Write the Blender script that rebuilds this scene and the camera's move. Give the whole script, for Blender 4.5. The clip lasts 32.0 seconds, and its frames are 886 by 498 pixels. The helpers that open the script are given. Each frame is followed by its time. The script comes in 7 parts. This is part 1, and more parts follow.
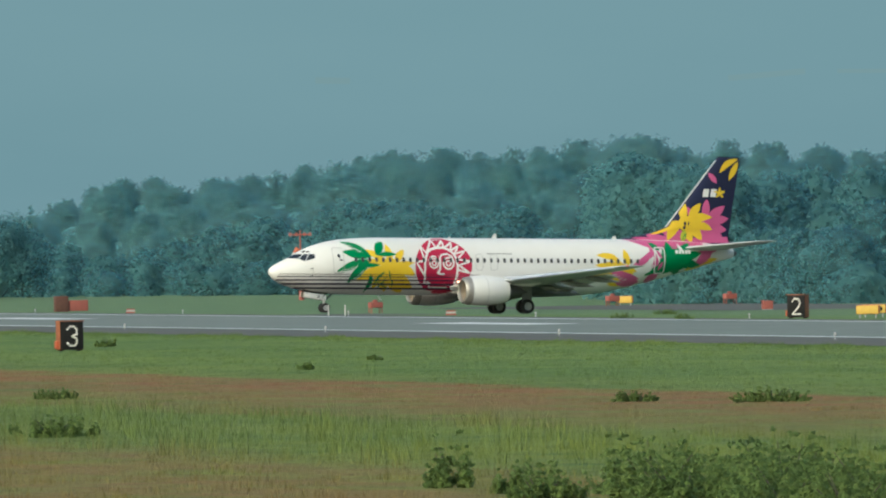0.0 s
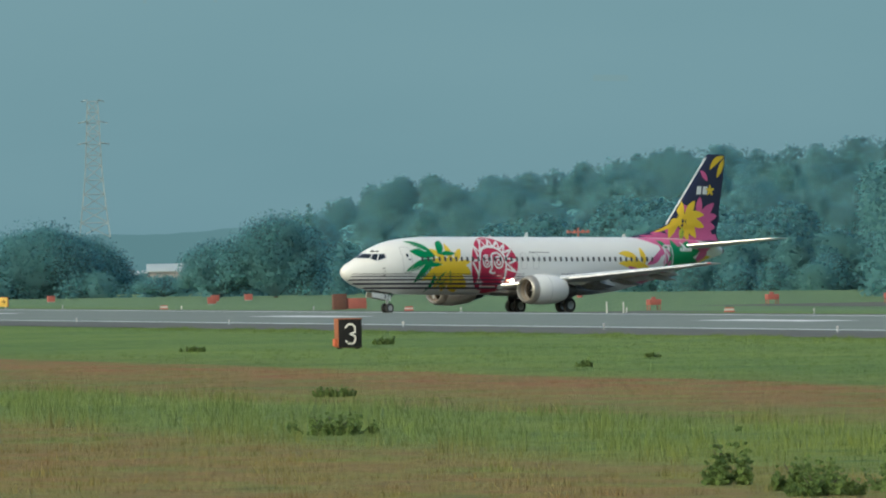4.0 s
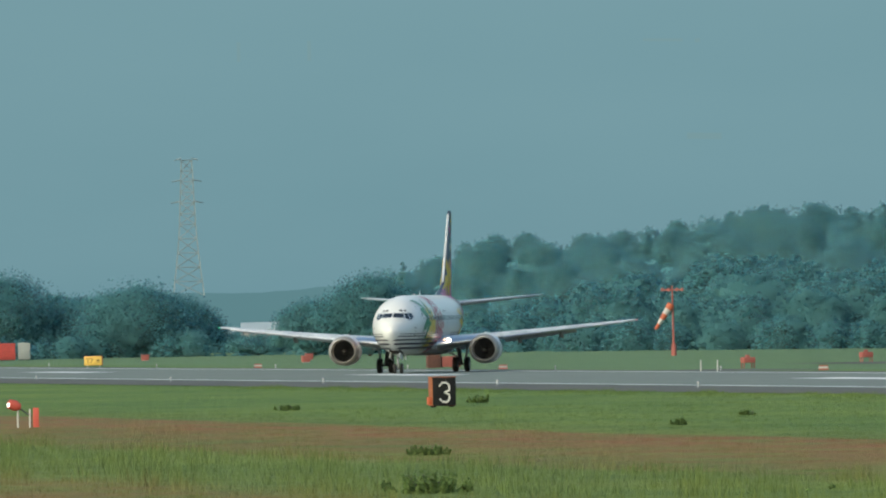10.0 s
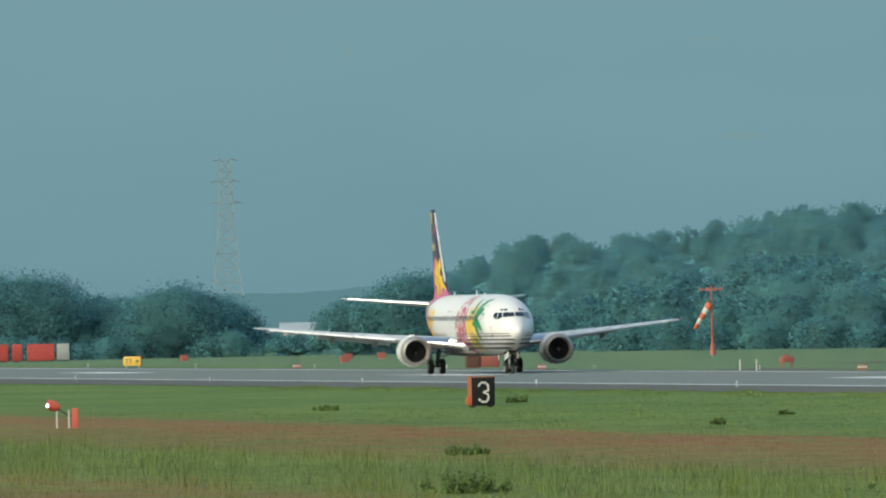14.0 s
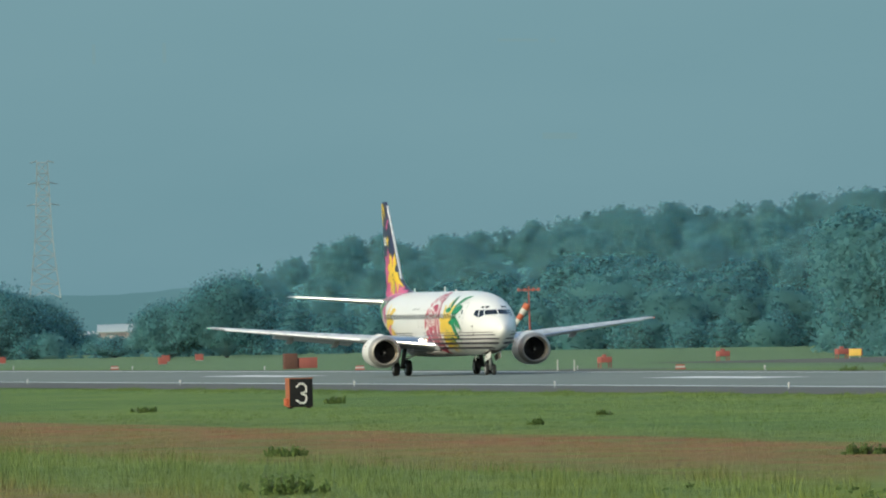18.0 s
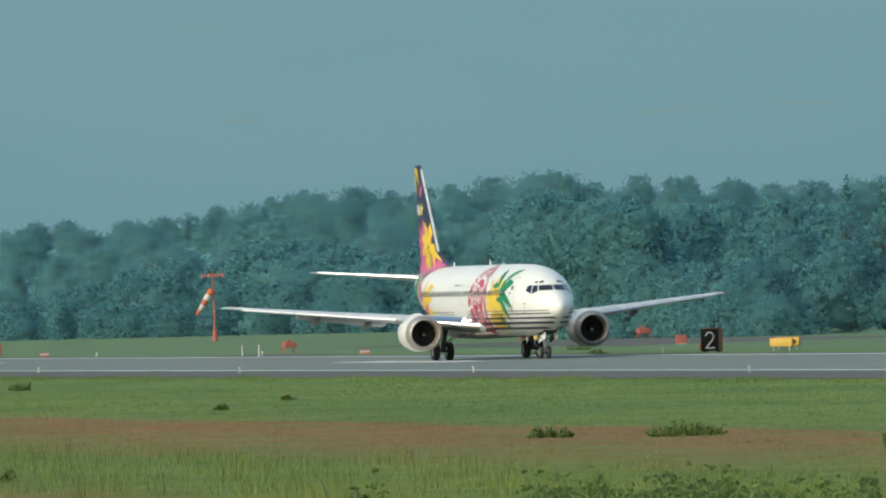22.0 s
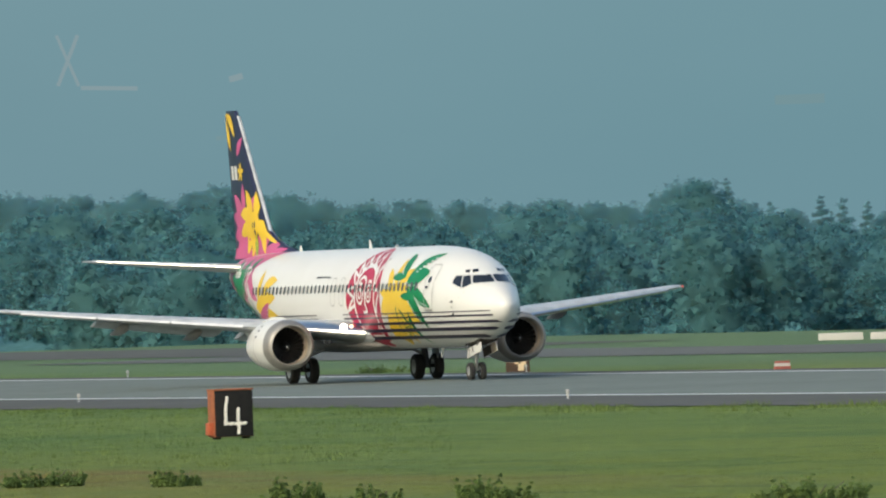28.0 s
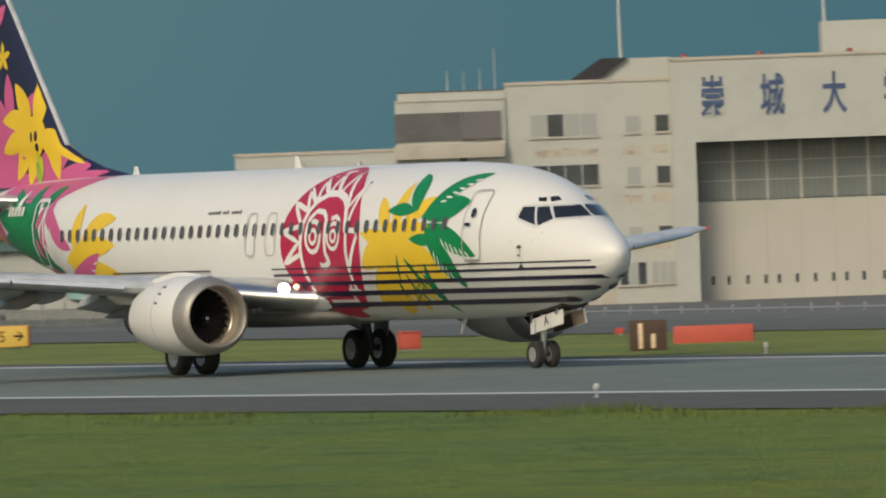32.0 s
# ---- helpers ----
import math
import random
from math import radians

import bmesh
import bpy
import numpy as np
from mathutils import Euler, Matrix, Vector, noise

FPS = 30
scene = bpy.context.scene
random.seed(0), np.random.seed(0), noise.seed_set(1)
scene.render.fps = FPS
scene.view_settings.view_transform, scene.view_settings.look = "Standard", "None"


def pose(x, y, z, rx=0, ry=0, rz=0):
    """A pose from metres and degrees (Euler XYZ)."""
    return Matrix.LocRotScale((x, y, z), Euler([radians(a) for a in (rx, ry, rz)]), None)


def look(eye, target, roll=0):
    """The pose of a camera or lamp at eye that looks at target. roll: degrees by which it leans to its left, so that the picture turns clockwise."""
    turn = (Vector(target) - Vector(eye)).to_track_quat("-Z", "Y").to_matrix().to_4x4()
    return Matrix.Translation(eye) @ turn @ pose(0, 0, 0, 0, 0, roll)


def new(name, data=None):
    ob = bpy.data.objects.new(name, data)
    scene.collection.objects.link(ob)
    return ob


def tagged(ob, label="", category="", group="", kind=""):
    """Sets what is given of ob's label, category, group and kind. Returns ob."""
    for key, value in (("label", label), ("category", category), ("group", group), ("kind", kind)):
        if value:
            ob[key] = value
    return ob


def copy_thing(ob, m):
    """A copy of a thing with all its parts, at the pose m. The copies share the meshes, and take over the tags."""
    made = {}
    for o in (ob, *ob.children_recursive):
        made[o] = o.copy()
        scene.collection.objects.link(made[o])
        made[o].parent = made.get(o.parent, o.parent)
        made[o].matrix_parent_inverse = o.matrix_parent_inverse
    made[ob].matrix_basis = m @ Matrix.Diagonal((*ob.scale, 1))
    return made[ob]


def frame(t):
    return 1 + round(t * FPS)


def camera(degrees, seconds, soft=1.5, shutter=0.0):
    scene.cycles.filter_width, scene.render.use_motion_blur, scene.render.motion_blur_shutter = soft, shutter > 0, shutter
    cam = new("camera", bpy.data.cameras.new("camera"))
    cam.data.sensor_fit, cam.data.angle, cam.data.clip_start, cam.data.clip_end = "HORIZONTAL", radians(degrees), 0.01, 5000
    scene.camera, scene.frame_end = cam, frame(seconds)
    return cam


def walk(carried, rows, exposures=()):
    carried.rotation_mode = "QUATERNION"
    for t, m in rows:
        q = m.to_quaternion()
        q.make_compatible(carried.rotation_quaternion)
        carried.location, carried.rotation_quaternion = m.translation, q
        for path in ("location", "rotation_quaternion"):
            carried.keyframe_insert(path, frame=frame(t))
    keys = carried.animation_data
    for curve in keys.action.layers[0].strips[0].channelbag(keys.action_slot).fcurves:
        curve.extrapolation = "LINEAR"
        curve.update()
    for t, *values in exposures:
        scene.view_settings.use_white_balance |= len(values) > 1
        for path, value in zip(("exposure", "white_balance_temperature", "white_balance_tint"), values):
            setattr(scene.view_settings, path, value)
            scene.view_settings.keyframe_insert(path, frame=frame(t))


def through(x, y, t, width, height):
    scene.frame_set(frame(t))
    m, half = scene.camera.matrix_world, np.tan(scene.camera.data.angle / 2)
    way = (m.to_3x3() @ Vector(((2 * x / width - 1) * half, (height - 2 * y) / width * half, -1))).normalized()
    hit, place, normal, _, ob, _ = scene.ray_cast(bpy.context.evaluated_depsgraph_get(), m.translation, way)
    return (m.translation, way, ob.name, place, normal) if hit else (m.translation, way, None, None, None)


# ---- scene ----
# ---------------------------------------------------------------- plan
# The camera stands still on a tripod at the origin and pans. Angles are in degrees
# to the right of +y. The runway runs along U, its far side lies along N.
EYE = Vector((0.0, 0.0, 4.48))
RUN_DIR = radians(-78.288)
U = Vector((math.cos(RUN_DIR), math.sin(RUN_DIR), 0.0))
N = Vector((-math.sin(RUN_DIR), math.cos(RUN_DIR), 0.0))
O = Vector((5.198, 688.555, 0.0))


def smooth(a, b, x):
    t = min(1.0, max(0.0, (x - a) / (b - a)))
    return t * t * (3 - 2 * t)


def fall(v, u=0.0):
    """Height of the ground at v metres beyond the near runway lights, u along; it dips by the connecting taxiway."""
    dip = -0.48 * smooth(34, 56, v) * smooth(-500, -440, u) * (1 - smooth(-265, -215, u)) * (1 - smooth(110, 200, v))
    dip -= 1.9 * smooth(140, 175, v) * (1 - smooth(207, 216, v)) * smooth(-420, -340, u) * (1 - smooth(-60, 0, u))      # low apron
    k = smooth(-100, 0, u)      # the apron slopes away sooner
    return dip - 2.7 * smooth(110 - 40 * k, 280 - 10 * k, v)


def run(u, v, z=0.0):
    """A place in runway metres; z counts from the ground there."""
    p = O + U * u + N * v
    return Vector((p.x, p.y, z + fall(v, u)))


def polar(a, d, z=0.0):
    """A place at an angle and distance from the camera; z counts from the ground there."""
    p = Vector((d * math.sin(radians(a)), d * math.cos(radians(a)), 0.0))
    u, v = (p - O).dot(U), (p - O).dot(N)
    return Vector((p.x, p.y, z + fall(v, u)))


def height(el, d):
    """World height that is seen at the elevation el at the distance d."""
    return EYE.z + d * math.tan(radians(el))


# ---------------------------------------------------------------- camera
CAM_ROWS = [
    (0, -0.003, -0.016, 0.90), (0.5, 0.120, -0.063, 0.97), (1, 0.230, -0.061, 0.95), (1.5, 0.421, -0.079, 0.95), (2, 0.592, -0.091, 0.83),
    (2.5, 0.729, -0.062, 0.69), (3, 0.896, -0.020, 0.85), (3.5, 1.041, -0.034, 0.97), (5.5, 1.331, 0.186, 0.90), (6, 1.346, 0.214, 0.56),
    (6.5, 1.379, 0.221, 0.73), (7, 1.402, 0.228, 1.01), (7.5, 1.432, 0.195, 1.04), (8, 1.457, 0.195, 0.93), (8.5, 1.477, 0.237, 1.17),
    (9, 1.478, 0.249, 1.16), (9.5, 1.486, 0.245, 1.16), (10, 1.489, 0.233, 1.09), (10.5, 1.462, 0.237, 1.25), (11, 1.491, 0.271, 1.29),
    (11.5, 1.525, 0.243, 1.18), (12, 1.594, 0.204, 1.24), (12.5, 1.665, 0.199, 1.37), (13, 1.670, 0.184, 1.39), (13.5, 1.659, 0.215, 1.15),
    (14, 1.645, 0.236, 1.18), (14.5, 1.599, 0.197, 1.37), (15, 1.502, 0.198, 1.54), (15.5, 1.299, 0.219, 1.43), (17.5, 0.974, 0.215, 1.39),
    (18, 0.911, 0.224, 1.38), (18.5, 0.757, 0.210, 1.35), (19, 0.583, 0.189, 1.45), (19.5, 0.473, 0.218, 1.56), (20, 0.277, 0.185, 1.62),
    (20.5, 0.124, 0.172, 1.60), (21, 0.014, 0.183, 1.71), (21.5, -0.206, 0.149, 1.82), (22, -0.358, 0.130, 1.75), (22.5, -0.548, 0.110, 1.68),
    (23, -1.006, 0.106, 1.69), (23.5, -1.325, 0.120, 1.81), (24, -1.602, 0.165, 1.75), (24.5, -1.953, 0.157, 1.30), (25, -2.352, 0.158, 1.45),
    (25.5, -2.812, 0.156, 1.50), (26, -3.428, 0.142, 1.82), (26.5, -4.162, 0.132, 1.82), (28.5, -6.754, 0.027, 1.91), (29, -7.671, -0.024, 1.58),
    (29.5, -8.563, -0.056, 1.68), (30, -9.656, -0.110, 1.73), (30.5, -10.900, -0.123, 1.78), (31, -12.299, -0.146, 1.90), (31.5, -14.124, -0.188, 2.02),
    (32, -16.127, -0.217, 2.08),
]

cam = camera(3.5615, 32.0, soft=2.05, shutter=0.1)
walk(cam, [(t, pose(0, 0, EYE.z, 90 + p, 0, y) @ pose(0, 0, 0, 0, 0, -r)) for t, y, p, r in CAM_ROWS],
     exposures=[(0.0, 0.28, 5980, -1), (15.0, 0.28, 5980, -1), (25.5, 0.28, 6030, 2), (29.0, 0.16, 6180, 5), (31.0, -0.05, 6300, 6), (32.0, -0.27, 6400, 7)])

# ---------------------------------------------------------------- world and sun
SUN_FROM, SUN_UP = 222.0, 33.0   # compass angle in the plan (0 is +y, clockwise) and height, degrees
world = bpy.data.worlds.new("sky")
scene.world = world
world.use_nodes = True
sky = world.node_tree.nodes.new("ShaderNodeTexSky")
sky.sky_type, sky.sun_disc = "NISHITA", False
sky.sun_elevation, sky.sun_rotation = radians(SUN_UP), radians(SUN_FROM)
sky.air_density, sky.dust_density, sky.ozone_density = 1.2, 4.0, 1.0
back = world.node_tree.nodes["Background"]
back.inputs["Strength"].default_value = 0.15
world.node_tree.links.new(sky.outputs["Color"], back.inputs["Color"])
sun = new("sun", bpy.data.lights.new("sun", "SUN"))
sun.data.energy, sun.data.angle, sun.data.color = 1.30, radians(22.0), (1.0, 0.84, 0.58)
s_ = Vector((math.sin(radians(SUN_FROM)) * math.cos(radians(SUN_UP)), math.cos(radians(SUN_FROM)) * math.cos(radians(SUN_UP)), math.sin(radians(SUN_UP))))
sun.matrix_world = look(s_ * 100, (0, 0, 0))


# ---------------------------------------------------------------- materials
def material(name, color, rough=0.6, metal=0.0, color2=None, scale=3.0, fine=None, bump=0.0, bump_scale=None, coat=0.0, emit=None, power=0.0,
             detail=6.0, mix=(0.35, 0.7), vary=0.0, space="Object", island=0.0, spec=None):
    """A surface of one colour, or of two mixed by a noise, with finer noise on roughness and relief."""
    m = bpy.data.materials.new(name)
    m.use_nodes = True
    nt = m.node_tree
    b = nt.nodes["Principled BSDF"]
    add, link = nt.nodes.new, nt.links.new
    b.inputs["Roughness"].default_value, b.inputs["Metallic"].default_value = rough, metal
    b.inputs["Coat Weight"].default_value = coat
    if spec is not None:
        b.inputs["Specular IOR Level"].default_value = spec
    c1 = (*color, 1.0)
    b.inputs["Base Color"].default_value = c1
    co = add("ShaderNodeTexCoord").outputs[space]
    out = None
    if color2 is not None:
        n1 = add("ShaderNodeTexNoise")
        n1.inputs["Scale"].default_value, n1.inputs["Detail"].default_value, n1.inputs["Roughness"].default_value = scale, detail, 0.6
        link(co, n1.inputs["Vector"])
        r = add("ShaderNodeMapRange")
        r.inputs["From Min"].default_value, r.inputs["From Max"].default_value = mix
        link(n1.outputs["Fac"], r.inputs["Value"])
        x = add("ShaderNodeMix")
        x.data_type = "RGBA"
        x.inputs["A"].default_value, x.inputs["B"].default_value = c1, (*color2, 1.0)
        link(r.outputs["Result"], x.inputs["Factor"])
        out = x.outputs["Result"]
    if fine or vary or island:
        hsv = add("ShaderNodeHueSaturation")
        hsv.inputs["Color"].default_value = c1
        if out:
            link(out, hsv.inputs["Color"])
        val = None
        if fine:
            n2 = add("ShaderNodeTexNoise")
            n2.inputs["Scale"].default_value, n2.inputs["Detail"].default_value = fine, 4.0
            link(co, n2.inputs["Vector"])
            r2 = add("ShaderNodeMapRange")
            r2.inputs["From Min"].default_value, r2.inputs["From Max"].default_value = 0.3, 0.7
            r2.inputs["To Min"].default_value, r2.inputs["To Max"].default_value = 0.82, 1.15
            link(n2.outputs["Fac"], r2.inputs["Value"])
            val = r2.outputs["Result"]
        for amount, node, sock in ((vary, "ShaderNodeObjectInfo", "Random"), (island, "ShaderNodeNewGeometry", "Random Per Island")):
            if amount:
                r3 = add("ShaderNodeMapRange")
                r3.inputs["To Min"].default_value, r3.inputs["To Max"].default_value = 1 - amount, 1 + amount
                link(add(node).outputs[sock], r3.inputs["Value"])
                if val:
                    mu = add("ShaderNodeMath")
                    mu.operation = "MULTIPLY"
                    link(val, mu.inputs[0])
                    link(r3.outputs["Result"], mu.inputs[1])
                    val = mu.outputs[0]
                else:
                    val = r3.outputs["Result"]
        link(val, hsv.inputs["Value"])
        out = hsv.outputs["Color"]
    if out:
        link(out, b.inputs["Base Color"])
    if bump:
        n3 = add("ShaderNodeTexNoise")
        n3.inputs["Scale"].default_value, n3.inputs["Detail"].default_value = bump_scale or scale * 4, 5.0
        link(co, n3.inputs["Vector"])
        bp = add("ShaderNodeBump")
        bp.inputs["Strength"].default_value, bp.inputs["Distance"].default_value = bump, 0.05
        link(n3.outputs["Fac"], bp.inputs["Height"])
        link(bp.outputs["Normal"], b.inputs["Normal"])
    if emit:
        b.inputs["Emission Color"].default_value, b.inputs["Emission Strength"].default_value = (*emit, 1.0), power
    return m


WHITE_PAINT = material("white_paint", (0.72, 0.715, 0.69), 0.33, color2=(0.69, 0.68, 0.65), scale=0.5, coat=0.2, mix=(0.4, 0.75))
# grey underside paint, darkened further for the shade below the wings
BELLY = material("shaded_grey_paint", (0.24, 0.235, 0.23), 0.45, color2=(0.18, 0.175, 0.17), scale=0.8)
NAVY = material("navy_paint", (0.010, 0.012, 0.045), 0.3, color2=(0.014, 0.014, 0.05), scale=2.0)
STRIPE = material("dark_stripe_paint", (0.018, 0.012, 0.04), 0.35)
RED = material("red_paint", (0.44, 0.016, 0.062), 0.35, color2=(0.39, 0.016, 0.056), scale=1.2, spec=0.3)
YELLOW = material("yellow_paint", (0.76, 0.53, 0.032), 0.35, color2=(0.72, 0.48, 0.028), scale=1.0, spec=0.3)
GREEN = material("green_paint", (0.004, 0.215, 0.066), 0.35, color2=(0.005, 0.175, 0.058), scale=1.0, spec=0.3)
PINK = material("pink_paint", (0.56, 0.105, 0.26), 0.35, color2=(0.51, 0.095, 0.24), scale=1.0, spec=0.3)
ALU = material("bare_aluminium", (0.80, 0.79, 0.77), 0.28, 1.0, color2=(0.66, 0.65, 0.63), scale=1.5)
WING_GREY = material("wing_grey_paint", (0.50, 0.52, 0.54), 0.35, color2=(0.42, 0.44, 0.46), scale=0.7, fine=2.0)
LIP = material("dull_lip_metal", (0.36, 0.345, 0.32), 0.5, 0.6, color2=(0.30, 0.285, 0.26), scale=3.0)
DUCT = material("intake_lining", (0.44, 0.37, 0.29), 0.45, 0.2)
DARK_METAL = material("dark_metal", (0.09, 0.09, 0.095), 0.4, 0.8)
FAN = material("fan_titanium", (0.022, 0.021, 0.020), 0.5, 0.3)
BAY = material("gear_bay_brown", (0.045, 0.035, 0.028), 0.8, color2=(0.065, 0.05, 0.038), scale=3.0)
SPINNER = material("spinner_black", (0.012, 0.012, 0.013), 0.35)
TYRE = material("tyre_rubber", (0.022, 0.022, 0.023), 0.8, color2=(0.035, 0.034, 0.033), scale=6.0)
HUB = material("wheel_hub", (0.40, 0.40, 0.39), 0.4, 0.5)
GLASS = material("dark_window_glass", (0.012, 0.015, 0.02), 0.08, spec=0.8)
CABIN_GLASS = material("cabin_window_glass", (0.075, 0.07, 0.068), 0.2, spec=0.6)
LINE_GREY = material("panel_line_grey", (0.42, 0.42, 0.41), 0.5)
FRAME_GREY = material("window_frame_grey", (0.40, 0.40, 0.40), 0.5)
LAMP_ON = material("lit_landing_lamp", (1.0, 0.9, 0.8), 0.3, emit=(1.0, 0.84, 0.70), power=5.0)
LAMP_WARM = material("lit_warm_lamp", (1.0, 0.7, 0.5), 0.3, emit=(1.0, 0.55, 0.32), power=2.2)
NAV_RED = material("lit_red_lamp", (0.20, 0.04, 0.04), 0.3, emit=(1.0, 0.12, 0.08), power=0.5)
NAV_GREEN = material("lit_green_lamp", (0.02, 0.7, 0.3), 0.3, emit=(0.05, 1.0, 0.4), power=0.2)



# ---------------------------------------------------------------- mesh helpers
def part(name, bm, mat, parent=None, label="", smooth_it=True):
    """Links a bmesh as one mesh object, under parent if there is one."""
    me = bpy.data.meshes.new(name)
    bm.normal_update()
    bm.to_mesh(me)
    bm.free()
    for m in (mat if isinstance(mat, (list, tuple)) else [mat]):
        me.materials.append(m)
    if smooth_it:
        me.shade_smooth()
        me.set_sharp_from_angle(angle=radians(40))
    ob = new(name, me)
    if parent:
        ob.parent = parent
    if label:
        tagged(ob, label)
    return ob


def empty(name, place=(0, 0, 0), turn=0.0):
    ob = new(name)
    ob.empty_display_size = 0.2
    ob.matrix_basis = Matrix.Translation(place) @ Matrix.Rotation(radians(turn), 4, "Z")
    return ob


def grid(bm, rows, closed=False, mat=0, flip=False):
    """Faces over rows of points; closed joins the ends of each row."""
    vs = [[bm.verts.new(p) for p in r] for r in rows]
    n = len(rows[0])
    for i in range(len(rows) - 1):
        for j in range(n if closed else n - 1):
            k = (j + 1) % n
            q = [vs[i][j], vs[i][k], vs[i + 1][k], vs[i + 1][j]]
            if flip:
                q.reverse()
            try:
                bm.faces.new(q).material_index = mat
            except ValueError:
                pass
    return vs


def loft(rings, caps=True, mat=0):
    bm = bmesh.new()
    vs = grid(bm, rings, closed=True, mat=mat)
    if caps:
        for r, rev in ((vs[0], True), (vs[-1], False)):
            f = list(reversed(r)) if rev else r
            try:
                bm.faces.new(f).material_index = mat
            except ValueError:
                pass
    bmesh.ops.remove_doubles(bm, verts=bm.verts, dist=1e-5)
    bmesh.ops.recalc_face_normals(bm, faces=bm.faces)
    return bm


def box(bm, lo, hi, bevel=0.0, mat=0):
    g = bmesh.ops.create_cube(bm, size=1.0)
    lo, hi = Vector(lo), Vector(hi)
    for v in g["verts"]:
        v.co = Vector(((v.co.x + 0.5) * (hi.x - lo.x) + lo.x, (v.co.y + 0.5) * (hi.y - lo.y) + lo.y, (v.co.z + 0.5) * (hi.z - lo.z) + lo.z))
    fs = {f for v in g["verts"] for f in v.link_faces}
    for f in fs:
        f.material_index = mat
    if bevel:
        es = list({e for v in g["verts"] for e in v.link_edges})
        bmesh.ops.bevel(bm, geom=es, offset=bevel, segments=2, affect="EDGES", profile=0.6)
    return bm


def block(lo, hi, bevel=0.0):
    return box(bmesh.new(), lo, hi, bevel)


def rod(a, b, r0, r1=None, n=10, bm=None):
    """A tapered round bar from a to b."""
    bm = bm or bmesh.new()
    a, b = Vector(a), Vector(b)
    r1 = r0 if r1 is None else r1
    q = (b - a).to_track_quat("Z", "Y")
    rings = [[p + q @ Vector((r * math.cos(2 * math.pi * k / n), r * math.sin(2 * math.pi * k / n), 0)) for k in range(n)] for p, r in ((a, r0), (b, r1))]
    vs = grid(bm, rings, closed=True)
    bm.faces.new(list(reversed(vs[0])))
    bm.faces.new(vs[1])
    return bm


def lathe(profile, n=28, axis="X", caps=False):
    """A body of revolution from (along, radius) pairs about the x axis."""
    rings = []
    for x, r in profile:
        rings.append([Vector((x, r * math.cos(2 * math.pi * k / n), r * math.sin(2 * math.pi * k / n))) for k in range(n)])
    if axis == "Y":
        rings = [[Vector((p.y, p.x, p.z)) for p in r] for r in rings]
    return loft(rings, caps=caps)


def writing(name, text, size, mat, parent, place, label="", depth=0.004, wide=1.0, bold=0.0):
    """Letters of the built-in font as a mesh, standing in the x-y plane of place."""
    cu = bpy.data.curves.new(name, "FONT")
    cu.body, cu.size, cu.extrude, cu.align_x, cu.resolution_u, cu.offset = text, size, depth, "LEFT", 4, bold
    tmp = bpy.data.objects.new(name, cu)
    me = bpy.data.meshes.new_from_object(tmp)
    bpy.data.objects.remove(tmp)
    me.materials.clear()
    me.materials.append(mat)
    ob = new(name, me)
    ob.parent = parent
    ob.matrix_basis = place @ Matrix.Diagonal((wide, 1, 1, 1))
    if label:
        tagged(ob, label)
    return ob



# ---------------------------------------------------------------- the airliner
# Its space: x forward, y to its left, z up from the ground; the origin lies midway between the main wheels.
MAIN = 18.27      # from the nose to the main wheels
SECTIONS = [  # from the nose, bottom, top, half width
    (0.0, 2.80, 2.86, 0.03), (0.06, 2.63, 3.02, 0.18), (0.2, 2.45, 3.17, 0.33), (0.45, 2.25, 3.34, 0.52), (0.8, 2.06, 3.52, 0.70),
    (1.2, 1.89, 3.70, 0.87), (1.55, 1.77, 3.87, 1.00), (1.9, 1.68, 4.07, 1.11), (2.3, 1.59, 4.29, 1.24), (2.75, 1.51, 4.50, 1.37),
    (3.2, 1.45, 4.67, 1.49), (3.8, 1.39, 4.86, 1.62), (4.4, 1.34, 5.00, 1.72), (5.2, 1.30, 5.12, 1.80), (6.1, 1.28, 5.20, 1.855), (7.3, 1.27, 5.26, 1.88), (8.5, 1.27, 5.28, 1.88),
    (22.0, 1.27, 5.28, 1.88), (23.5, 1.31, 5.28, 1.875), (25.0, 1.48, 5.28, 1.84), (27.0, 1.88, 5.28, 1.73), (29.0, 2.38, 5.27, 1.52),
    (31.0, 2.93, 5.22, 1.22), (33.0, 3.46, 5.08, 0.82), (34.4, 3.83, 4.88, 0.47), (35.1, 4.02, 4.68, 0.26), (35.25, 4.10, 4.58, 0.16)]
SEC = np.array(SECTIONS)


def hull(a):
    """Bottom, top and half width of the fuselage at a metres behind the nose."""
    return [float(np.interp(a, SEC[:, 0], SEC[:, k])) for k in (1, 2, 3)]


def skin(a, z, side, lift=0.0):
    """The point of the fuselage's skin at a station and height; side +1 is its left."""
    zb, zt, hw = hull(a)
    zc, hh = (zb + zt) / 2, (zt - zb) / 2
    s = max(-0.992, min(0.9996, (z - zc) / hh))
    y = hw * math.sqrt(1 - s * s)
    nz, ny = s / hh, math.sqrt(1 - s * s) / hw
    k = lift / math.hypot(nz, ny)
    return Vector((MAIN - a, side * (y + ny * k), zc + s * hh + nz * k))


def decal(name, shapes, mat, parent, lift, sides=(1, -1), label=""):
    """Painted shapes on the fuselage: each is a grid of (station, height) rows laid on the skin."""
    for side in sides:
        bm = bmesh.new()
        for rows in shapes:
            grid(bm, [[skin(a, z, side, lift) for a, z in r] for r in rows], flip=side > 0)
        part(name, bm, mat, parent, label)


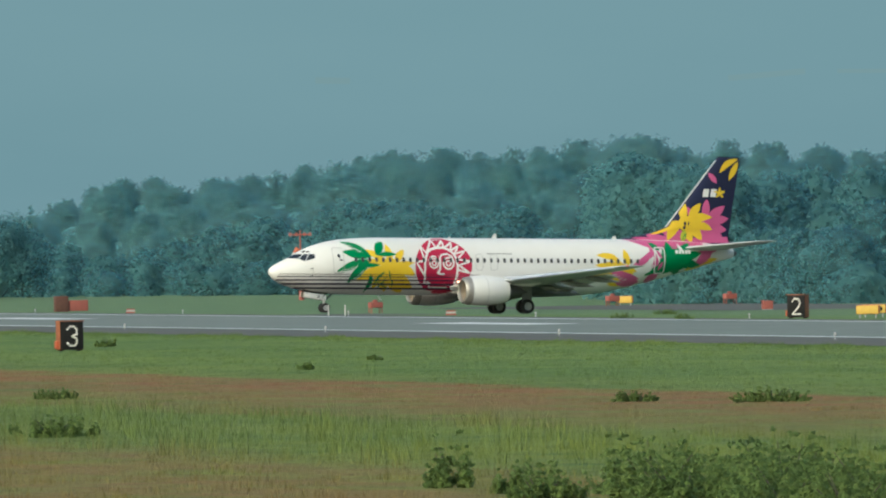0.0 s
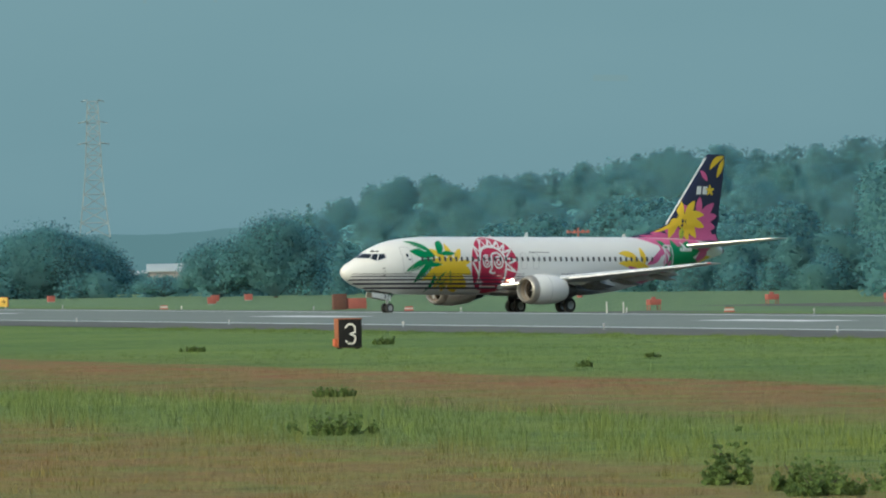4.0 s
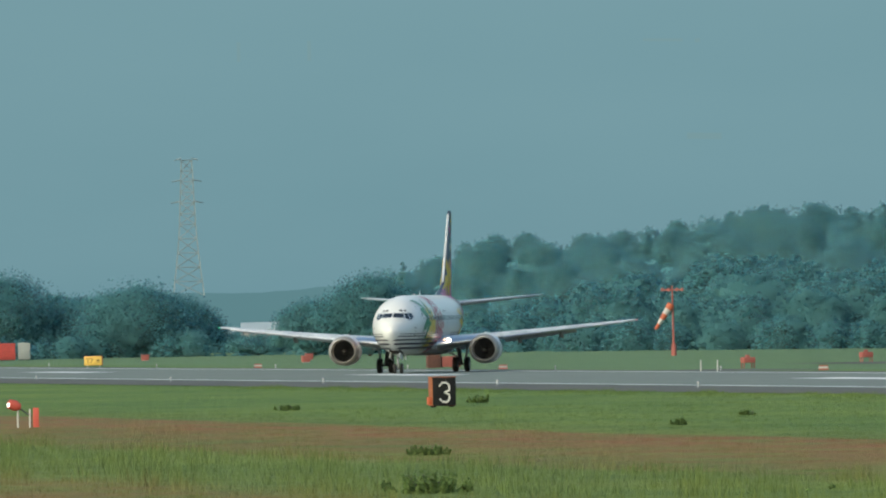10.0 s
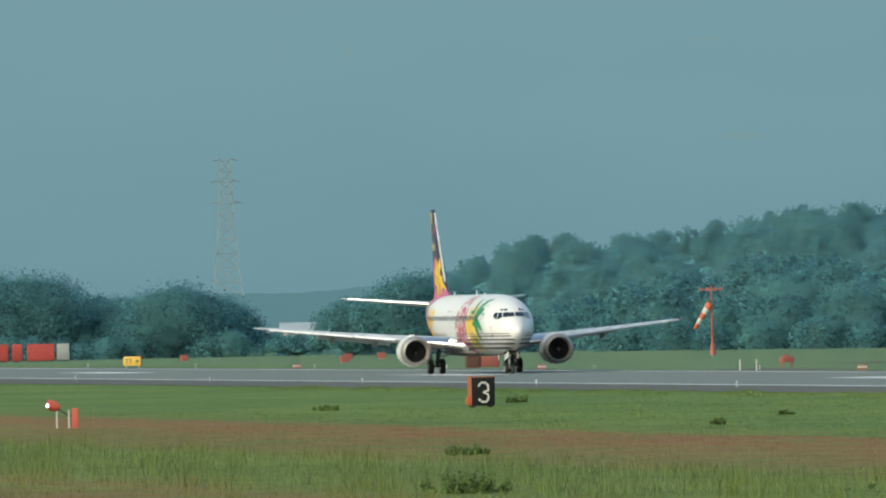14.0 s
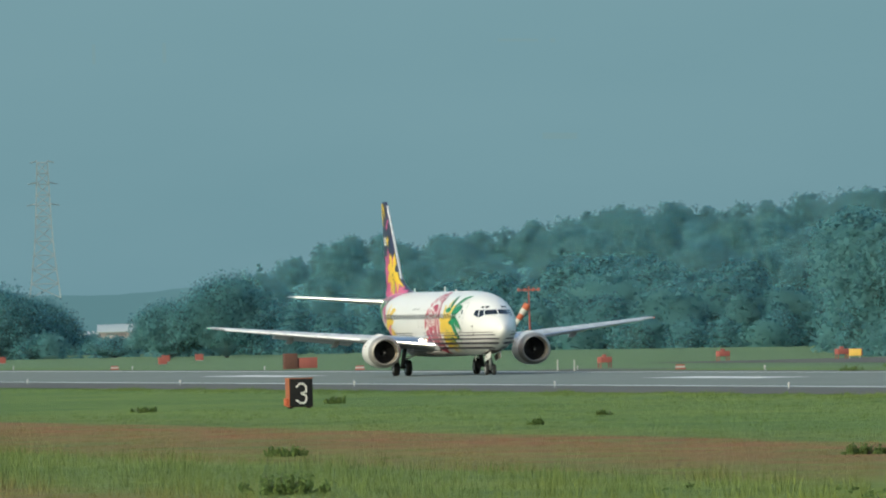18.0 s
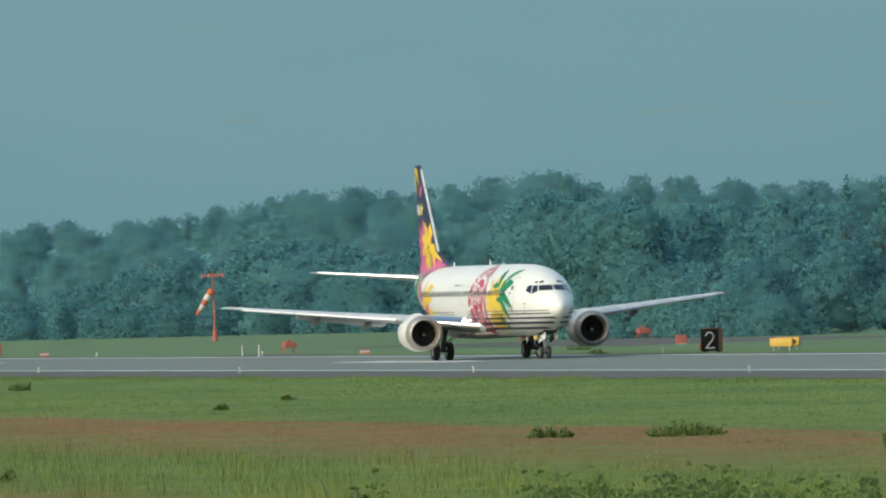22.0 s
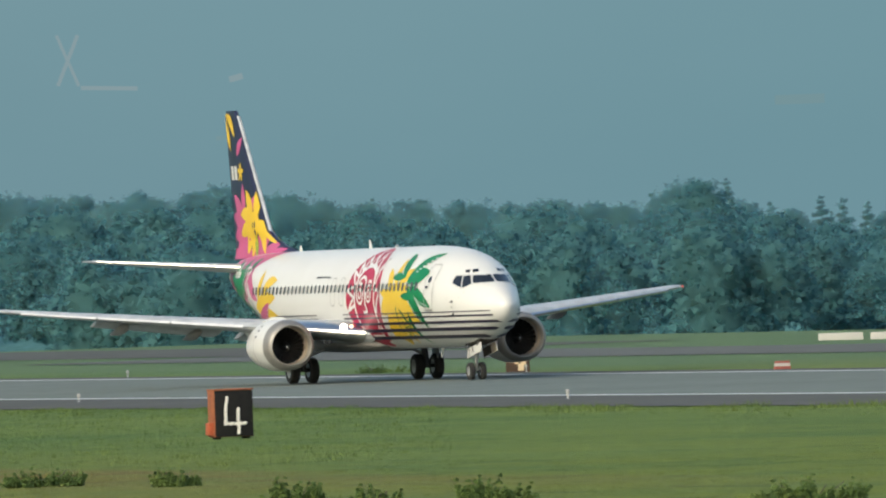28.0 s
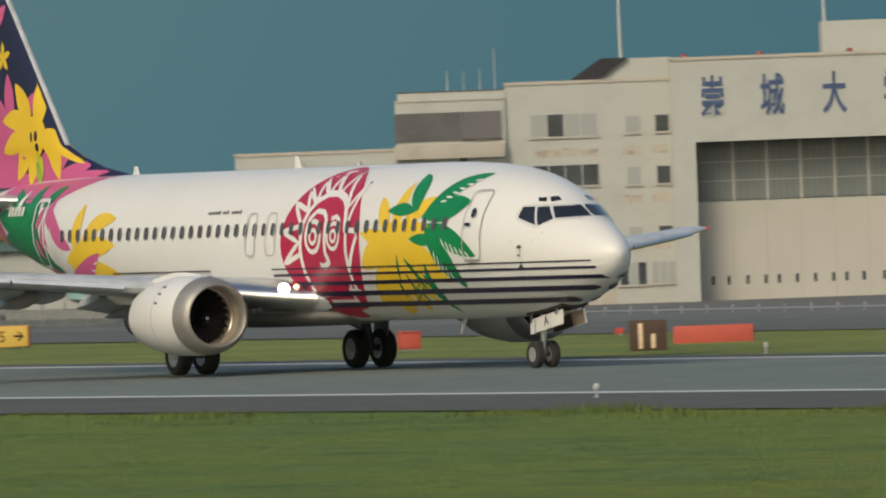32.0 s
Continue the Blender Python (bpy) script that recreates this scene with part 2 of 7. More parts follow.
def petal(base, tip, width, bend=0.0, n=12, m=4, blunt=0.5):
    """A leaf or petal as a grid: pointed at the tip, narrow at the base."""
    bx, bz = base
    dx, dz = tip[0] - bx, tip[1] - bz
    ln = math.hypot(dx, dz)
    ux, uz = dx / ln, dz / ln
    rows = []
    for i in range(n + 1):
        t = i / n
        w = width * (math.sin(math.pi * t ** (0.75 + 0.5 * blunt)) ** 0.8 if 0 < t < 1 else 0.02)
        off = bend * math.sin(math.pi * t)
        rows.append([(bx + ux * ln * t - uz * (off + w * s), bz + uz * ln * t + ux * (off + w * s)) for s in (k / m - 0.5 for k in range(m + 1))])
    return rows


def disc(ca, cz, ra, rz, n=36, m=6, inner=0.0, start=0.0, stop=360.0):
    return [[(ca + ra * f * math.cos(radians(start + (stop - start) * k / n)), cz + rz * f * math.sin(radians(start + (stop - start) * k / n)))
             for f in (inner + (1 - inner) * j / m for j in range(m + 1))] for k in range(n + 1)]


def stroke(points, width, n=6):
    """A painted line through points."""
    pts = []
    for (ax, az), (bx, bz) in zip(points, points[1:]):
        for i in range(n):
            pts.append((ax + (bx - ax) * i / n, az + (bz - az) * i / n))
    pts.append(points[-1])
    rows = []
    for i, (px, pz) in enumerate(pts):
        qx, qz = pts[min(i + 1, len(pts) - 1)]
        ox, oz = pts[max(i - 1, 0)]
        dx, dz = qx - ox, qz - oz
        ln = math.hypot(dx, dz) or 1.0
        rows.append([(px - dz / ln * width * s, pz + dx / ln * width * s) for s in (-0.5, 0, 0.5)])
    return rows


def band(a0, a1, z0, z1, n=40):
    return [[(a0 + (a1 - a0) * i / n, z) for z in (z0, (z0 + z1) / 2, z1)] for i in range(n + 1)]


def foil(x_lead, chord, y, z, thick, n=9, sym=False):
    """A closed wing section at one span station, leading edge at x_lead."""
    top, bot = [], []
    for i in range(n + 1):
        c = (1 - math.cos(math.pi * i / n)) / 2
        t = thick * chord * (2.969 * math.sqrt(c) - 1.26 * c - 3.516 * c * c + 2.843 * c ** 3 - 1.015 * c ** 4) / 1.0
        camber = 0.0 if sym else 0.018 * chord * math.sin(math.pi * c)
        top.append(Vector((x_lead - c * chord, y, z + camber + t * 0.5)))
        bot.append(Vector((x_lead - c * chord, y, z + camber - t * 0.5)))
    return top + list(reversed(bot[1:-1]))


def build_airliner():
    plane = tagged(empty("airliner"), "white twin-engine jet airliner painted with flowers and red disc", "airplane")
    # fuselage
    ring = []
    sts = []
    for (s0, s1) in zip(SECTIONS, SECTIONS[1:]):
        k = max(1, int((s1[0] - s0[0]) / 0.9))
        sts += [s0[0] + (s1[0] - s0[0]) * i / k for i in range(k)]
    sts.append(SECTIONS[-1][0])
    for a in sts:
        zb, zt, hw = hull(a)
        ring.append([Vector((MAIN - a, hw * math.cos(p), (zb + zt) / 2 + (zt - zb) / 2 * math.sin(p))) for p in (2 * math.pi * k / 48 for k in range(48))])
    part("fuselage", loft(ring), WHITE_PAINT, plane, "white painted fuselage, slightly dirty")
    # wing to body fairing
    rings = []
    for a, hw, zb, zt in ((13.0, 0.5, 1.36, 1.5), (13.7, 1.45, 1.24, 1.8), (14.8, 1.80, 1.17, 2.0), (18.0, 1.86, 1.15, 2.05), (20.6, 1.8, 1.18, 2.0), (22.4, 1.3, 1.25, 1.8), (23.4, 0.5, 1.34, 1.5)):
        rings.append([Vector((MAIN - a, hw * math.copysign(abs(math.cos(p)) ** 0.7, math.cos(p)), (zb + zt) / 2 + (zt - zb) / 2 * math.copysign(abs(math.sin(p)) ** 0.8, math.sin(p)))) for p in (2 * math.pi * k / 28 for k in range(28))])
    part("belly_fairing", loft(rings), BELLY, plane, "grey belly fairing, darkened for the shade below the wing")
    # wings
    for s in (1, -1):
        stations = [(1.2, 13.0, 7.6, 1.85, 0.135), (1.9, 13.55, 7.1, 1.92, 0.13), (4.9, 15.35, 4.9, 2.28, 0.115), (8.5, 17.4, 3.65, 2.66, 0.105), (12.0, 19.4, 2.55, 3.03, 0.10), (14.1, 20.6, 1.75, 3.26, 0.095), (14.44, 21.0, 1.2, 3.30, 0.07)]
        rings = [foil(MAIN - le, ch, s * y, z, th, n=10) for y, le, ch, z, th in stations]
        part("wing", loft(rings), WING_GREY, plane, "light grey swept wing")
        # polished leading edge slats
        for (y0, y1) in ((5.8, 8.3), (8.36, 10.9), (10.96, 13.6)):
            rings = []
            for y in (y0, (y0 + y1) / 2, y1):
                le = float(np.interp(y, [q[0] for q in stations], [q[1] for q in stations]))
                ch = float(np.interp(y, [q[0] for q in stations], [q[2] for q in stations]))
                z = float(np.interp(y, [q[0] for q in stations], [q[3] for q in stations]))
                c = 0.16 * ch + 0.12
                rings.append([p + Vector((0.05, 0, -0.03)) for p in foil(MAIN - le, c, s * y, z - 0.02, 0.30, n=6)])
            part("slat", loft(rings), ALU, plane, "polished metal leading edge slat")
        rings = []
        for y in (1.55, 2.2, 2.9, 3.6, 4.3):      # broad polished leading edge between body and engine
            le, ch, z, th = (float(np.interp(y, [q[0] for q in stations], [q[k] for q in stations])) for k in (1, 2, 3, 4))
            r = foil(MAIN - le, ch, s * y, z, th, n=28)
            nose = r[7:0:-1] + r[:1] + r[:-8:-1]
            rings.append([p + Vector((0.012, 0, 0.008 if p.z > z else -0.008)) for p in nose] + [Vector((MAIN - le - 0.9, s * y, z))])
        part("root_leading_edge", loft(rings), ALU, plane, "broad polished metal wing root leading edge")
        for y in (2.75, 2.95):
            part("edge_bracket", block((MAIN - 14.35, s * y - 0.05, 1.58), (MAIN - 14.15, s * y + 0.05, 1.70), 0.01), DARK_METAL, plane)
        # flaps hang a little below the trailing edge
        for (y0, y1) in ((2.1, 4.5), (5.4, 10.2)):
            rings = []
            for y in (y0, y1):
                le = float(np.interp(y, [q[0] for q in stations], [q[1] for q in stations]))
                ch = float(np.interp(y, [q[0] for q in stations], [q[2] for q in stations]))
                z = float(np.interp(y, [q[0] for q in stations], [q[3] for q in stations]))
                rings.append([Vector((p.x, p.y, p.z - (MAIN - le - 0.9 * ch - p.x) * 0.2)) for p in foil(MAIN - le - ch * 0.9, 0.24 * ch + 0.25, s * y, z - 0.1, 0.14, n=6)])
            part("flap", loft(rings), WING_GREY, plane)
        for y in (3.4, 6.4, 9.2):
            le = float(np.interp(y, [q[0] for q in stations], [q[1] for q in stations]))
            ch = float(np.interp(y, [q[0] for q in stations], [q[2] for q in stations]))
            z = float(np.interp(y, [q[0] for q in stations], [q[3] for q in stations]))
            pr = [(-0.55, 0.02), (-0.3, 0.12), (0.15, 0.18), (0.55, 0.16), (1.0, 0.09), (1.5, 0.01)]
            bm = lathe([(-x * 1.2, r) for x, r in pr], n=12)
            bmesh.ops.transform(bm, verts=bm.verts, matrix=Matrix.Translation((MAIN - le - 0.88 * ch, s * y, z - 0.30)) @ Matrix.Rotation(radians(-7), 4, "Y") @ Matrix.Diagonal((1.1, 0.75, 1.2, 1)))
            part("flap_fairing", bm, BELLY, plane)
        bm = lathe([(0.12, 0.01), (0.06, 0.045), (-0.08, 0.04), (-0.14, 0.01)], n=10)
        bmesh.ops.translate(bm, verts=bm.verts, vec=(MAIN - 21.02, s * 14.45, 3.30))
        part("wing_tip_light", bm, NAV_RED if s > 0 else NAV_GREEN, plane, "glowing red wing tip light" if s > 0 else "glowing green wing tip light")
        bm = bmesh.new()
        bmesh.ops.create_uvsphere(bm, u_segments=14, v_segments=10, radius=0.16)
        bmesh.ops.translate(bm, verts=bm.verts, vec=(MAIN - 13.60, s * 2.34, 2.18))
        part("landing_light", bm, LAMP_ON, plane, "lit landing light in the wing root")
        bm = bmesh.new()
        bmesh.ops.create_uvsphere(bm, u_segments=12, v_segments=8, radius=0.08)
        bmesh.ops.translate(bm, verts=bm.verts, vec=(MAIN - 13.44, s * 2.06, 2.22))
        part("runway_turnoff_light", bm, LAMP_WARM, plane, "small lit orange-white lamp in the wing root")
        # tailplane
        rings = [foil(MAIN - le, ch, s * y, z, th, sym=True) for y, le, ch, z, th in ((0.3, 30.7, 4.1, 4.62, 0.10), (0.9, 31.1, 3.75, 4.68, 0.10), (6.0, 34.45, 1.45, 5.14, 0.09), (6.35, 34.9, 1.0, 5.17, 0.06))]
        part("tailplane", loft(rings), WING_GREY, plane, "grey horizontal tailplane")
        rings = [foil(MAIN - le, ch, s * y, z, 0.5, sym=True, n=5) for y, le, ch, z in ((1.0, 31.13, 0.28, 4.69), (6.1, 34.5, 0.14, 5.15))]
        part("tailplane_leading_edge", loft(rings), ALU, plane, "bare metal leading edge")
        # engine: flattened nacelle, lip, fan, spinner, core, pylon
        ex, ey, ez = MAIN - 12.60, s * 4.83, 1.53
        eng = part("engine_cowl", lathe([(0.0, 0.83), (-0.12, 0.93), (-0.4, 1.02), (-1.0, 1.09), (-1.8, 1.09), (-2.7, 0.98), (-3.3, 0.84), (-3.32, 0.80), (-2.6, 0.78)], n=36), WHITE_PAINT, plane, "white engine cowl with a flattened underside")
        for v in eng.data.vertices:
            if v.co.z < 0:
                v.co.z *= 0.90
            v.co += Vector((ex, ey, ez))
        lip = part("intake_lip", lathe([(-0.50, 1.047), (-0.30, 1.012), (-0.10, 0.945), (0.0, 0.865), (0.02, 0.82), (-0.03, 0.775), (-0.25, 0.755)], n=36), LIP, eng, "dull metal intake lip")
        ring = part("fan_case_ring", lathe([(-0.62, 0.763), (-0.64, 0.745), (-0.70, 0.745), (-0.72, 0.766)], n=32), ALU, eng, "bright metal ring inside the intake")
        joint = part("cowl_joint", lathe([(-1.585, 1.0935), (-1.60, 1.0945), (-1.615, 1.0935)], n=36), LINE_GREY, eng)
        for a in (62, 74, 88):      # latches on the upper cowl
            bm = block((-1.52, -0.03, 1.088), (-1.38, 0.03, 1.10))
            bmesh.ops.transform(bm, verts=bm.verts, matrix=Matrix.Translation((ex, ey, ez)) @ Matrix.Rotation(radians(a - 20), 4, "X"))
            part("cowl_latch", bm, DARK_METAL, eng)
        duct = part("intake_duct", lathe([(-0.22, 0.76), (-0.6, 0.765), (-1.0, 0.77)], n=32), DUCT, eng)
        for o in (lip, duct, ring, joint):
            for v in o.data.vertices:
                if v.co.z < 0:
                    v.co.z *= 0.92 if o is not joint else 0.90
                v.co += Vector((ex, ey, ez))
        core = part("engine_nozzle", lathe([(-3.0, 0.72), (-3.9, 0.52), (-4.4, 0.42), (-4.42, 0.36), (-4.0, 0.36), (-4.9, 0.05)], n=24), DARK_METAL, eng)
        for v in core.data.vertices:
            v.co += Vector((ex, ey, ez - 0.02))
        fan = empty("fan")
        fan.parent, fan.location = plane, (ex - 0.85, ey, ez - 0.02)
        bm = bmesh.new()
        rad = lambda r, da, x: Vector((x, r * math.cos(da), r * math.sin(da)))
        grid(bm, [[rad(0.2, 0.0, 0.06), rad(0.2, 0.2, -0.05)], [rad(0.5, 0.03, 0.07), rad(0.5, 0.2, -0.06)], [rad(0.765, 0.08, 0.08), rad(0.765, 0.22, -0.07)]])
        blade = part("fan_blade", bm, FAN, fan)
        for k in range(1, 24):
            o = new("fan_blade", blade.data)
            o.parent, o.rotation_euler = fan, (2 * math.pi * k / 24, 0, 0)
        part("spinner", lathe([(0.34, 0.0), (0.3, 0.05), (0.15, 0.13), (0.0, 0.2), (-0.06, 0.2)], n=16), SPINNER, fan)
        part("spinner_mark", lathe([(0.334, 0.026), (0.318, 0.045)], n=12), WHITE_PAINT, fan, "white mark on the spinner")
        # dark disc added behind the blades in place of the shaded engine inside
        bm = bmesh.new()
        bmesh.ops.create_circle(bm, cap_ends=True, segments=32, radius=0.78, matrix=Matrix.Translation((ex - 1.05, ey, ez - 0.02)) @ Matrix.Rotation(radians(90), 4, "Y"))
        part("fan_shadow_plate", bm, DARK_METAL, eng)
        rings = [[Vector((x, ey + s * q * w, z)) for q, z in ((-1, zl), (1, zl), (0.8, zh), (-0.8, zh))] for x, w, zl, zh in ((ex - 0.9, 0.05, 2.44, 2.64), (ex - 2.0, 0.2, 2.3, 2.70), (ex - 3.4, 0.22, 1.9, 2.5), (ex - 5.2, 0.16, 1.9, 2.3), (ex - 6.0, 0.04, 2.1, 2.25))]
        part("engine_pylon", loft(rings), WHITE_PAINT, plane)
    # fin with its dorsal fillet
    def fin_rows():
        spec = [(5.0, 25.6, 9.5), (5.32, 26.6, 8.3), (5.52, 27.9, 6.95), (5.82, 29.1, 5.75), (6.15, 30.0, 4.95), (7.4, 31.0, 4.12), (9.2, 32.45, 2.98), (10.9, 33.82, 1.88), (11.13, 34.05, 1.5)]
        rings = []
        for z, le, ch in spec:
            r = foil(MAIN - le, ch, 0, 0, 0.10 if z > 6 else 0.06 - 0.008 * (6 - z), sym=True)
            rings.append([Vector((p.x, p.z, z)) for p in r])
        return rings
    part("fin", loft(fin_rows()), NAVY, plane, "navy tail fin painted with pink and yellow flowers")
    rings = []
    for z, le in ((6.15, 30.0), (7.4, 31.0), (9.2, 32.45), (10.9, 33.82)):
        rings.append([Vector((p.x, p.z, z)) for p in foil(MAIN - le + 0.02, 0.20, 0, 0, 0.80, sym=True, n=6)])
    part("fin_leading_edge", loft(rings), WING_GREY, plane, "bare metal fin leading edge")
    part("tail_cone", lathe([(MAIN - 35.2, 0.22), (MAIN - 35.42, 0.17), (MAIN - 35.5, 0.0)], n=14), DARK_METAL, plane).location.z = 4.34
    return plane


def wheel(name, parent, r, w, place):
    hub = empty(name)
    hub.parent, hub.location = parent, place
    part("tyre", lathe([(-w / 2, r * 0.55), (-w / 2, r * 0.86), (-w * 0.36, r * 0.97), (0, r), (w * 0.36, r * 0.97), (w / 2, r * 0.86), (w / 2, r * 0.55)], n=28, axis="Y"), TYRE, hub, "black rubber tyre")
    part("rim", lathe([(-w * 0.42, 0.02), (-w * 0.30, r * 0.2), (-w * 0.46, r * 0.5), (-w * 0.46, r * 0.57), (w * 0.46, r * 0.57), (w * 0.46, r * 0.5), (w * 0.30, r * 0.2), (w * 0.42, 0.02)], n=20, axis="Y"), HUB, hub, "light metal wheel rim")
    return hub


def landing_gear(plane):
    wheels = []
    for s in (1, -1):
        # leg colour darkened: the wing's shade is put into the metal
        part("main_gear_leg", rod((0, s * 2.615, 0.5), (0.1, s * 2.35, 2.1), 0.13, 0.15), DARK_METAL, plane, "main landing gear leg, metal darkened for the shade below the wing")
        part("gear_brace", rod((0, s * 2.5, 1.0), (0.1, s * 1.3, 1.5), 0.06), ALU, plane)
        part("axle", rod((0, s * 2.1, 0.52), (0, s * 3.13, 0.52), 0.08), DARK_METAL, plane)
        bm = block((-0.35, -0.03, 0.62), (0.4, 0.03, 1.9), 0.02)
        bmesh.ops.transform(bm, verts=bm.verts, matrix=Matrix.Translation((0, s * 2.86, 0)) @ Matrix.Rotation(radians(s * -6), 4, "X"))
        part("gear_door", bm, BELLY, plane, "grey main gear door")
        for o in (-0.4, 0.4):
            wheels.append((wheel("main_wheel", plane, 0.51, 0.36, (0, s * 2.615 + o, 0.51)), 0.51))
    nx = MAIN - 4.19
    part("nose_gear_leg", rod((nx, 0, 0.35), (nx + 0.12, 0, 1.6), 0.075, 0.10), ALU, plane, "metal nose landing gear leg")
    part("drag_brace", rod((nx, 0, 0.85), (nx - 0.8, 0, 1.5), 0.05), DARK_METAL, plane)
    part("nose_axle", rod((nx, -0.3, 0.345), (nx, 0.3, 0.345), 0.05), DARK_METAL, plane)
    part("taxi_light", lathe([(nx + 0.16, 0.0), (nx + 0.16, 0.09), (nx + 0.05, 0.07)], n=12), HUB, plane).location.z = 1.05
    for o in (-0.23, 0.23):
        wheels.append((wheel("nose_wheel", plane, 0.345, 0.2, (nx, o, 0.345)), 0.345))
    TILT = Matrix.Translation((nx + 0.5, 0, 1.25)) @ Matrix.Rotation(radians(-9), 4, "Y") @ Matrix.Translation((-nx - 0.5, 0, -1.25))
    rings = []
    for k in range(9):      # dark solid set under the hull for the shaded bay between the doors
        x = nx - 0.15 + 0.235 * k
        z = hull(MAIN - x)[0]
        rings.append([Vector((x, y, z + dz)) for y, dz in ((-0.38, 0.3), (-0.38, 0.0), (0.0, -0.03), (0.38, 0.0), (0.38, 0.3))])
    part("nose_gear_bay", loft(rings), BAY, plane, "dark body under the hull in place of the shaded nose gear bay")
    for s in (1, -1):
        bm = block((nx - 0.05, -0.02, 0.93), (nx + 1.65, 0.02, 1.31), 0.015)
        LEAF = TILT @ Matrix.Translation((0, s * 0.44, 0)) @ Matrix.Rotation(radians(s * 6), 4, "X")
        bmesh.ops.transform(bm, verts=bm.verts, matrix=LEAF)
        door = part("nose_gear_door", bm, WHITE_PAINT, plane, "white nose gear door with the letter A")
        for x0, x1, mat in ((-0.02, 1.0, BAY), (1.004, 1.62, DUCT)):      # dark and tan lining inside
            bm = block((nx + x0, -s * 0.028 - 0.006, 0.95), (nx + x1, -s * 0.028 + 0.006, 1.29))
            bmesh.ops.transform(bm, verts=bm.verts, matrix=LEAF)
            part("door_lining", bm, mat, door)
        bm = block((nx + 0.20, s * 0.023 - 0.002, 0.94), (nx + 0.225, s * 0.023 + 0.002, 1.30))
        bmesh.ops.transform(bm, verts=bm.verts, matrix=LEAF)
        part("door_joint", bm, DARK_METAL, door)
        for x in (0.15, 1.45):
            part("door_hinge", rod((nx + x, s * 0.42, 1.12 + 0.16 * x), (nx + x, s * 0.34, 1.50 + 0.08 * x), 0.025, None, 6), DARK_METAL, door)
        m = TILT @ Matrix.Translation((nx + 0.80 - s * 0.12, s * 0.478, 1.0)) @ Matrix.Rotation(radians(180 if s > 0 else 0), 4, "Z") @ Matrix.Rotation(radians(90), 4, "X")
        writing("letter", "A", 0.34, STRIPE, plane, m)
    return wheels



# ---------------------------------------------------------------- ground, runway, taxiway
def ground_material(name="grass_ground", blades=0.0):
    m = bpy.data.materials.new(name)
    m.use_nodes = True
    nt = m.node_tree
    b = nt.nodes["Principled BSDF"]
    add, link = nt.nodes.new, nt.links.new
    b.inputs["Roughness"].default_value = 0.9
    b.inputs["Specular IOR Level"].default_value = 0.15
    co = add("ShaderNodeTexCoord").outputs["Object"]

    def noise_of(scale, sx=1.0, sy=1.0, lo=0.35, hi=0.65, detail=5.0):
        mp = add("ShaderNodeMapping")
        mp.inputs["Scale"].default_value = (sx, sy, 1.0)
        link(co, mp.inputs["Vector"])
        n = add("ShaderNodeTexNoise")
        n.inputs["Scale"].default_value, n.inputs["Detail"].default_value, n.inputs["Roughness"].default_value = scale, detail, 0.65
        link(mp.outputs["Vector"], n.inputs["Vector"])
        r = add("ShaderNodeMapRange")
        r.inputs["From Min"].default_value, r.inputs["From Max"].default_value = lo, hi
        link(n.outputs["Fac"], r.inputs["Value"])
        return r.outputs["Result"]

    def mixed(fac, a, c):
        x = add("ShaderNodeMix")
        x.data_type = "RGBA"
        link(fac, x.inputs["Factor"])
        for sock, val in (("A", a), ("B", c)):
            if isinstance(val, tuple):
                x.inputs[sock].default_value = (*val, 1.0)
            else:
                link(val, x.inputs[sock])
        return x.outputs["Result"]

    def math_of(op, a, c):
        n = add("ShaderNodeMath")
        n.operation, n.use_clamp = op, op != "ADD" and op != "SUBTRACT"
        for k, val in enumerate((a, c)):
            if isinstance(val, (int, float)):
                n.inputs[k].default_value = val
            else:
                link(val, n.inputs[k])
        return n.outputs[0]

    green = mixed(noise_of(0.05), (0.120, 0.204, 0.060), (0.164, 0.240, 0.066))
    green = mixed(noise_of(0.35, 1.0, 2.5, 0.4, 0.7), green, (0.098, 0.166, 0.052))
    green = mixed(noise_of(0.022, 1.0, 3.0, 0.42, 0.68), green, (0.186, 0.258, 0.068))
    sep = add("ShaderNodeSeparateXYZ")
    link(co, sep.inputs[0])
    lawn = add("ShaderNodeMapRange")      # a yellower, patchy lawn towards the far end
    lawn.inputs["From Min"].default_value, lawn.inputs["From Max"].default_value = 290, 380
    link(sep.outputs["X"], lawn.inputs["Value"])
    green = mixed(math_of("MULTIPLY", lawn.outputs["Result"], noise_of(0.06, 1.0, 2.2, 0.36, 0.62)), green, (0.192, 0.244, 0.050))
    green = mixed(math_of("MULTIPLY", lawn.outputs["Result"], noise_of(0.16, 1.0, 2.0, 0.54, 0.72)), green, (0.085, 0.150, 0.050))
    # dry red-brown grass in a belt along the near side; y of the object is the way across the runway
    edge = math_of("ADD", sep.outputs["Y"], math_of("MULTIPLY", math_of("SUBTRACT", noise_of(0.06, 0.5, 1.6, 0.2, 0.8), 0.5), 14.0))
    belt = add("ShaderNodeValToRGB")
    belt.color_ramp.interpolation = "EASE"
    rg = add("ShaderNodeMapRange")
    rg.inputs["From Min"].default_value, rg.inputs["From Max"].default_value = -130, -40
    link(edge, rg.inputs["Value"])
    link(rg.outputs["Result"], belt.inputs[0])
    el = belt.color_ramp.elements
    el[0].position, el[0].color = 0.0, (0.0, 0, 0, 1)
    el[1].position, el[1].color = 1.0, (0.0, 0, 0, 1)
    for p, c in ((0.20, 0.40), (0.36, 0.75), (0.455, 0.65), (0.51, 0.10), (0.62, 0.08), (0.675, 0.55), (0.76, 0.78), (0.81, 1.0), (0.865, 1.0), (0.89, 0.08)):
        e = el.new(p)
        e.color = (c, c, c, 1)
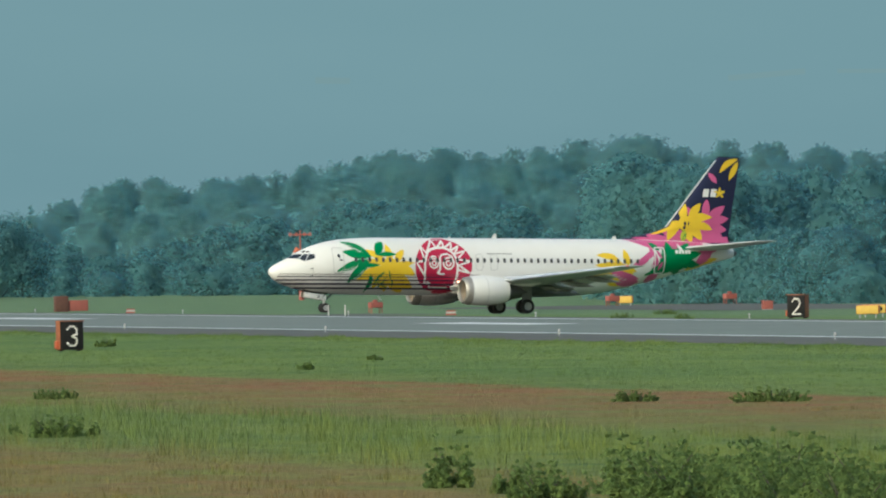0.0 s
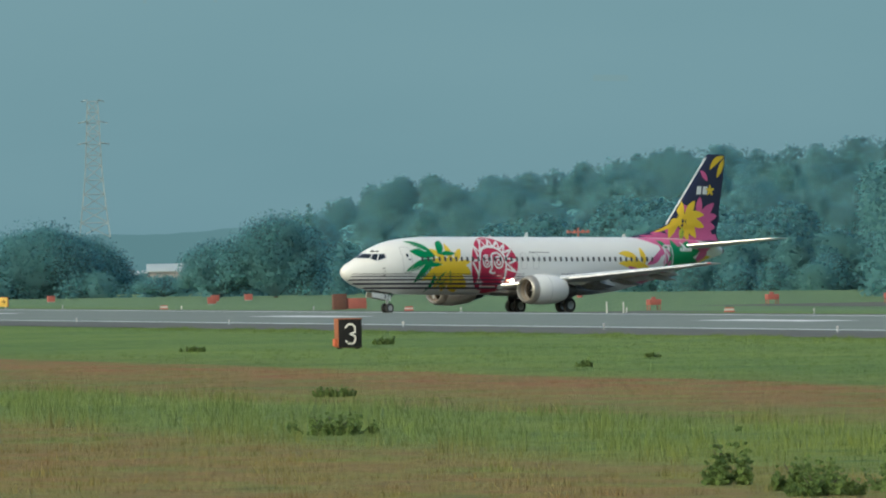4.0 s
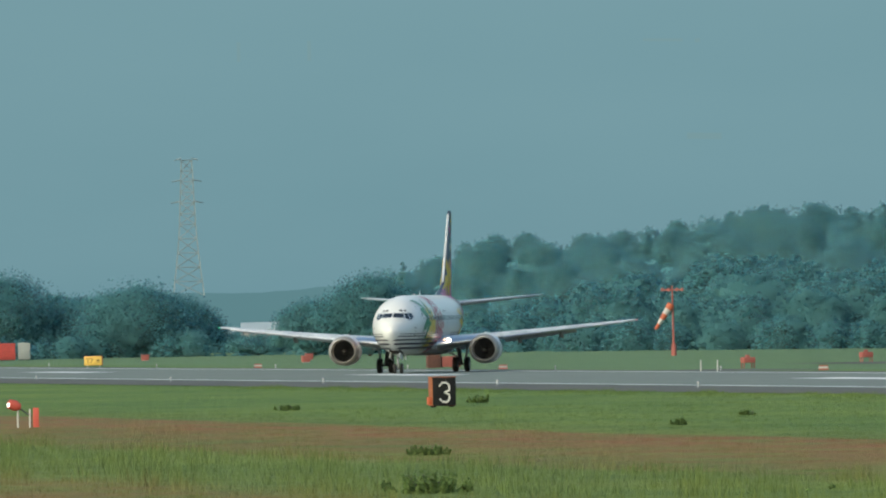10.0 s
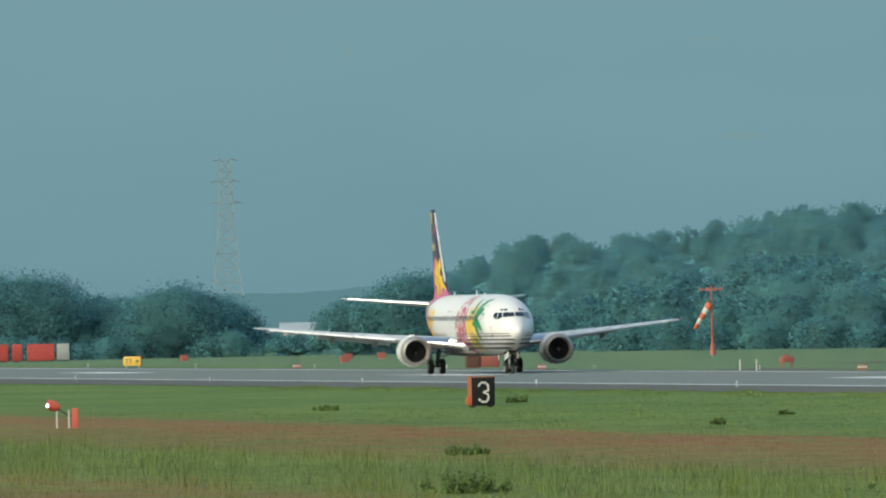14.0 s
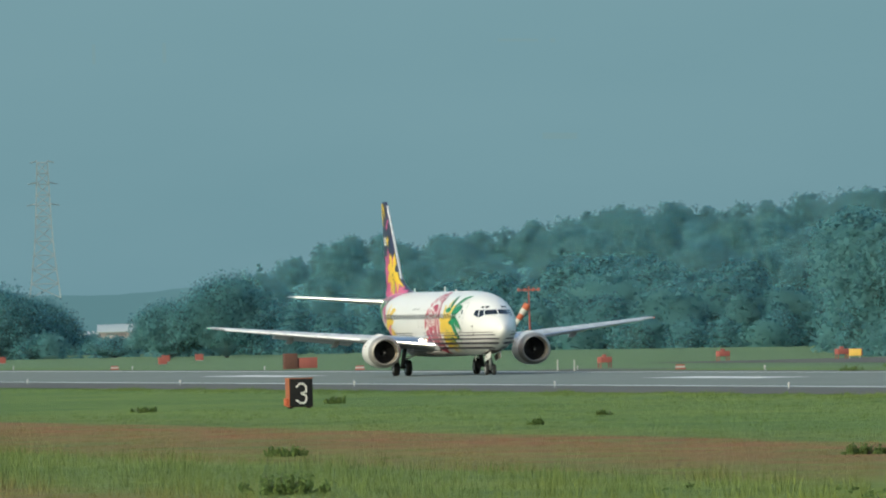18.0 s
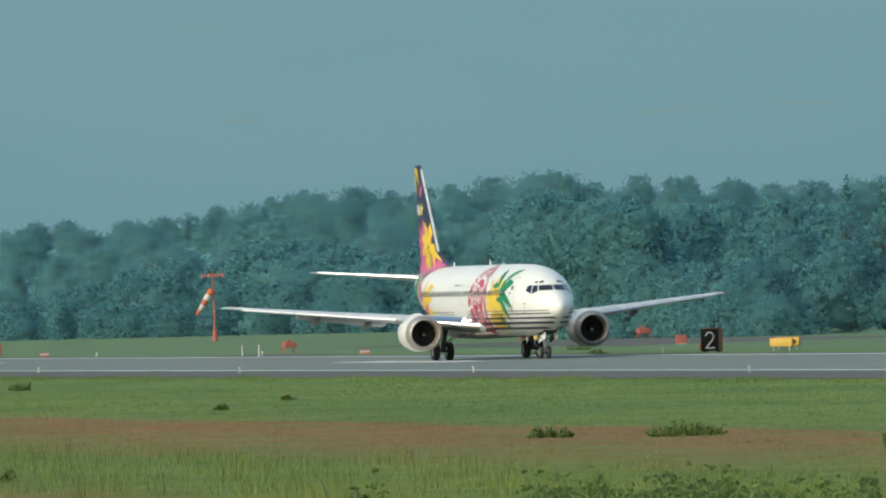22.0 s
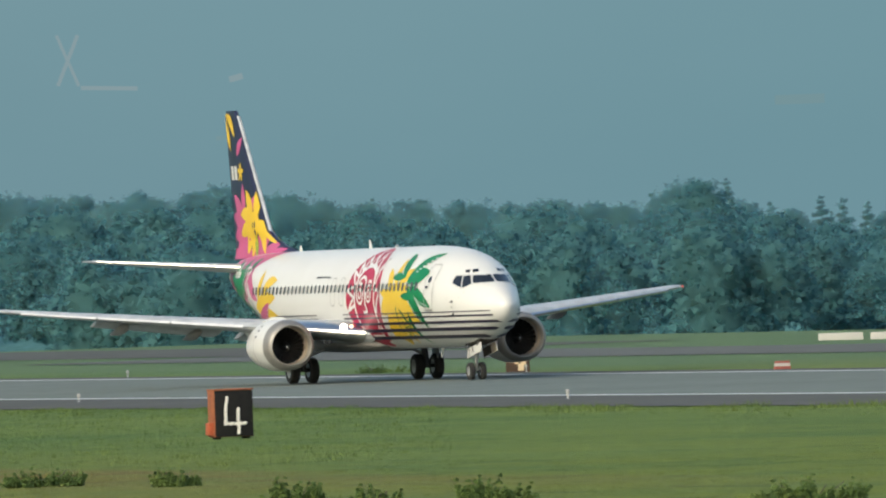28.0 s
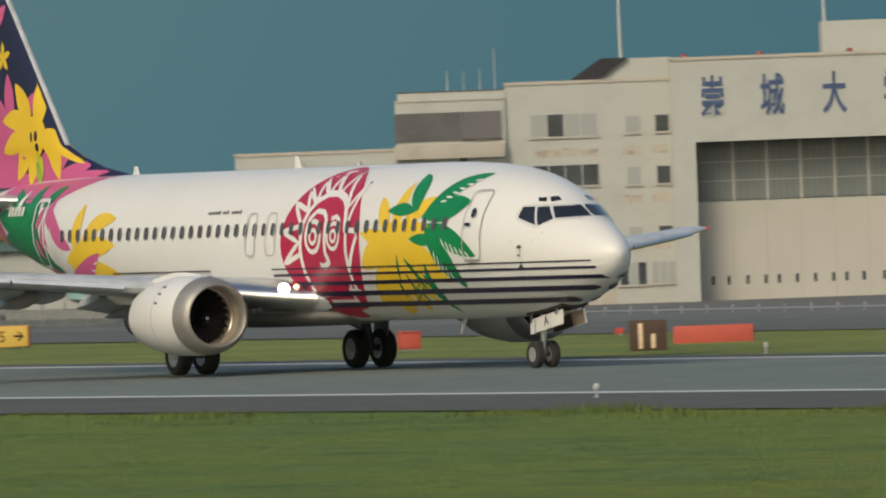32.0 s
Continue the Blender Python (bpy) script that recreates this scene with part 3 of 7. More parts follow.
    far_out = add("ShaderNodeMapRange")      # the belt thins out along the runway
    far_out.inputs["From Min"].default_value, far_out.inputs["From Max"].default_value = 300, 420
    far_out.inputs["To Min"].default_value, far_out.inputs["To Max"].default_value = 1.0, 0.0
    link(sep.outputs["X"], far_out.inputs["Value"])
    near_in = add("ShaderNodeMapRange")      # but not the belt nearest the camera
    near_in.inputs["From Min"].default_value, near_in.inputs["From Max"].default_value = -78, -86
    link(sep.outputs["Y"], near_in.inputs["Value"])
    reach = math_of("MAXIMUM", far_out.outputs["Result"], near_in.outputs["Result"])
    mask = math_of("MULTIPLY", math_of("MULTIPLY", belt.outputs["Color"], noise_of(0.18, 0.5, 1.5, 0.24, 0.56)), reach)
    brown = mixed(noise_of(0.5, 0.7, 1.5), (0.262, 0.122, 0.066), (0.258, 0.172, 0.072))
    col = mixed(mask, green, brown)
    beyond = add("ShaderNodeMapRange")      # haze put into the grass colour beyond the runway: paler, bluer
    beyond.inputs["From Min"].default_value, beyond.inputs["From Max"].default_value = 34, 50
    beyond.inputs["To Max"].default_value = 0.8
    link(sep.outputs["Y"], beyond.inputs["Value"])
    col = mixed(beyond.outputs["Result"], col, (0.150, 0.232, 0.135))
    sunny = add("ShaderNodeMapRange")      # yellower again beside the apron
    sunny.inputs["From Min"].default_value, sunny.inputs["From Max"].default_value = 90, 220
    link(sep.outputs["X"], sunny.inputs["Value"])
    strip_green = mixed(noise_of(0.12, 0.4, 1.6, 0.4, 0.62), (0.185, 0.245, 0.075), (0.290, 0.300, 0.085))
    across = add("ShaderNodeMapRange")
    across.inputs["From Min"].default_value, across.inputs["From Max"].default_value = 34, 38
    link(sep.outputs["Y"], across.inputs["Value"])
    col = mixed(math_of("MULTIPLY", sunny.outputs["Result"], across.outputs["Result"]), col, strip_green)
    fine = noise_of(1.4, 1.0, 1.0, 0.3, 0.75, 8.0)
    hs = add("ShaderNodeHueSaturation")
    link(col, hs.inputs["Color"])
    r2 = add("ShaderNodeMapRange")
    r2.inputs["To Min"].default_value, r2.inputs["To Max"].default_value = 0.72, 1.22
    link(fine, r2.inputs["Value"])
    value = r2.outputs["Result"]
    if blades:
        r3 = add("ShaderNodeMapRange")
        r3.inputs["To Min"].default_value, r3.inputs["To Max"].default_value = 0.82 - blades, 0.82 + blades
        link(add("ShaderNodeNewGeometry").outputs["Random Per Island"], r3.inputs["Value"])
        value = math_of("MULTIPLY", value, r3.outputs["Result"])
        value.node.use_clamp = False
    link(value, hs.inputs["Value"])
    link(hs.outputs["Color"], b.inputs["Base Color"])
    if blades:
        return m
    bp = add("ShaderNodeBump")
    bp.inputs["Strength"].default_value, bp.inputs["Distance"].default_value = 0.7, 0.35
    link(fine, bp.inputs["Height"])
    link(bp.outputs["Normal"], b.inputs["Normal"])
    return m


GRASS = ground_material()
BLADES = ground_material("grass_blades", 0.10)
FRAME = Matrix.Translation(O) @ Matrix.Rotation(RUN_DIR, 4, "Z")    # runway metres to the world
bm = bmesh.new()
us = [-6000, -4500, -3000, -2000, -1400, -900, -500, -470, -440, -420, -400, -380, -360, -350, -340, -300, -280, -265, -250, -240, -230, -215, -190, -165, -140, -120, -100, -80, -60, -50, -40, -30, -20, -10, 0, 60, 120, 200, 400, 600, 900, 1400, 3000, 6000]
vs = [-6000, -3000, -1200, -500, -200, -100, -50, 0, 34, 38, 42, 46, 50, 56, 70, 80, 90, 100, 110, 125, 140, 147, 155, 162, 170, 175, 182, 195, 207, 209, 211, 213, 216, 220, 235, 250, 280, 320, 500, 900, 1500, 2200, 3000, 4000, 6000]
grid(bm, [[Vector((u, v, fall(v, u))) for u in us] for v in vs], flip=True)
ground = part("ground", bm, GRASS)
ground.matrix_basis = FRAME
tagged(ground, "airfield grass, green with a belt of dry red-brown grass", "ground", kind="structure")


def strip(name, u0, u1, v0, v1, z, mat, label, thick=0.05, kind="structure", cat="runway"):
    bm = bmesh.new()
    n = max(1, int(abs(u1 - u0) / 12))
    k = max(1, int(abs(v1 - v0) / 4))
    grid(bm, [[Vector((u0 + (u1 - u0) * i / n, v0 + (v1 - v0) * j / k, z + fall(v0 + (v1 - v0) * j / k, u0 + (u1 - u0) * i / n))) for i in range(n + 1)] for j in range(k + 1)], flip=True)
    ob = part(name, bm, mat, smooth_it=False)
    ob.matrix_basis = FRAME
    return tagged(ob, label, cat, kind=kind)


ASPHALT = material("worn_asphalt", (0.158, 0.184, 0.160), 0.8, color2=(0.128, 0.150, 0.131), scale=0.06, fine=0.9, bump=0.15, bump_scale=3.0)
SHOULDER = material("shoulder_asphalt", (0.088, 0.090, 0.078), 0.9, color2=(0.068, 0.069, 0.060), scale=0.1, fine=1.2)
ROAD_WHITE = material("runway_white_paint", (0.72, 0.72, 0.70), 0.5, color2=(0.50, 0.50, 0.49), scale=1.2, mix=(0.45, 0.75))
strip("runway", -2400, 1500, 3.3, 33.5, 0.03, ASPHALT, "grey worn asphalt runway with white markings")
strip("runway_shoulder", -2400, 1500, -7.5, 3.3, 0.028, SHOULDER, "dark asphalt runway shoulder")
strip("runway_shoulder", -2400, 1500, 33.5, 36.5, 0.028, SHOULDER, "dark asphalt runway shoulder")
strip("connecting_taxiway", -350, -285, 36.5, 61, 0.03, SHOULDER, "dark asphalt taxiway joining the runway", cat="taxiway")
TAXIWAY = material("taxiway_asphalt", (0.112, 0.118, 0.108), 0.9, color2=(0.090, 0.094, 0.086), scale=0.08, fine=1.0)
strip("taxiway", -62, 1500, 65, 86, 0.03, TAXIWAY, "dark asphalt taxiway", cat="taxiway")
strip("taxiway", -420, -62, 79, 104, 0.03, SHOULDER, "dark asphalt taxiway", cat="taxiway")
bm = bmesh.new()
rows = []
for k in range(25):      # grey apron from the taxiway to the buildings
    a = 12.75 + 0.25 * k
    way = Vector((math.sin(radians(a)), math.cos(radians(a)), 0.0))
    near = (86.2 + O.dot(N)) / way.dot(N)
    rows.append([polar(a, near + (1010.0 - near) * f / 40, 0.06 if f else 0.0) for f in range(41)])
grid(bm, rows)
APRON = material("apron_concrete", (0.150, 0.152, 0.140), 0.9, color2=(0.115, 0.118, 0.110), scale=0.05, fine=0.6)
tagged(part("apron", bm, APRON, smooth_it=False), "grey concrete apron before the buildings", "apron", kind="structure")
for v in (4.0, 32.4):
    strip("side_stripe", -2400, 1500, v - 0.45, v + 0.45, 0.036, ROAD_WHITE, "white painted runway side stripe", cat="marking")
for k in range(-9, 1):
    u0 = 24.0 + 148.2 * k
    strip("touchdown_bar", u0, u0 + 31, 18.6, 21.8, 0.036, ROAD_WHITE, "white painted touchdown bar on the runway", cat="marking")

# sky and far mountains stand behind everything
def glow(name, top, bottom, cloud, lo, hi, right, side_lo, side_hi):
    """A far backdrop with its own soft light, lighter or darker with height."""
    m = bpy.data.materials.new(name)
    m.use_nodes = True
    nt = m.node_tree
    nt.nodes.clear()
    add, link = nt.nodes.new, nt.links.new
    out, em, co = add("ShaderNodeOutputMaterial"), add("ShaderNodeEmission"), add("ShaderNodeTexCoord")
    sep = add("ShaderNodeSeparateXYZ")
    link(co.outputs["Object"], sep.inputs[0])
    r = add("ShaderNodeMapRange")
    r.inputs["From Min"].default_value, r.inputs["From Max"].default_value = lo, hi
    link(sep.outputs["Z"], r.inputs["Value"])
    x = add("ShaderNodeMix")
    x.data_type = "RGBA"
    x.inputs["A"].default_value, x.inputs["B"].default_value = (*bottom, 1), (*top, 1)
    link(r.outputs["Result"], x.inputs["Factor"])
    mp = add("ShaderNodeMapping")
    mp.inputs["Scale"].default_value = (0.003, 0.003, 0.010)
    link(co.outputs["Object"], mp.inputs["Vector"])
    n = add("ShaderNodeTexNoise")
    n.inputs["Scale"].default_value, n.inputs["Detail"].default_value = 1.6, 6.0
    link(mp.outputs["Vector"], n.inputs["Vector"])
    r2 = add("ShaderNodeMapRange")
    r2.inputs["From Min"].default_value, r2.inputs["From Max"].default_value = 0.35, 0.75
    r2.inputs["To Max"].default_value = 0.40
    link(n.outputs["Fac"], r2.inputs["Value"])
    y = add("ShaderNodeMix")
    y.data_type = "RGBA"
    y.inputs["B"].default_value = (*cloud, 1)
    link(x.outputs["Result"], y.inputs["A"])
    link(r2.outputs["Result"], y.inputs["Factor"])
    r4 = add("ShaderNodeMapRange")
    r4.inputs["From Min"].default_value, r4.inputs["From Max"].default_value = side_lo, side_hi
    link(sep.outputs["X"], r4.inputs["Value"])
    w = add("ShaderNodeMix")
    w.data_type = "RGBA"
    link(y.outputs["Result"], w.inputs["A"])
    w.inputs["B"].default_value = (*right, 1)
    link(r4.outputs["Result"], w.inputs["Factor"])
    link(w.outputs["Result"], em.inputs["Color"])
    link(em.outputs["Emission"], out.inputs["Surface"])
    return m


SKY_GLOW = glow("hazy_sky", (0.176, 0.271, 0.298), (0.143, 0.236, 0.266), (0.193, 0.288, 0.315), 0, 130, (0.139, 0.251, 0.286), 250, 1150)
bm = bmesh.new()
grid(bm, [[Vector((4850 * math.sin(radians(a)), 4850 * math.cos(radians(a)), z)) for a in range(-40, 51, 3)] for z in (-60, 0, 40, 80, 130, 200, 400)])
tagged(part("backdrop_sky", bm, SKY_GLOW), "grey-teal hazy overcast sky", "sky", kind="structure")


def ridge_line(name, pts, d, mat, label):
    """A far ridge seen against the sky, from angle and elevation pairs, with a broken outline."""
    rng = np.random.default_rng(len(pts))
    bm = bmesh.new()
    aa = np.linspace(pts[0][0], pts[-1][0], 220)
    ee = np.interp(aa, [p[0] for p in pts], [p[1] for p in pts])
    rough = np.cumsum(rng.normal(size=220)) * 0.0028
    rough -= np.linspace(rough[0], rough[-1], 220)
    rows = [[Vector((d * math.sin(radians(a)), d * math.cos(radians(a)), z)) for a in aa] for z in (-30,)]
    rows.append([Vector((d * math.sin(radians(a)), d * math.cos(radians(a)), height(e + q, d))) for a, e, q in zip(aa, ee, rough)])
    rows.append([Vector(((d + 90) * math.sin(radians(a)), (d + 90) * math.cos(radians(a)), height(e + q, d) - 30)) for a, e, q in zip(aa, ee, rough)])
    grid(bm, rows)
    return tagged(part(name, bm, mat, smooth_it=False), label, "mountain", kind="structure")


# haze is put into the glowing ridge colours, kept close to the sky's
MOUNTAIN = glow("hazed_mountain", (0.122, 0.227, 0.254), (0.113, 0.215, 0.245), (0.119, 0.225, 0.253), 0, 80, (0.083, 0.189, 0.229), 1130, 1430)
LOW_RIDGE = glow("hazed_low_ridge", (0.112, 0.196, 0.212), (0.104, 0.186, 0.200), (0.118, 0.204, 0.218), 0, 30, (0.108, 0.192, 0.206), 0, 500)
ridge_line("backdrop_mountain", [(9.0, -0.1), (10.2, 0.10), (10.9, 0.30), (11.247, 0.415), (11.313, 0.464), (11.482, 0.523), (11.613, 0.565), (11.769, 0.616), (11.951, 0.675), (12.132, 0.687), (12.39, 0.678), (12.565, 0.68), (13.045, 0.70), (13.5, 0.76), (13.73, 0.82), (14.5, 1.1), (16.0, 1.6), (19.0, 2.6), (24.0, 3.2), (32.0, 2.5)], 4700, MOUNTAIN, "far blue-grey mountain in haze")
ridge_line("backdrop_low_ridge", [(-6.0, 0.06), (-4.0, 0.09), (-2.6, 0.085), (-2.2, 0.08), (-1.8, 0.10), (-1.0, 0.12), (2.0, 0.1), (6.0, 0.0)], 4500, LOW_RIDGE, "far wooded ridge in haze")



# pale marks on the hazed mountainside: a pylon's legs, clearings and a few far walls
# the marks glow by themselves, slightly paler than the hazed sky
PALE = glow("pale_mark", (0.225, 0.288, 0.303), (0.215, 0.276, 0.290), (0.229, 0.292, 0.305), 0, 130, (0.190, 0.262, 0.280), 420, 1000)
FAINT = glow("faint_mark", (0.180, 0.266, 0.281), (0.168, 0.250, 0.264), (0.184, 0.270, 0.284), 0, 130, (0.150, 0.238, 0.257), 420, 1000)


def far_mark(lines, mat, label, width=0.010):
    """Flat marks far behind everything, each from one angle and elevation to another."""
    bm = bmesh.new()
    d = 4790.0
    at = lambda a, e: Vector((d * math.sin(radians(a)), d * math.cos(radians(a)), height(e, d)))
    for a0, e0, a1, e1, w in lines:
        p, q = at(a0, e0), at(a1, e1)
        side = (q - p).cross(Vector((math.sin(radians(a0)), math.cos(radians(a0)), 0))).normalized() * d * radians(w) / 2
        bm.faces.new([bm.verts.new(v) for v in (p - side, q - side, q + side * 0.7, p + side * 0.7)])
    tagged(part("backdrop_mark", bm, mat, smooth_it=False), label, "mountain", kind="structure")


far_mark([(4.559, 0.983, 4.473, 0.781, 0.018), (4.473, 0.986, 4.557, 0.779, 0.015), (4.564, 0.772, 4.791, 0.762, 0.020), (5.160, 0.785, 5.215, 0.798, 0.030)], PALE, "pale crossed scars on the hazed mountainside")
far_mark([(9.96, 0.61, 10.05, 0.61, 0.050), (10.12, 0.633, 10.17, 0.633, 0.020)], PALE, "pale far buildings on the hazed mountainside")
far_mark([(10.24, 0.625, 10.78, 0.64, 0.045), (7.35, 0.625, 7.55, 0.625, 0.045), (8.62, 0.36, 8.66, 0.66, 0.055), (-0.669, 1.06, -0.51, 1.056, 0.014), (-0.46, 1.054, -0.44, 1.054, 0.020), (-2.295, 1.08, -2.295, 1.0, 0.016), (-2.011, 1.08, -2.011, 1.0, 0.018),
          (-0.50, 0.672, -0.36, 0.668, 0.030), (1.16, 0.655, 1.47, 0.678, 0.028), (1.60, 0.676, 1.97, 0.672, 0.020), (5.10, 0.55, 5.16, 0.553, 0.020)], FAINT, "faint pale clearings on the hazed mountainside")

# ---------------------------------------------------------------- trees
def round_lump():
    """Points and triangles of a small round lump, radius 1."""
    bm = bmesh.new()
    bmesh.ops.create_icosphere(bm, subdivisions=1, radius=1.0)
    pts = np.array([v.co[:] for v in bm.verts])
    tris = np.array([[v.index for v in f.verts] for f in bm.faces])
    bm.free()
    return pts, tris


LUMP, LUMP_F = round_lump()


def leaf_mesh(rng, centres, radii, count, size, core=0.7, lift=0.0, reach=(0.72, 1.14), solid=0):
    """Single leaf sprays (three-cornered) in a thick shell over uneven lobes with a dense inside (in the last few lobes alone, if solid says so); returns points, triangles and soft normals."""
    cs, rs = np.array(centres, float), np.array(radii, float)
    squash = np.array([1.0, 1.0, 0.85])
    k = len(LUMP)
    cc, cr = cs[-solid:], rs[-solid:]
    wob = 1 + 0.12 * rng.normal(size=(len(cc), k, 1)).clip(-1.8, 1.8)
    inner = (cc[:, None] + LUMP[None] * (cr * core)[:, None, None] * wob * squash).reshape(-1, 3)
    inner_f = (LUMP_F[None] + k * np.arange(len(cc))[:, None, None]).reshape(-1, 3)
    inner_n = np.tile(LUMP, (len(cc), 1)) + np.array([0, 0, lift])
    inner_n /= np.linalg.norm(inner_n, axis=1)[:, None]
    pick = rng.choice(len(cs), size=count, p=rs ** 2 / (rs ** 2).sum())
    d = rng.normal(size=(count, 3))
    d /= np.linalg.norm(d, axis=1)[:, None]
    d[:, 2] = np.where(d[:, 2] < -0.3, -0.5 * d[:, 2], d[:, 2])
    p = cs[pick] + d * (rs[pick] * (reach[0] + (reach[1] - reach[0]) * rng.random(count)))[:, None] * squash
    nrm = 0.5 * d + 0.6 * rng.normal(size=(count, 3))
    t = np.cross(nrm, rng.normal(size=(count, 3)))
    t /= np.linalg.norm(t, axis=1)[:, None] + 1e-9
    q = np.cross(nrm, t)
    q /= np.linalg.norm(q, axis=1)[:, None] + 1e-9
    s = (size * (0.55 + 0.9 * rng.random(count)))[:, None]
    leaf = np.stack([p - t * s * 0.5 - q * s * 0.3, p + t * s * 0.5 - q * s * 0.3, p + q * s * 0.62], 1).reshape(-1, 3)
    shade = d + np.array([0, 0, lift])
    shade /= np.linalg.norm(shade, axis=1)[:, None]
    leaf_f = np.arange(3 * count).reshape(-1, 3) + len(inner)
    return np.vstack([inner, leaf]), np.vstack([inner_f, leaf_f]), np.vstack([inner_n, np.repeat(shade, 3, 0)])


def crown_lobes(rng, h, w, kind, n=30, lobe=1.0):
    """Lobes of a crown of height h and width w, its foot at z = 0; lobe scales their size."""
    cs, rs = [], []
    if kind == "cone":
        for i in range(n):
            t = (i + rng.random()) / n
            q = w * 0.34 * (1 - t) ** 0.9 * (0.6 + 0.4 * rng.random())
            a = 2.4 * i + rng.random()
            cs.append((q * math.cos(a), q * math.sin(a), h * (0.06 + 0.91 * t)))
            rs.append(w * (0.035 + 0.17 * (1 - t)) * (0.85 + 0.3 * rng.random()))
    else:
        broad = kind == "broad"
        for i in range(n):
            a = 2.4 * i + 0.8 * rng.random()
            t = (i + rng.random()) / n
            wide = math.sqrt(max(0.02, 1 - (1.0 - 0.95 * (1 - t)) ** (2.6 if broad else 1.9))) * (0.36 if broad else 0.31)
            q = w * wide * ((0.72 + 0.28 * math.sqrt(rng.random())) if lobe < 1 else (0.55 + 0.62 * rng.random()))
            cs.append((q * math.cos(a), q * math.sin(a), h * (0.10 + (0.72 if broad else 0.78) * t)))
            rs.append(lobe * w * (0.115 + 0.075 * rng.random()) * (1.0 if t < 0.75 else 0.85))
        cs += [(0, 0, h * 0.28), (0, 0, h * 0.52), (0, 0, h * 0.66)]
        rs += [w * 0.33, w * 0.33, w * 0.24]
    return cs, rs


def mesh_of(name, pts, faces, mat, normals):
    """A mesh from arrays of points and faces, shaded with soft normals of its own."""
    pts, faces = np.asarray(pts, np.float32), np.asarray(faces, np.int32)
    me = bpy.data.meshes.new(name)
    k = faces.shape[1]
    me.vertices.add(len(pts))
    me.vertices.foreach_set("co", pts.ravel())
    me.loops.add(faces.size)
    me.loops.foreach_set("vertex_index", faces.ravel())
    me.polygons.add(len(faces))
    me.polygons.foreach_set("loop_start", np.arange(0, faces.size, k, dtype=np.int32))
    me.update(calc_edges=True)
    me.materials.append(mat)
    me.shade_smooth()
    at = me.attributes.new("custom_normal", "FLOAT_VECTOR", "POINT")
    at.data.foreach_set("vector", np.asarray(normals, np.float32).ravel())
    me.update()
    return me


def foliage(name, color, color2, scale, island, through=0.3, rough=0.85, spec=0.05, gaps=0.0, grain=None):
    """Leaves: a matt surface that lets part of the light through; gaps is the open share of a clump."""
    m = material(name, color, rough, color2=color2, scale=scale, island=island, spec=spec, detail=3.0, fine=grain)
    nt = m.node_tree
    b, o = nt.nodes["Principled BSDF"], nt.nodes["Material Output"]
    tr, mx = nt.nodes.new("ShaderNodeBsdfTranslucent"), nt.nodes.new("ShaderNodeMixShader")
    nt.links.new(b.inputs["Base Color"].links[0].from_socket, tr.inputs["Color"])
    mx.inputs[0].default_value = through
    nt.links.new(b.outputs[0], mx.inputs[1])
    nt.links.new(tr.outputs[0], mx.inputs[2])
    nt.links.new(mx.outputs[0], o.inputs["Surface"])
    if gaps:
        clear, sparse = nt.nodes.new("ShaderNodeBsdfTransparent"), nt.nodes.new("ShaderNodeMixShader")
        sparse.inputs[0].default_value = gaps
        nt.links.new(mx.outputs[0], sparse.inputs[1])
        nt.links.new(clear.outputs[0], sparse.inputs[2])
        nt.links.new(sparse.outputs[0], o.inputs["Surface"])
    return m


# haze is put into the leaf colours: lifted and blued, paler for the hill
LEAF_NEAR = foliage("hazed_leaves", (0.142, 0.324, 0.360), (0.172, 0.366, 0.362), 0.10, 0.02, through=0.55, gaps=0.46)
LEAF_FAR = foliage("paler_hazed_leaves", (0.190, 0.390, 0.424), (0.216, 0.422, 0.420), 0.07, 0.02, through=0.6, gaps=0.60)
LEAF_BUSH = foliage("bush_leaves", (0.165, 0.255, 0.085), (0.255, 0.345, 0.105), 1.5, 0.22, 0.5, 0.7, 0.08, 0.3)
BARK = material("bark", (0.07, 0.055, 0.045), 0.9, color2=(0.10, 0.085, 0.07), scale=3.0)
# sheet below the crowns, its colour lifted and blued for haze like theirs
HAZED_FLOOR = material("wood_floor", (0.095, 0.215, 0.225), 0.95, color2=(0.120, 0.255, 0.245), scale=0.16, spec=0.02, fine=1.2, bump=0.8, bump_scale=0.8)


def trunk_mesh(rng, h, r, crown):
    bm = bmesh.new()
    rod((0, 0, -0.3), (0.05 * h * rng.normal() * 0.3, 0.0, h * 0.6), r, r * 0.5, 8, bm)
    for k in range(5):
        a = 6.283 * k / 5 + rng.random()
        z = h * (0.28 + 0.22 * rng.random())
        rod((0, 0, z), (crown * 0.3 * math.cos(a), crown * 0.3 * math.sin(a), z + h * 0.25), r * 0.42, r * 0.12, 6, bm)
    return bm


def build_tree(name, seed, h, w, kind, leaves, size, mat, label, place):
    rng = np.random.default_rng(seed)
    t = tagged(empty(name, place, 40 * seed), label, "tree", group="trees along the airfield")
    part("trunk", trunk_mesh(rng, h, (0.016 if kind == "cone" else 0.024) * h, w * (0.35 if kind == "cone" else 0.7)), BARK, t)
    pts, faces, nrm = leaf_mesh(rng, *crown_lobes(rng, h, w, kind, 60, 0.9), leaves, size, 0.8 if kind != "cone" else 0.5, 1.4, (0.40, 1.25), 3 if kind != "cone" else 0)
    pts[:, 2] = (pts[:, 2] - pts[:, 2].min()) * h / (pts[:, 2].max() - pts[:, 2].min())
    ob = new("crown", mesh_of("crown", pts, faces, mat, nrm))
    ob.parent = t
    return t


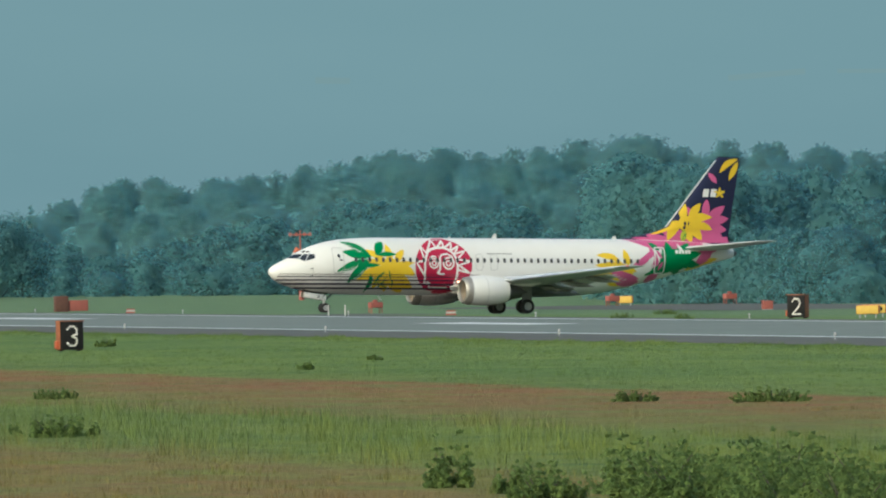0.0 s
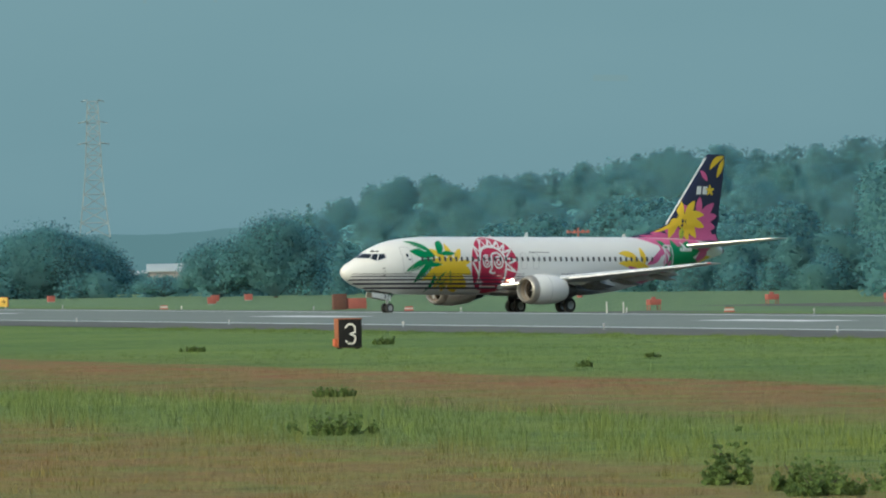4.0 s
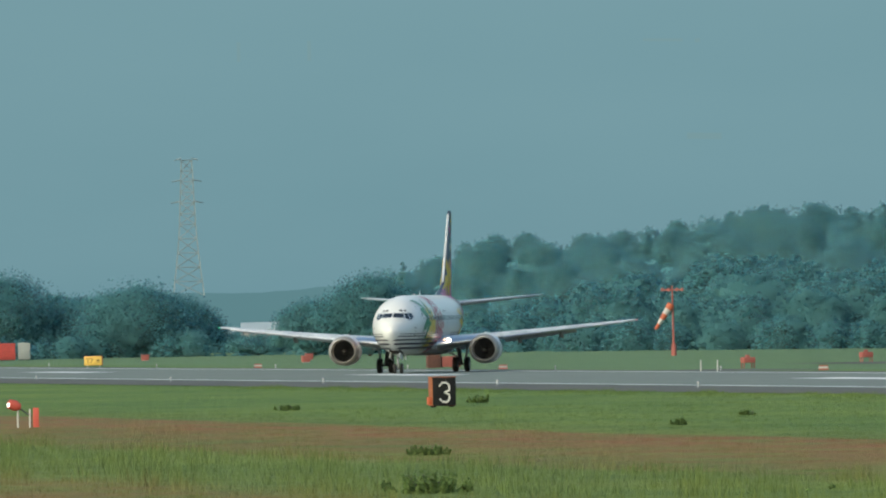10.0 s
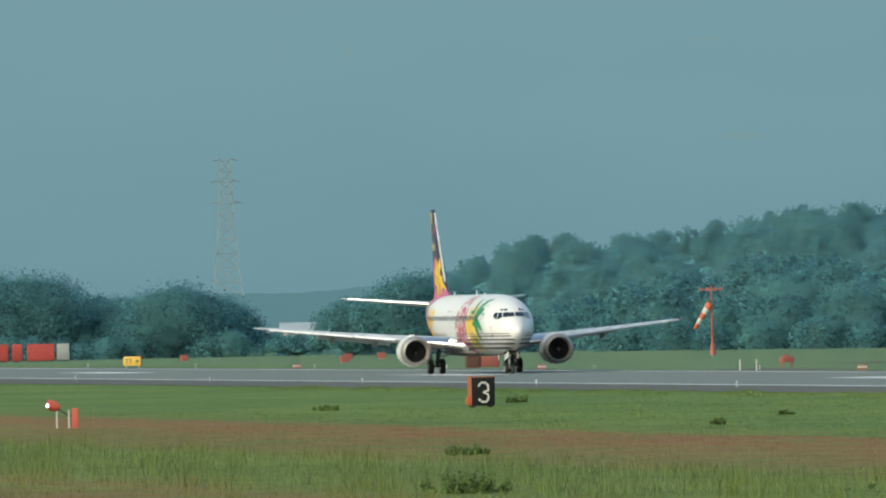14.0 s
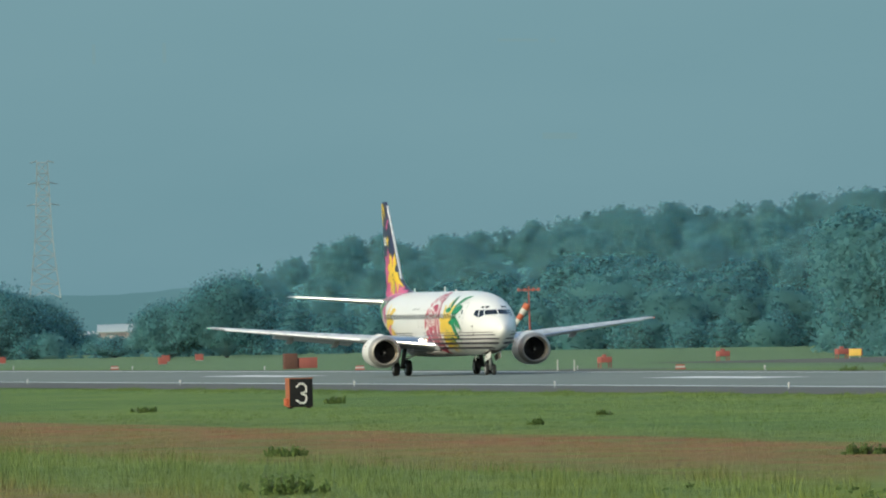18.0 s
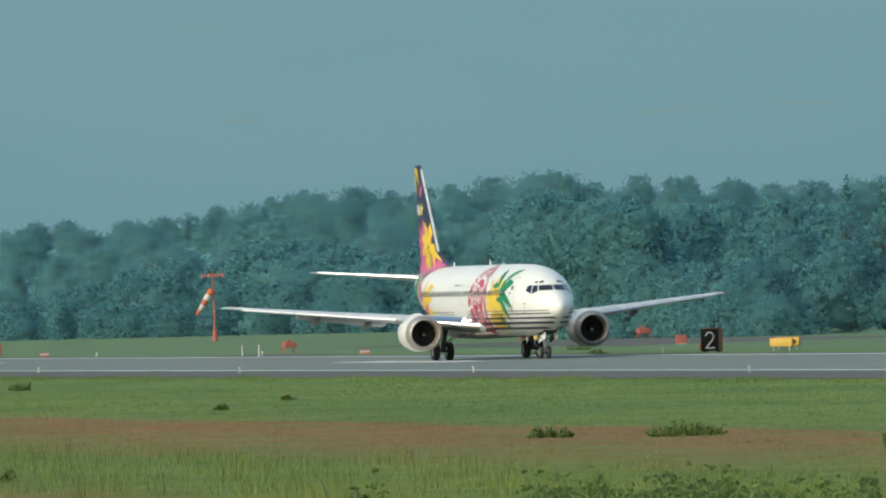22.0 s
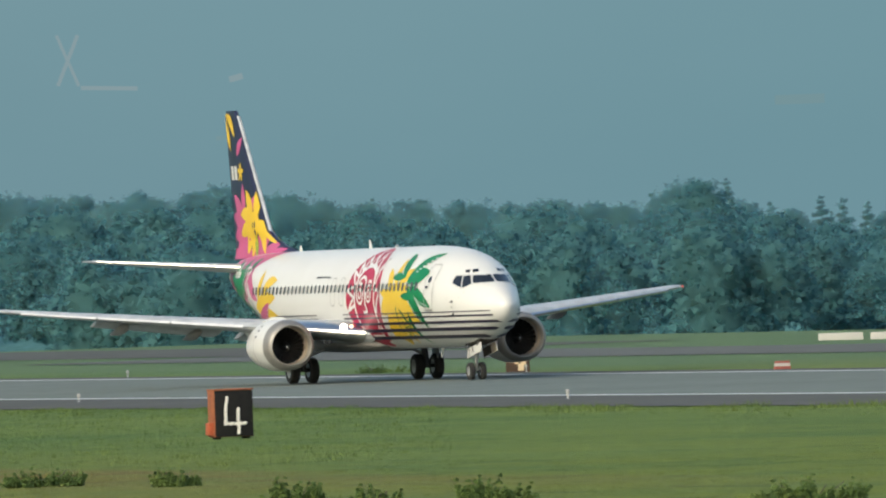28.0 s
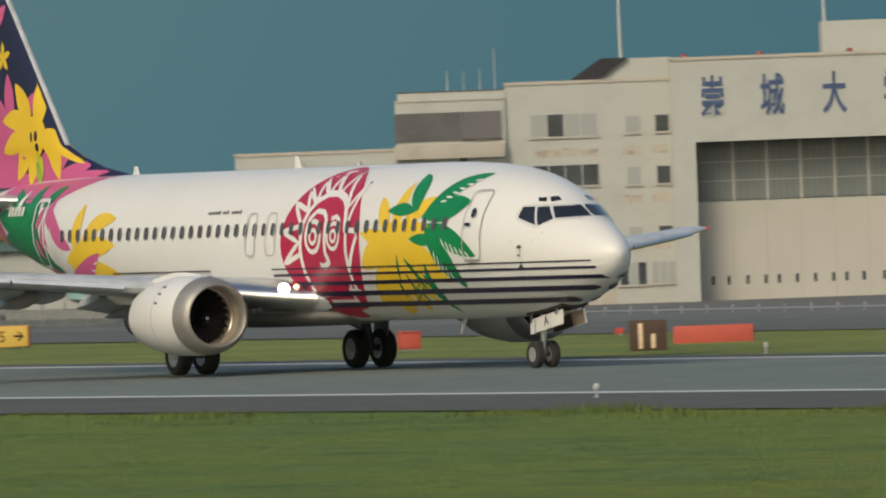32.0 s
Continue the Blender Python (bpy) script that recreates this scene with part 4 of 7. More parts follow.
# skyline of the woods: angle to the right, elevation of the tree tops
SKYLINE = [(-4.6, 0.20), (-3.31, 0.15), (-3.0, 0.06), (-2.77, 0.08), (-2.58, 0.06), (-2.45, -0.12), (-2.0, -0.12), (-1.85, 0.02), (-1.62, 0.186), (-1.43, 0.248), (-1.18, 0.315), (-1.05, 0.234), (-0.94, 0.272),
           (-0.55, 0.327), (-0.18, 0.386), (0.16, 0.39), (0.79, 0.43), (1.05, 0.39), (1.25, 0.41), (1.6, 0.37), (2.3, 0.37), (2.48, 0.389), (2.65, 0.437),
           (2.78, 0.43), (3.02, 0.396), (3.63, 0.399), (4.09, 0.43), (4.38, 0.33), (5.2, 0.345), (5.55, 0.275), (6.55, 0.25), (6.8, 0.215), (6.96, 0.31), (7.12, 0.30),
           (7.25, 0.206), (8.0, 0.14), (8.92, 0.18), (9.2, 0.144), (9.5, 0.05), (10.5, 0.0), (11.67, -0.004), (12.12, -0.02), (12.6, -0.115), (14.0, -0.16), (15.2, -0.2), (20.0, -0.2)]
SK = np.array(SKYLINE)
WOOD_NEAR = np.array([(-4.6, 1500), (-2.0, 1520), (0.62, 1520), (0.80, 1180), (1, 1150), (3, 1080), (5, 1020), (7, 1000), (13, 1060), (20, 1060)])
# front stand before the hill: angle and elevation of its tops
FRONT_TOP = np.array([(-1.72, 0.10), (-1.60, 0.06), (-1.48, 0.0), (-1.25, 0.0), (-1.08, 0.04), (-0.94, 0.09), (-0.80, 0.11), (-0.62, 0.09), (-0.50, 0.13), (-0.35, 0.185), (-0.15, 0.20), (0.10, 0.19), (0.28, 0.13), (0.42, 0.0), (0.47, -0.12)])


def wood_top(a, f):
    """Height of the tree tops at the angle a, f from the front (0) to the back (1) of the woods."""
    el = float(np.interp(a, SK[:, 0], SK[:, 1]))
    d = float(np.interp(a, WOOD_NEAR[:, 0], WOOD_NEAR[:, 1])) + 300 * f
    low = min(el, 0.02 + 0.18 * el)
    e = low + (el - low) * min(1.0, f * 1.15) ** 0.8
    return d, height(e, d)


def build_woods():
    rng = np.random.default_rng(5)
    kinds = []
    for k, (kind, w) in enumerate((("broad", 1.0), ("oval", 0.75), ("oval", 0.9), ("cone", 0.52), ("broad", 0.9), ("broad", 1.15))):
        g = np.random.default_rng(50 + k)
        for leaves, size in ((2350, 0.049), (800, 0.078)):
            p, f, n = leaf_mesh(g, *crown_lobes(g, 1.0, w, kind, 58 if kind != "cone" else 30, 0.75), leaves, size, 0.9 if kind != "cone" else 0.6, 1.4, (0.45, 1.30), 3 if kind != "cone" else 0)
            p[:, 2] /= p[:, 2].max()
            kinds.append((p, f, n))
    store = {0: [[], [], [], 0], 1: [[], [], [], 0]}

    def plant(key, k, a, d, top, h, wide):
        p, fc, nm = kinds[2 * k + (1 if h < 4 else 0)]
        th = rng.random() * 6.283
        turn = np.array([(math.cos(th), math.sin(th), 0), (-math.sin(th), math.cos(th), 0), (0, 0, 1)])
        st = store[key]
        st[0].append((p @ turn) * np.array([wide, wide, h]) + np.array([d * math.sin(radians(a)), d * math.cos(radians(a)), top - h]))
        st[1].append(fc + st[3])
        st[2].append(nm @ turn)
        st[3] += len(p)

    def any_kind():
        return rng.choice(6, p=[0.22, 0.22, 0.2, 0.08, 0.16, 0.12])

    a = -4.55
    while a < 15.2:
        for f in (-1.0, 0.0, 0.16, 0.34, 0.54, 0.76, 1.0):
            aa = a + 0.2 * rng.random()
            ff = min(1.0, max(0.0, f + 0.06 * rng.normal()))
            d, zt = wood_top(aa, ff)
            h = (6.5 + 4.5 * rng.random()) * (0.85 + 0.25 * ff)
            k = any_kind()
            if f > 0.9 and aa > 5.3 and rng.random() < (0.45 if aa < 7.5 else 0.7):
                k = 3
            zt += 0.6 * rng.normal() * (0.4 if f > 0.9 else 1.0) + 0.2
            if k == 3:
                zt += (0.5 if aa < 7.5 else 1.1) * rng.random()
            if zt < 2.2:
                h = 3.5
            if f < 0:      # undergrowth at the edge
                h = 3.4
                zt = height(-0.20, d) + 2.4 + 0.5 * rng.random()
            hill = -1.95 < aa < 0.72
            plant(1 if hill or ff > 0.6 else 0, k, aa, d, zt, h, h * (0.95 + 0.5 * rng.random()))
            if f > 0.9:      # smaller crowns fill the skyline
                aa = a + 0.14 + 0.1 * rng.random()
                d, zt = wood_top(aa, 1.0)
                h = 4.0 + 2.5 * rng.random()
                plant(1, 3 if aa > 7.5 and rng.random() < 0.55 else any_kind(), aa, d + 6, zt + 0.25 * rng.normal(), h, h * (0.9 + 0.5 * rng.random()))
        a += 0.19
    a = -1.72
    while a < 0.47:      # the front stand, three deep, with undergrowth
        el = float(np.interp(a, FRONT_TOP[:, 0], FRONT_TOP[:, 1]))
        for deep, drop in ((-14, 9.0), (0, 3.2), (16, 1.2), (34, 0.0)):
            aa = a + 0.1 * rng.random()
            d = 1335.0 - 40 * aa + deep
            base = polar(aa, d).z
            top = max(base + 2.6 + rng.random(), height(el, d) - drop + 0.5 * rng.normal())
            h = min(top - base + 0.6, 6.0 + 3.0 * rng.random())
            plant(0, rng.choice([0, 4, 5, 1]), aa, d, top, h, h * (1.1 + 0.5 * rng.random()))
        a += 0.16
    a = -4.5
    while a < -1.62:      # scrub under the single trees
        plant(0, rng.choice([0, 4, 5]), a, 1418 + 16 * rng.random() - 30 * (a > -2.1), polar(a, 1425).z + (2.2 if not -2.5 < a < -2.06 else 0.5) + 1.2 * rng.random(), 3.4, 4.6 + rng.random())
        a += 0.10
    for i in range(16):      # the flank of the near wood, where it stands before the hill
        d = 1150 + 24 * i
        for drop in (0.0, 4.5, 9.0):
            aa = 0.74 + 0.07 * rng.random() - 0.0002 * (d - 1150)
            top = max(4.0, height(0.365, d) - drop - 1.2 * rng.random())
            plant(0, rng.choice([0, 4, 5, 1]), aa, d, top, 7.0, 8.0 + 2.0 * rng.random())
    for i in range(24):      # its corner, a little lower, and the leafy edge that goes on from it
        for drop in (0.6, 4.0, 8.0, 11.5) if i < 9 else (5.5, 9.0, 12.0):
            aa = 0.86 + 0.035 * i + 0.02 * rng.random()
            d = 1142 - 2.0 * i + 6 * rng.random()
            plant(0, rng.choice([0, 4, 5, 1]), aa, d, max(3.2, height(0.352, d) - drop - 0.8 * rng.random()), 6.0, 6.6 + 1.5 * rng.random())
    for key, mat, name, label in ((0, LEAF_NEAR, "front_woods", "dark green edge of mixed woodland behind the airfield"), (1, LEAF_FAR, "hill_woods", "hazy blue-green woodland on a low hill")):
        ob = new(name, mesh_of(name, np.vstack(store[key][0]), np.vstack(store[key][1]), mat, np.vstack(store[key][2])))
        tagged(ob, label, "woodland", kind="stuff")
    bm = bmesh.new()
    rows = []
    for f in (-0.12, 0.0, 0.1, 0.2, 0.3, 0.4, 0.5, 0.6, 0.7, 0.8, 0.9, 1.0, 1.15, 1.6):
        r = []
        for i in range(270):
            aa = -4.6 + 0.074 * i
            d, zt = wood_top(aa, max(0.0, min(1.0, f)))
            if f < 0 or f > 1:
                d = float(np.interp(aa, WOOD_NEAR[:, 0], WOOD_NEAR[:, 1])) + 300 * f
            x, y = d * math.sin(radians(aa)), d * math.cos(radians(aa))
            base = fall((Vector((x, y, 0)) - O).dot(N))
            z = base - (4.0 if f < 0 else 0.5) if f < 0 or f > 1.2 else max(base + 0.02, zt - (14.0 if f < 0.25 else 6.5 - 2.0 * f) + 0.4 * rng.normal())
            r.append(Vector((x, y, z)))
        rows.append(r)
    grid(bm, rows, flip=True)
    tagged(part("wood_floor", bm, HAZED_FLOOR), "haze-toned green undergrowth filling the gaps under the woods", "ground", kind="structure")


build_woods()
# single trees that stand out
for seed, (a, d, top, w, kind) in enumerate(((-3.42, 1450, 0.215, 17, "broad"), (-3.27, 1450, 0.20, 14, "broad"), (-2.98, 1455, 0.09, 13, "broad"), (-2.72, 1430, 0.155, 15, "broad"), (-2.55, 1440, 0.08, 11, "broad"),
                                             (-2.24, 1400, -0.08, 6.5, "broad"), (-2.02, 1345, 0.06, 9, "broad"), (-1.79, 1340, 0.17, 12, "broad"), (12.75, 800, -0.055, 6.5, "oval"), (12.95, 805, -0.10, 7.5, "broad")), 1):
    p = polar(a, d)
    h = height(top, d) - p.z
    build_tree("broadleaf_tree", seed, h, w, kind, 20000, 0.26, LEAF_NEAR, "broad dark green leafy tree at the edge of the airfield", p)
for seed, (a, d, top, w) in enumerate(((1.985, 1150, 0.385, 6.5), (2.125, 1150, 0.375, 6.0), (13.10, 760, 0.107, 4.4), (13.205, 765, 0.042, 4.2)), 31):
    p = polar(a, d)
    h = height(top, d) - p.z
    build_tree("conifer", seed, h, w, "cone", 7000, 0.18, LEAF_NEAR, "tall pointed dark green conifer", p)



AIRLINER = build_airliner()
WHEELS = landing_gear(AIRLINER)



# ---------------------------------------------------------------- the airliner's windows, doors and paintwork
def quad_rows(p0, p1, p2, p3, n=5, m=4):
    """Rows over a four-cornered patch: p0 p1 along the bottom, p3 p2 along the top."""
    rows = []
    for i in range(n + 1):
        t = i / n
        lo = (p0[0] + (p1[0] - p0[0]) * t, p0[1] + (p1[1] - p0[1]) * t)
        hi = (p3[0] + (p2[0] - p3[0]) * t, p3[1] + (p2[1] - p3[1]) * t)
        rows.append([(lo[0] + (hi[0] - lo[0]) * k / m, lo[1] + (hi[1] - lo[1]) * k / m) for k in range(m + 1)])
    return rows


def rounded(a, z, w, h, n=10):
    """A window with round ends, as a grid."""
    r = w / 2
    rows = []
    for i in range(n + 1):
        q = -1 + 2 * i / n
        x = r * math.sin(q * math.pi / 2)
        top = h / 2 - r * 0.9 + 0.9 * math.sqrt(max(0.0, r * r - x * x))
        rows.append([(a + x, z + top * k) for k in (-1, 0, 1)])
    return rows


def outline(a0, a1, z0, z1, r, width):
    """The rounded outline of a door."""
    pts = []
    for ca, cz, s in ((a1 - r, z1 - r, 0), (a0 + r, z1 - r, 90), (a0 + r, z0 + r, 180), (a1 - r, z0 + r, 270)):
        pts += [(ca + r * math.cos(radians(s + 18 * k)), cz + r * math.sin(radians(s + 18 * k))) for k in range(6)]
    pts.append(pts[0])
    return stroke(pts, width, 3)


COCKPIT_FRAME = material("cockpit_frame_paint", (0.56, 0.57, 0.57), 0.4)
FRONT = [((1.385, 3.788), (1.93, 3.76), (2.24, 4.05), (1.92, 4.0795)), ((1.97, 3.745), (2.28, 3.575), (2.60, 4.055), (2.32, 4.06)), ((2.37, 3.60), (2.99, 3.80), (3.00, 4.06), (2.66, 4.065))]
for c in FRONT:
    decal("cockpit_window", [quad_rows(*c, 14, 4)], GLASS, AIRLINER, 0.012, label="dark cockpit window pane")
for pts, w in (([(1.92, 4.075), (2.24, 4.09), (2.66, 4.095), (3.01, 4.09), (3.06, 3.92), (3.02, 3.77), (2.33, 3.54), (1.94, 3.72), (1.385, 3.745)], 0.045), ([(1.95, 3.75), (2.28, 4.06)], 0.04), ([(2.32, 3.58), (2.63, 4.06)], 0.045)):
    decal("window_frame", [stroke(pts, w, 5)], COCKPIT_FRAME, AIRLINER, 0.014)
for c in (((2.51, 4.18), (2.70, 4.19), (2.80, 4.285), (2.63, 4.29)), ((2.26, 4.205), (2.40, 4.17), (2.58, 4.295), (2.47, 4.315))):
    decal("eyebrow_window", [quad_rows(*c, 4, 3)], GLASS, AIRLINER, 0.012, label="small dark window above the cockpit panes")
for k in range(-1, 42):
    a = 6.35 + 0.508 * k
    decal("cabin_window", [rounded(a, 3.71, 0.20, 0.33)], CABIN_GLASS, AIRLINER, 0.046, label="dark oval cabin window")
for a0, a1, z0, z1, name in ((4.22, 4.97, 2.78, 4.50, "front_door"), (28.58, 29.36, 2.92, 4.66, "rear_door"), (14.85, 15.37, 3.05, 4.12, "overwing_exit"), (15.95, 16.47, 3.05, 4.12, "overwing_exit")):
    decal(name, [outline(a0, a1, z0, z1, 0.16, 0.035 if name != "rear_door" else 0.09)], LINE_GREY if name != "rear_door" else WHITE_PAINT, AIRLINER, 0.050, label="outlined aircraft door")
decal("door_handle", [quad_rows((4.66, 3.63), (4.88, 3.63), (4.88, 3.71), (4.66, 3.71), 2, 2)], STRIPE, AIRLINER, 0.054)
decal("door_window", [rounded(4.62, 3.95, 0.17, 0.24)], GLASS, AIRLINER, 0.054)
decal("door_sill", [quad_rows((4.28, 2.75), (4.92, 2.75), (4.92, 2.81), (4.28, 2.81), 3, 1)], HUB, AIRLINER, 0.054)
for a, z, w in ((2.76, 3.08, 0.13), (2.80, 2.86, 0.09), (2.77, 2.60, 0.12), (3.07, 3.23, 0.05), (2.33, 3.23, 0.05), (2.09, 3.41, 0.05)):
    decal("probe_port", [rounded(a, z, w, w * 0.75, 4)], DARK_METAL if w > 0.06 else LINE_GREY, AIRLINER, 0.02)
for side in (1, -1):      # pitot heads stand off the skin
    for a, z in ((2.74, 3.06), (2.76, 2.58)):
        p = skin(a, z, side, 0.10)
        bm = rod(p, p + Vector((0.22, 0, 0)), 0.025, 0.012, 8)
        rod(skin(a, z, side, 0.0), p, 0.02, 0.02, 6, bm)
        part("pitot_head", bm, DARK_METAL, AIRLINER)
# stripes along the lower side, thicker downwards
for z, w, a0 in ((2.69, 0.035, 0.52), (2.53, 0.060, 0.46), (2.30, 0.095, 0.45), (2.03, 0.125, 0.86), (1.74, 0.125, 1.75)):
    decal("stripe", [band(a0, 15.2 if z > 2.2 else 13.6, z - w / 2, z + w / 2, 60)], STRIPE, AIRLINER, 0.034, label="dark painted stripe")
for z, w in ((2.69, 0.035), (2.53, 0.060)):
    decal("stripe", [band(18.6, 24.2, z - w / 2, z + w / 2, 24)], STRIPE, AIRLINER, 0.034, label="dark painted stripe")
# flower with leaves behind the front door: base, tip, width, bend
LEAVES = [(7.05, 3.86, 5.02, 4.93, 0.46, -0.15), (7.02, 3.92, 4.95, 4.25, 0.62, 0.0), (6.75, 3.72, 4.46, 2.88, 0.56, -0.02), (6.85, 3.66, 5.30, 2.10, 0.66, -0.03),
          (6.95, 2.75, 6.75, 1.45, 0.34, 0.12), (7.35, 4.05, 8.06, 4.97, 0.60, 0.05), (7.45, 4.05, 8.93, 4.09, 0.32, 0.04), (7.6, 3.36, 6.2, 3.30, 0.30, 0.0)]
PETALS = [(8.75, 3.45, 9.50, 4.43, 0.50, 0.05), (8.42, 3.45, 8.26, 4.80, 0.54, 0.0), (8.2, 3.5, 6.42, 4.38, 0.46, -0.12), (8.5, 3.36, 10.22, 3.54, 0.42, -0.02), (8.3, 3.55, 6.5, 3.62, 0.46, 0.03), (8.5, 3.2, 10.32, 2.66, 0.72, 0.13),
          (8.64, 3.14, 10.3, 1.7, 0.80, -0.2), (8.33, 3.13, 9.6, 1.45, 0.90, -0.2), (8.18, 3.13, 8.3, 1.5, 0.90, -0.3), (8.1, 3.13, 7.25, 1.75, 0.78, -0.05), (7.95, 3.27, 5.90, 2.24, 0.72, -0.02)]
LOWER = [(8.3, 3.0, 8.5, 2.3, 0.10, 0.0), (8.0, 2.9, 7.3, 2.25, 0.14, 0.0), (8.1, 2.5, 7.9, 1.9, 0.10, 0.0), (8.6, 2.4, 8.7, 1.85, 0.10, 0.0), (7.7, 2.6, 7.3, 2.0, 0.10, 0.0), (7.9, 2.15, 7.6, 1.75, 0.08, 0.0)]


def sprays(rows, da=0.0):
    return [petal((a + da, z), (ta + da, tz), w, b) for a, z, ta, tz, w, b in rows]


for q in sprays(PETALS):
    decal("yellow_petal", [q], YELLOW, AIRLINER, 0.014)
decal("yellow_heart", [disc(8.36, 3.34, 0.72, 0.50, 24, 3)], YELLOW, AIRLINER, 0.018)
for q in sprays(LEAVES):
    decal("green_leaf", [q], GREEN, AIRLINER, 0.022)
for q in sprays(LOWER):
    decal("green_fleck", [q], GREEN, AIRLINER, 0.026)
for k in range(14):      # rows of small dark seeds on the lower petals
    a, z = 7.15 + 0.17 * (k % 7) + 0.07 * (k // 7), 2.40 - 0.07 * (k % 7) - 0.16 * (k // 7)
    decal("seed", [disc(a, z, 0.055, 0.05, 8, 1)], GREEN, AIRLINER, 0.028)


def leaf_cuts(row, side, n=6):
    """Narrow white notches along one edge of a leaf."""
    a, z, ta, tz, w, bend = row
    ln = math.hypot(ta - a, tz - z)
    ux, uz = (ta - a) / ln, (tz - z) / ln
    out = []
    for k in range(n):
        t = 0.42 + 0.46 * k / (n - 1)
        ws = w * math.sin(math.pi * t ** 1.0) ** 0.8
        def at(tt, off):
            o = bend * math.sin(math.pi * tt) + off
            return (a + ux * ln * tt - uz * o, z + uz * ln * tt + ux * o)
        out.append(petal(at(t + 0.05, side * 0.56 * ws), at(t - 0.08, side * 0.16 * ws), 0.055, 0.0, 5, 2))
    return out


for row, side in ((LEAVES[0], 1), (LEAVES[2], 1), (LEAVES[3], 1)):
    for q in leaf_cuts(row, side):
        decal("leaf_cut", [q], WHITE_PAINT, AIRLINER, 0.026)
# red disc with a white sun face: spiked crown, arch, two ringed eyes and a nose
DC, DZ, DA, DH = 12.42, 3.30, 2.14, 1.92


def on_disc(points):
    return [(DC + DA * u, DZ + DH * w) for u, w in points]


decal("red_disc", [disc(DC, DZ, DA, DH, 48, 10)], RED, AIRLINER, 0.014, label="round red painted emblem")
CROWN = [(-0.66, 0.17), (-0.79, 0.80), (-0.59, 0.47), (-0.29, 0.95), (-0.20, 0.64), (0.10, 0.93), (0.06, 0.64), (0.40, 0.86), (0.27, 0.54), (0.61, 0.74), (0.40, 0.44), (0.80, 0.56), (0.48, 0.25), (0.96, 0.18), (0.53, 0.03), (0.95, -0.26), (0.51, -0.13)]
ARCH = [(-0.64, 0.16), (-0.60, 0.34), (-0.53, 0.50), (-0.40, 0.60), (-0.2, 0.66), (0.06, 0.66), (0.26, 0.57), (0.38, 0.44), (0.45, 0.28), (0.49, 0.0), (0.48, -0.38), (0.42, -0.74)]
for line, w in ((CROWN, 0.13), (ARCH, 0.17), ([(-0.95, 0.15), (-0.66, 0.18)], 0.14), ([(-0.94, 0.10), (-0.68, -0.32), (-0.64, -0.08)], 0.14), ([(-0.66, 0.18), (-0.65, -0.3), (-0.62, -0.62)], 0.15),
                ([(-0.72, -0.66), (-0.42, -0.62)], 0.13), ([(-0.46, -0.78), (0.22, -0.78)], 0.13), ([(0.02, -0.66), (0.38, -0.68)], 0.13), ([(-0.5, -0.9), (-0.25, -0.93)], 0.12), ([(-0.55, -0.5), (-0.40, -0.78)], 0.10),
                ([(-0.12, 0.34), (-0.13, -0.12), (-0.20, -0.24), (-0.06, -0.30), (0.04, -0.28)], 0.15), ([(-0.12, 0.34), (-0.02, 0.42), (0.16, 0.44), (0.30, 0.34), (0.36, 0.14)], 0.13),
                ([(-0.5, 0.16), (-0.46, 0.30), (-0.36, 0.36), (-0.25, 0.33)], 0.12)):
    decal("white_stroke", [stroke(on_disc(line), w, 5)], WHITE_PAINT, AIRLINER, 0.020 if line is not ARCH else 0.022)
for u, w, r in ((-0.34, 0.10, 0.175), (0.17, 0.10, 0.21)):
    for big, inner in ((1.0, 0.72), (0.50, 0.52)):
        decal("white_ring", [disc(DC + DA * u, DZ + DH * w, DA * r * big, DH * r * big * 1.12, 26, 1, inner=inner)], WHITE_PAINT, AIRLINER, 0.024)
# small dark lettering above the windows, too small to read
for side, a0 in ((1, 15.8), (-1, 17.0)):
    for k in range(16):
        if k in (5, 9):
            continue
        a, lean, top = a0 + 0.118 * k, -0.03 * side, 4.245 if k in (0, 6, 10) else 4.215
        decal("lettering_bar", [quad_rows((a, 4.14), (a + 0.075, 4.14), (a + 0.075 + lean, top), (a + lean, top), 1, 1)], DARK_METAL, AIRLINER, 0.014, sides=(side,))
# rear fuselage: yellow and pink petals, green leaves
REAR_Y = [(26.5, 3.35, 26.22, 4.55, 0.50, 0.02), (26.0, 3.55, 24.05, 4.13, 0.46, -0.2), (27.2, 3.0, 23.9, 3.44, 0.62, -0.12), (27.0, 2.9, 23.7, 2.62, 0.60, 0.0), (26.9, 2.6, 25.0, 2.1, 0.72, 0.0), (31.2, 3.15, 32.7, 3.55, 0.4, 0.0), (31.9, 3.55, 33.8, 3.95, 0.4, 0.0)]
REAR_P = [(27.5, 2.5, 24.84, 3.24, 0.60, 0.18), (28.35, 2.5, 28.25, 4.75, 0.66, -0.25), (28.4, 4.5, 26.7, 3.35, 0.5, 0.2), (27.6, 2.3, 25.6, 2.2, 0.6, 0.0), (29.0, 2.8, 28.0, 2.35, 0.7, 0.0), (31.9, 3.5, 33.3, 4.45, 0.7, 0.0), (32.0, 4.3, 34.0, 4.75, 0.5, 0.0)]
REAR_G = [(29.9, 3.95, 29.75, 5.10, 0.62, 0.1), (29.8, 4.0, 31.5, 5.0, 0.66, -0.1), (30.0, 3.8, 32.4, 4.35, 0.66, 0.0), (30.0, 3.7, 32.4, 3.50, 0.66, 0.0), (29.9, 3.6, 30.8, 2.85, 0.66, 0.0), (29.6, 3.6, 27.8, 2.72, 0.42, 0.0), (29.0, 4.5, 28.3, 5.02, 0.40, 0.0)]
decal("pink_back", [quad_rows((28.45, 4.60), (32.8, 4.65), (32.6, 5.085), (26.6, 5.262), 20, 6)], PINK, AIRLINER, 0.010)
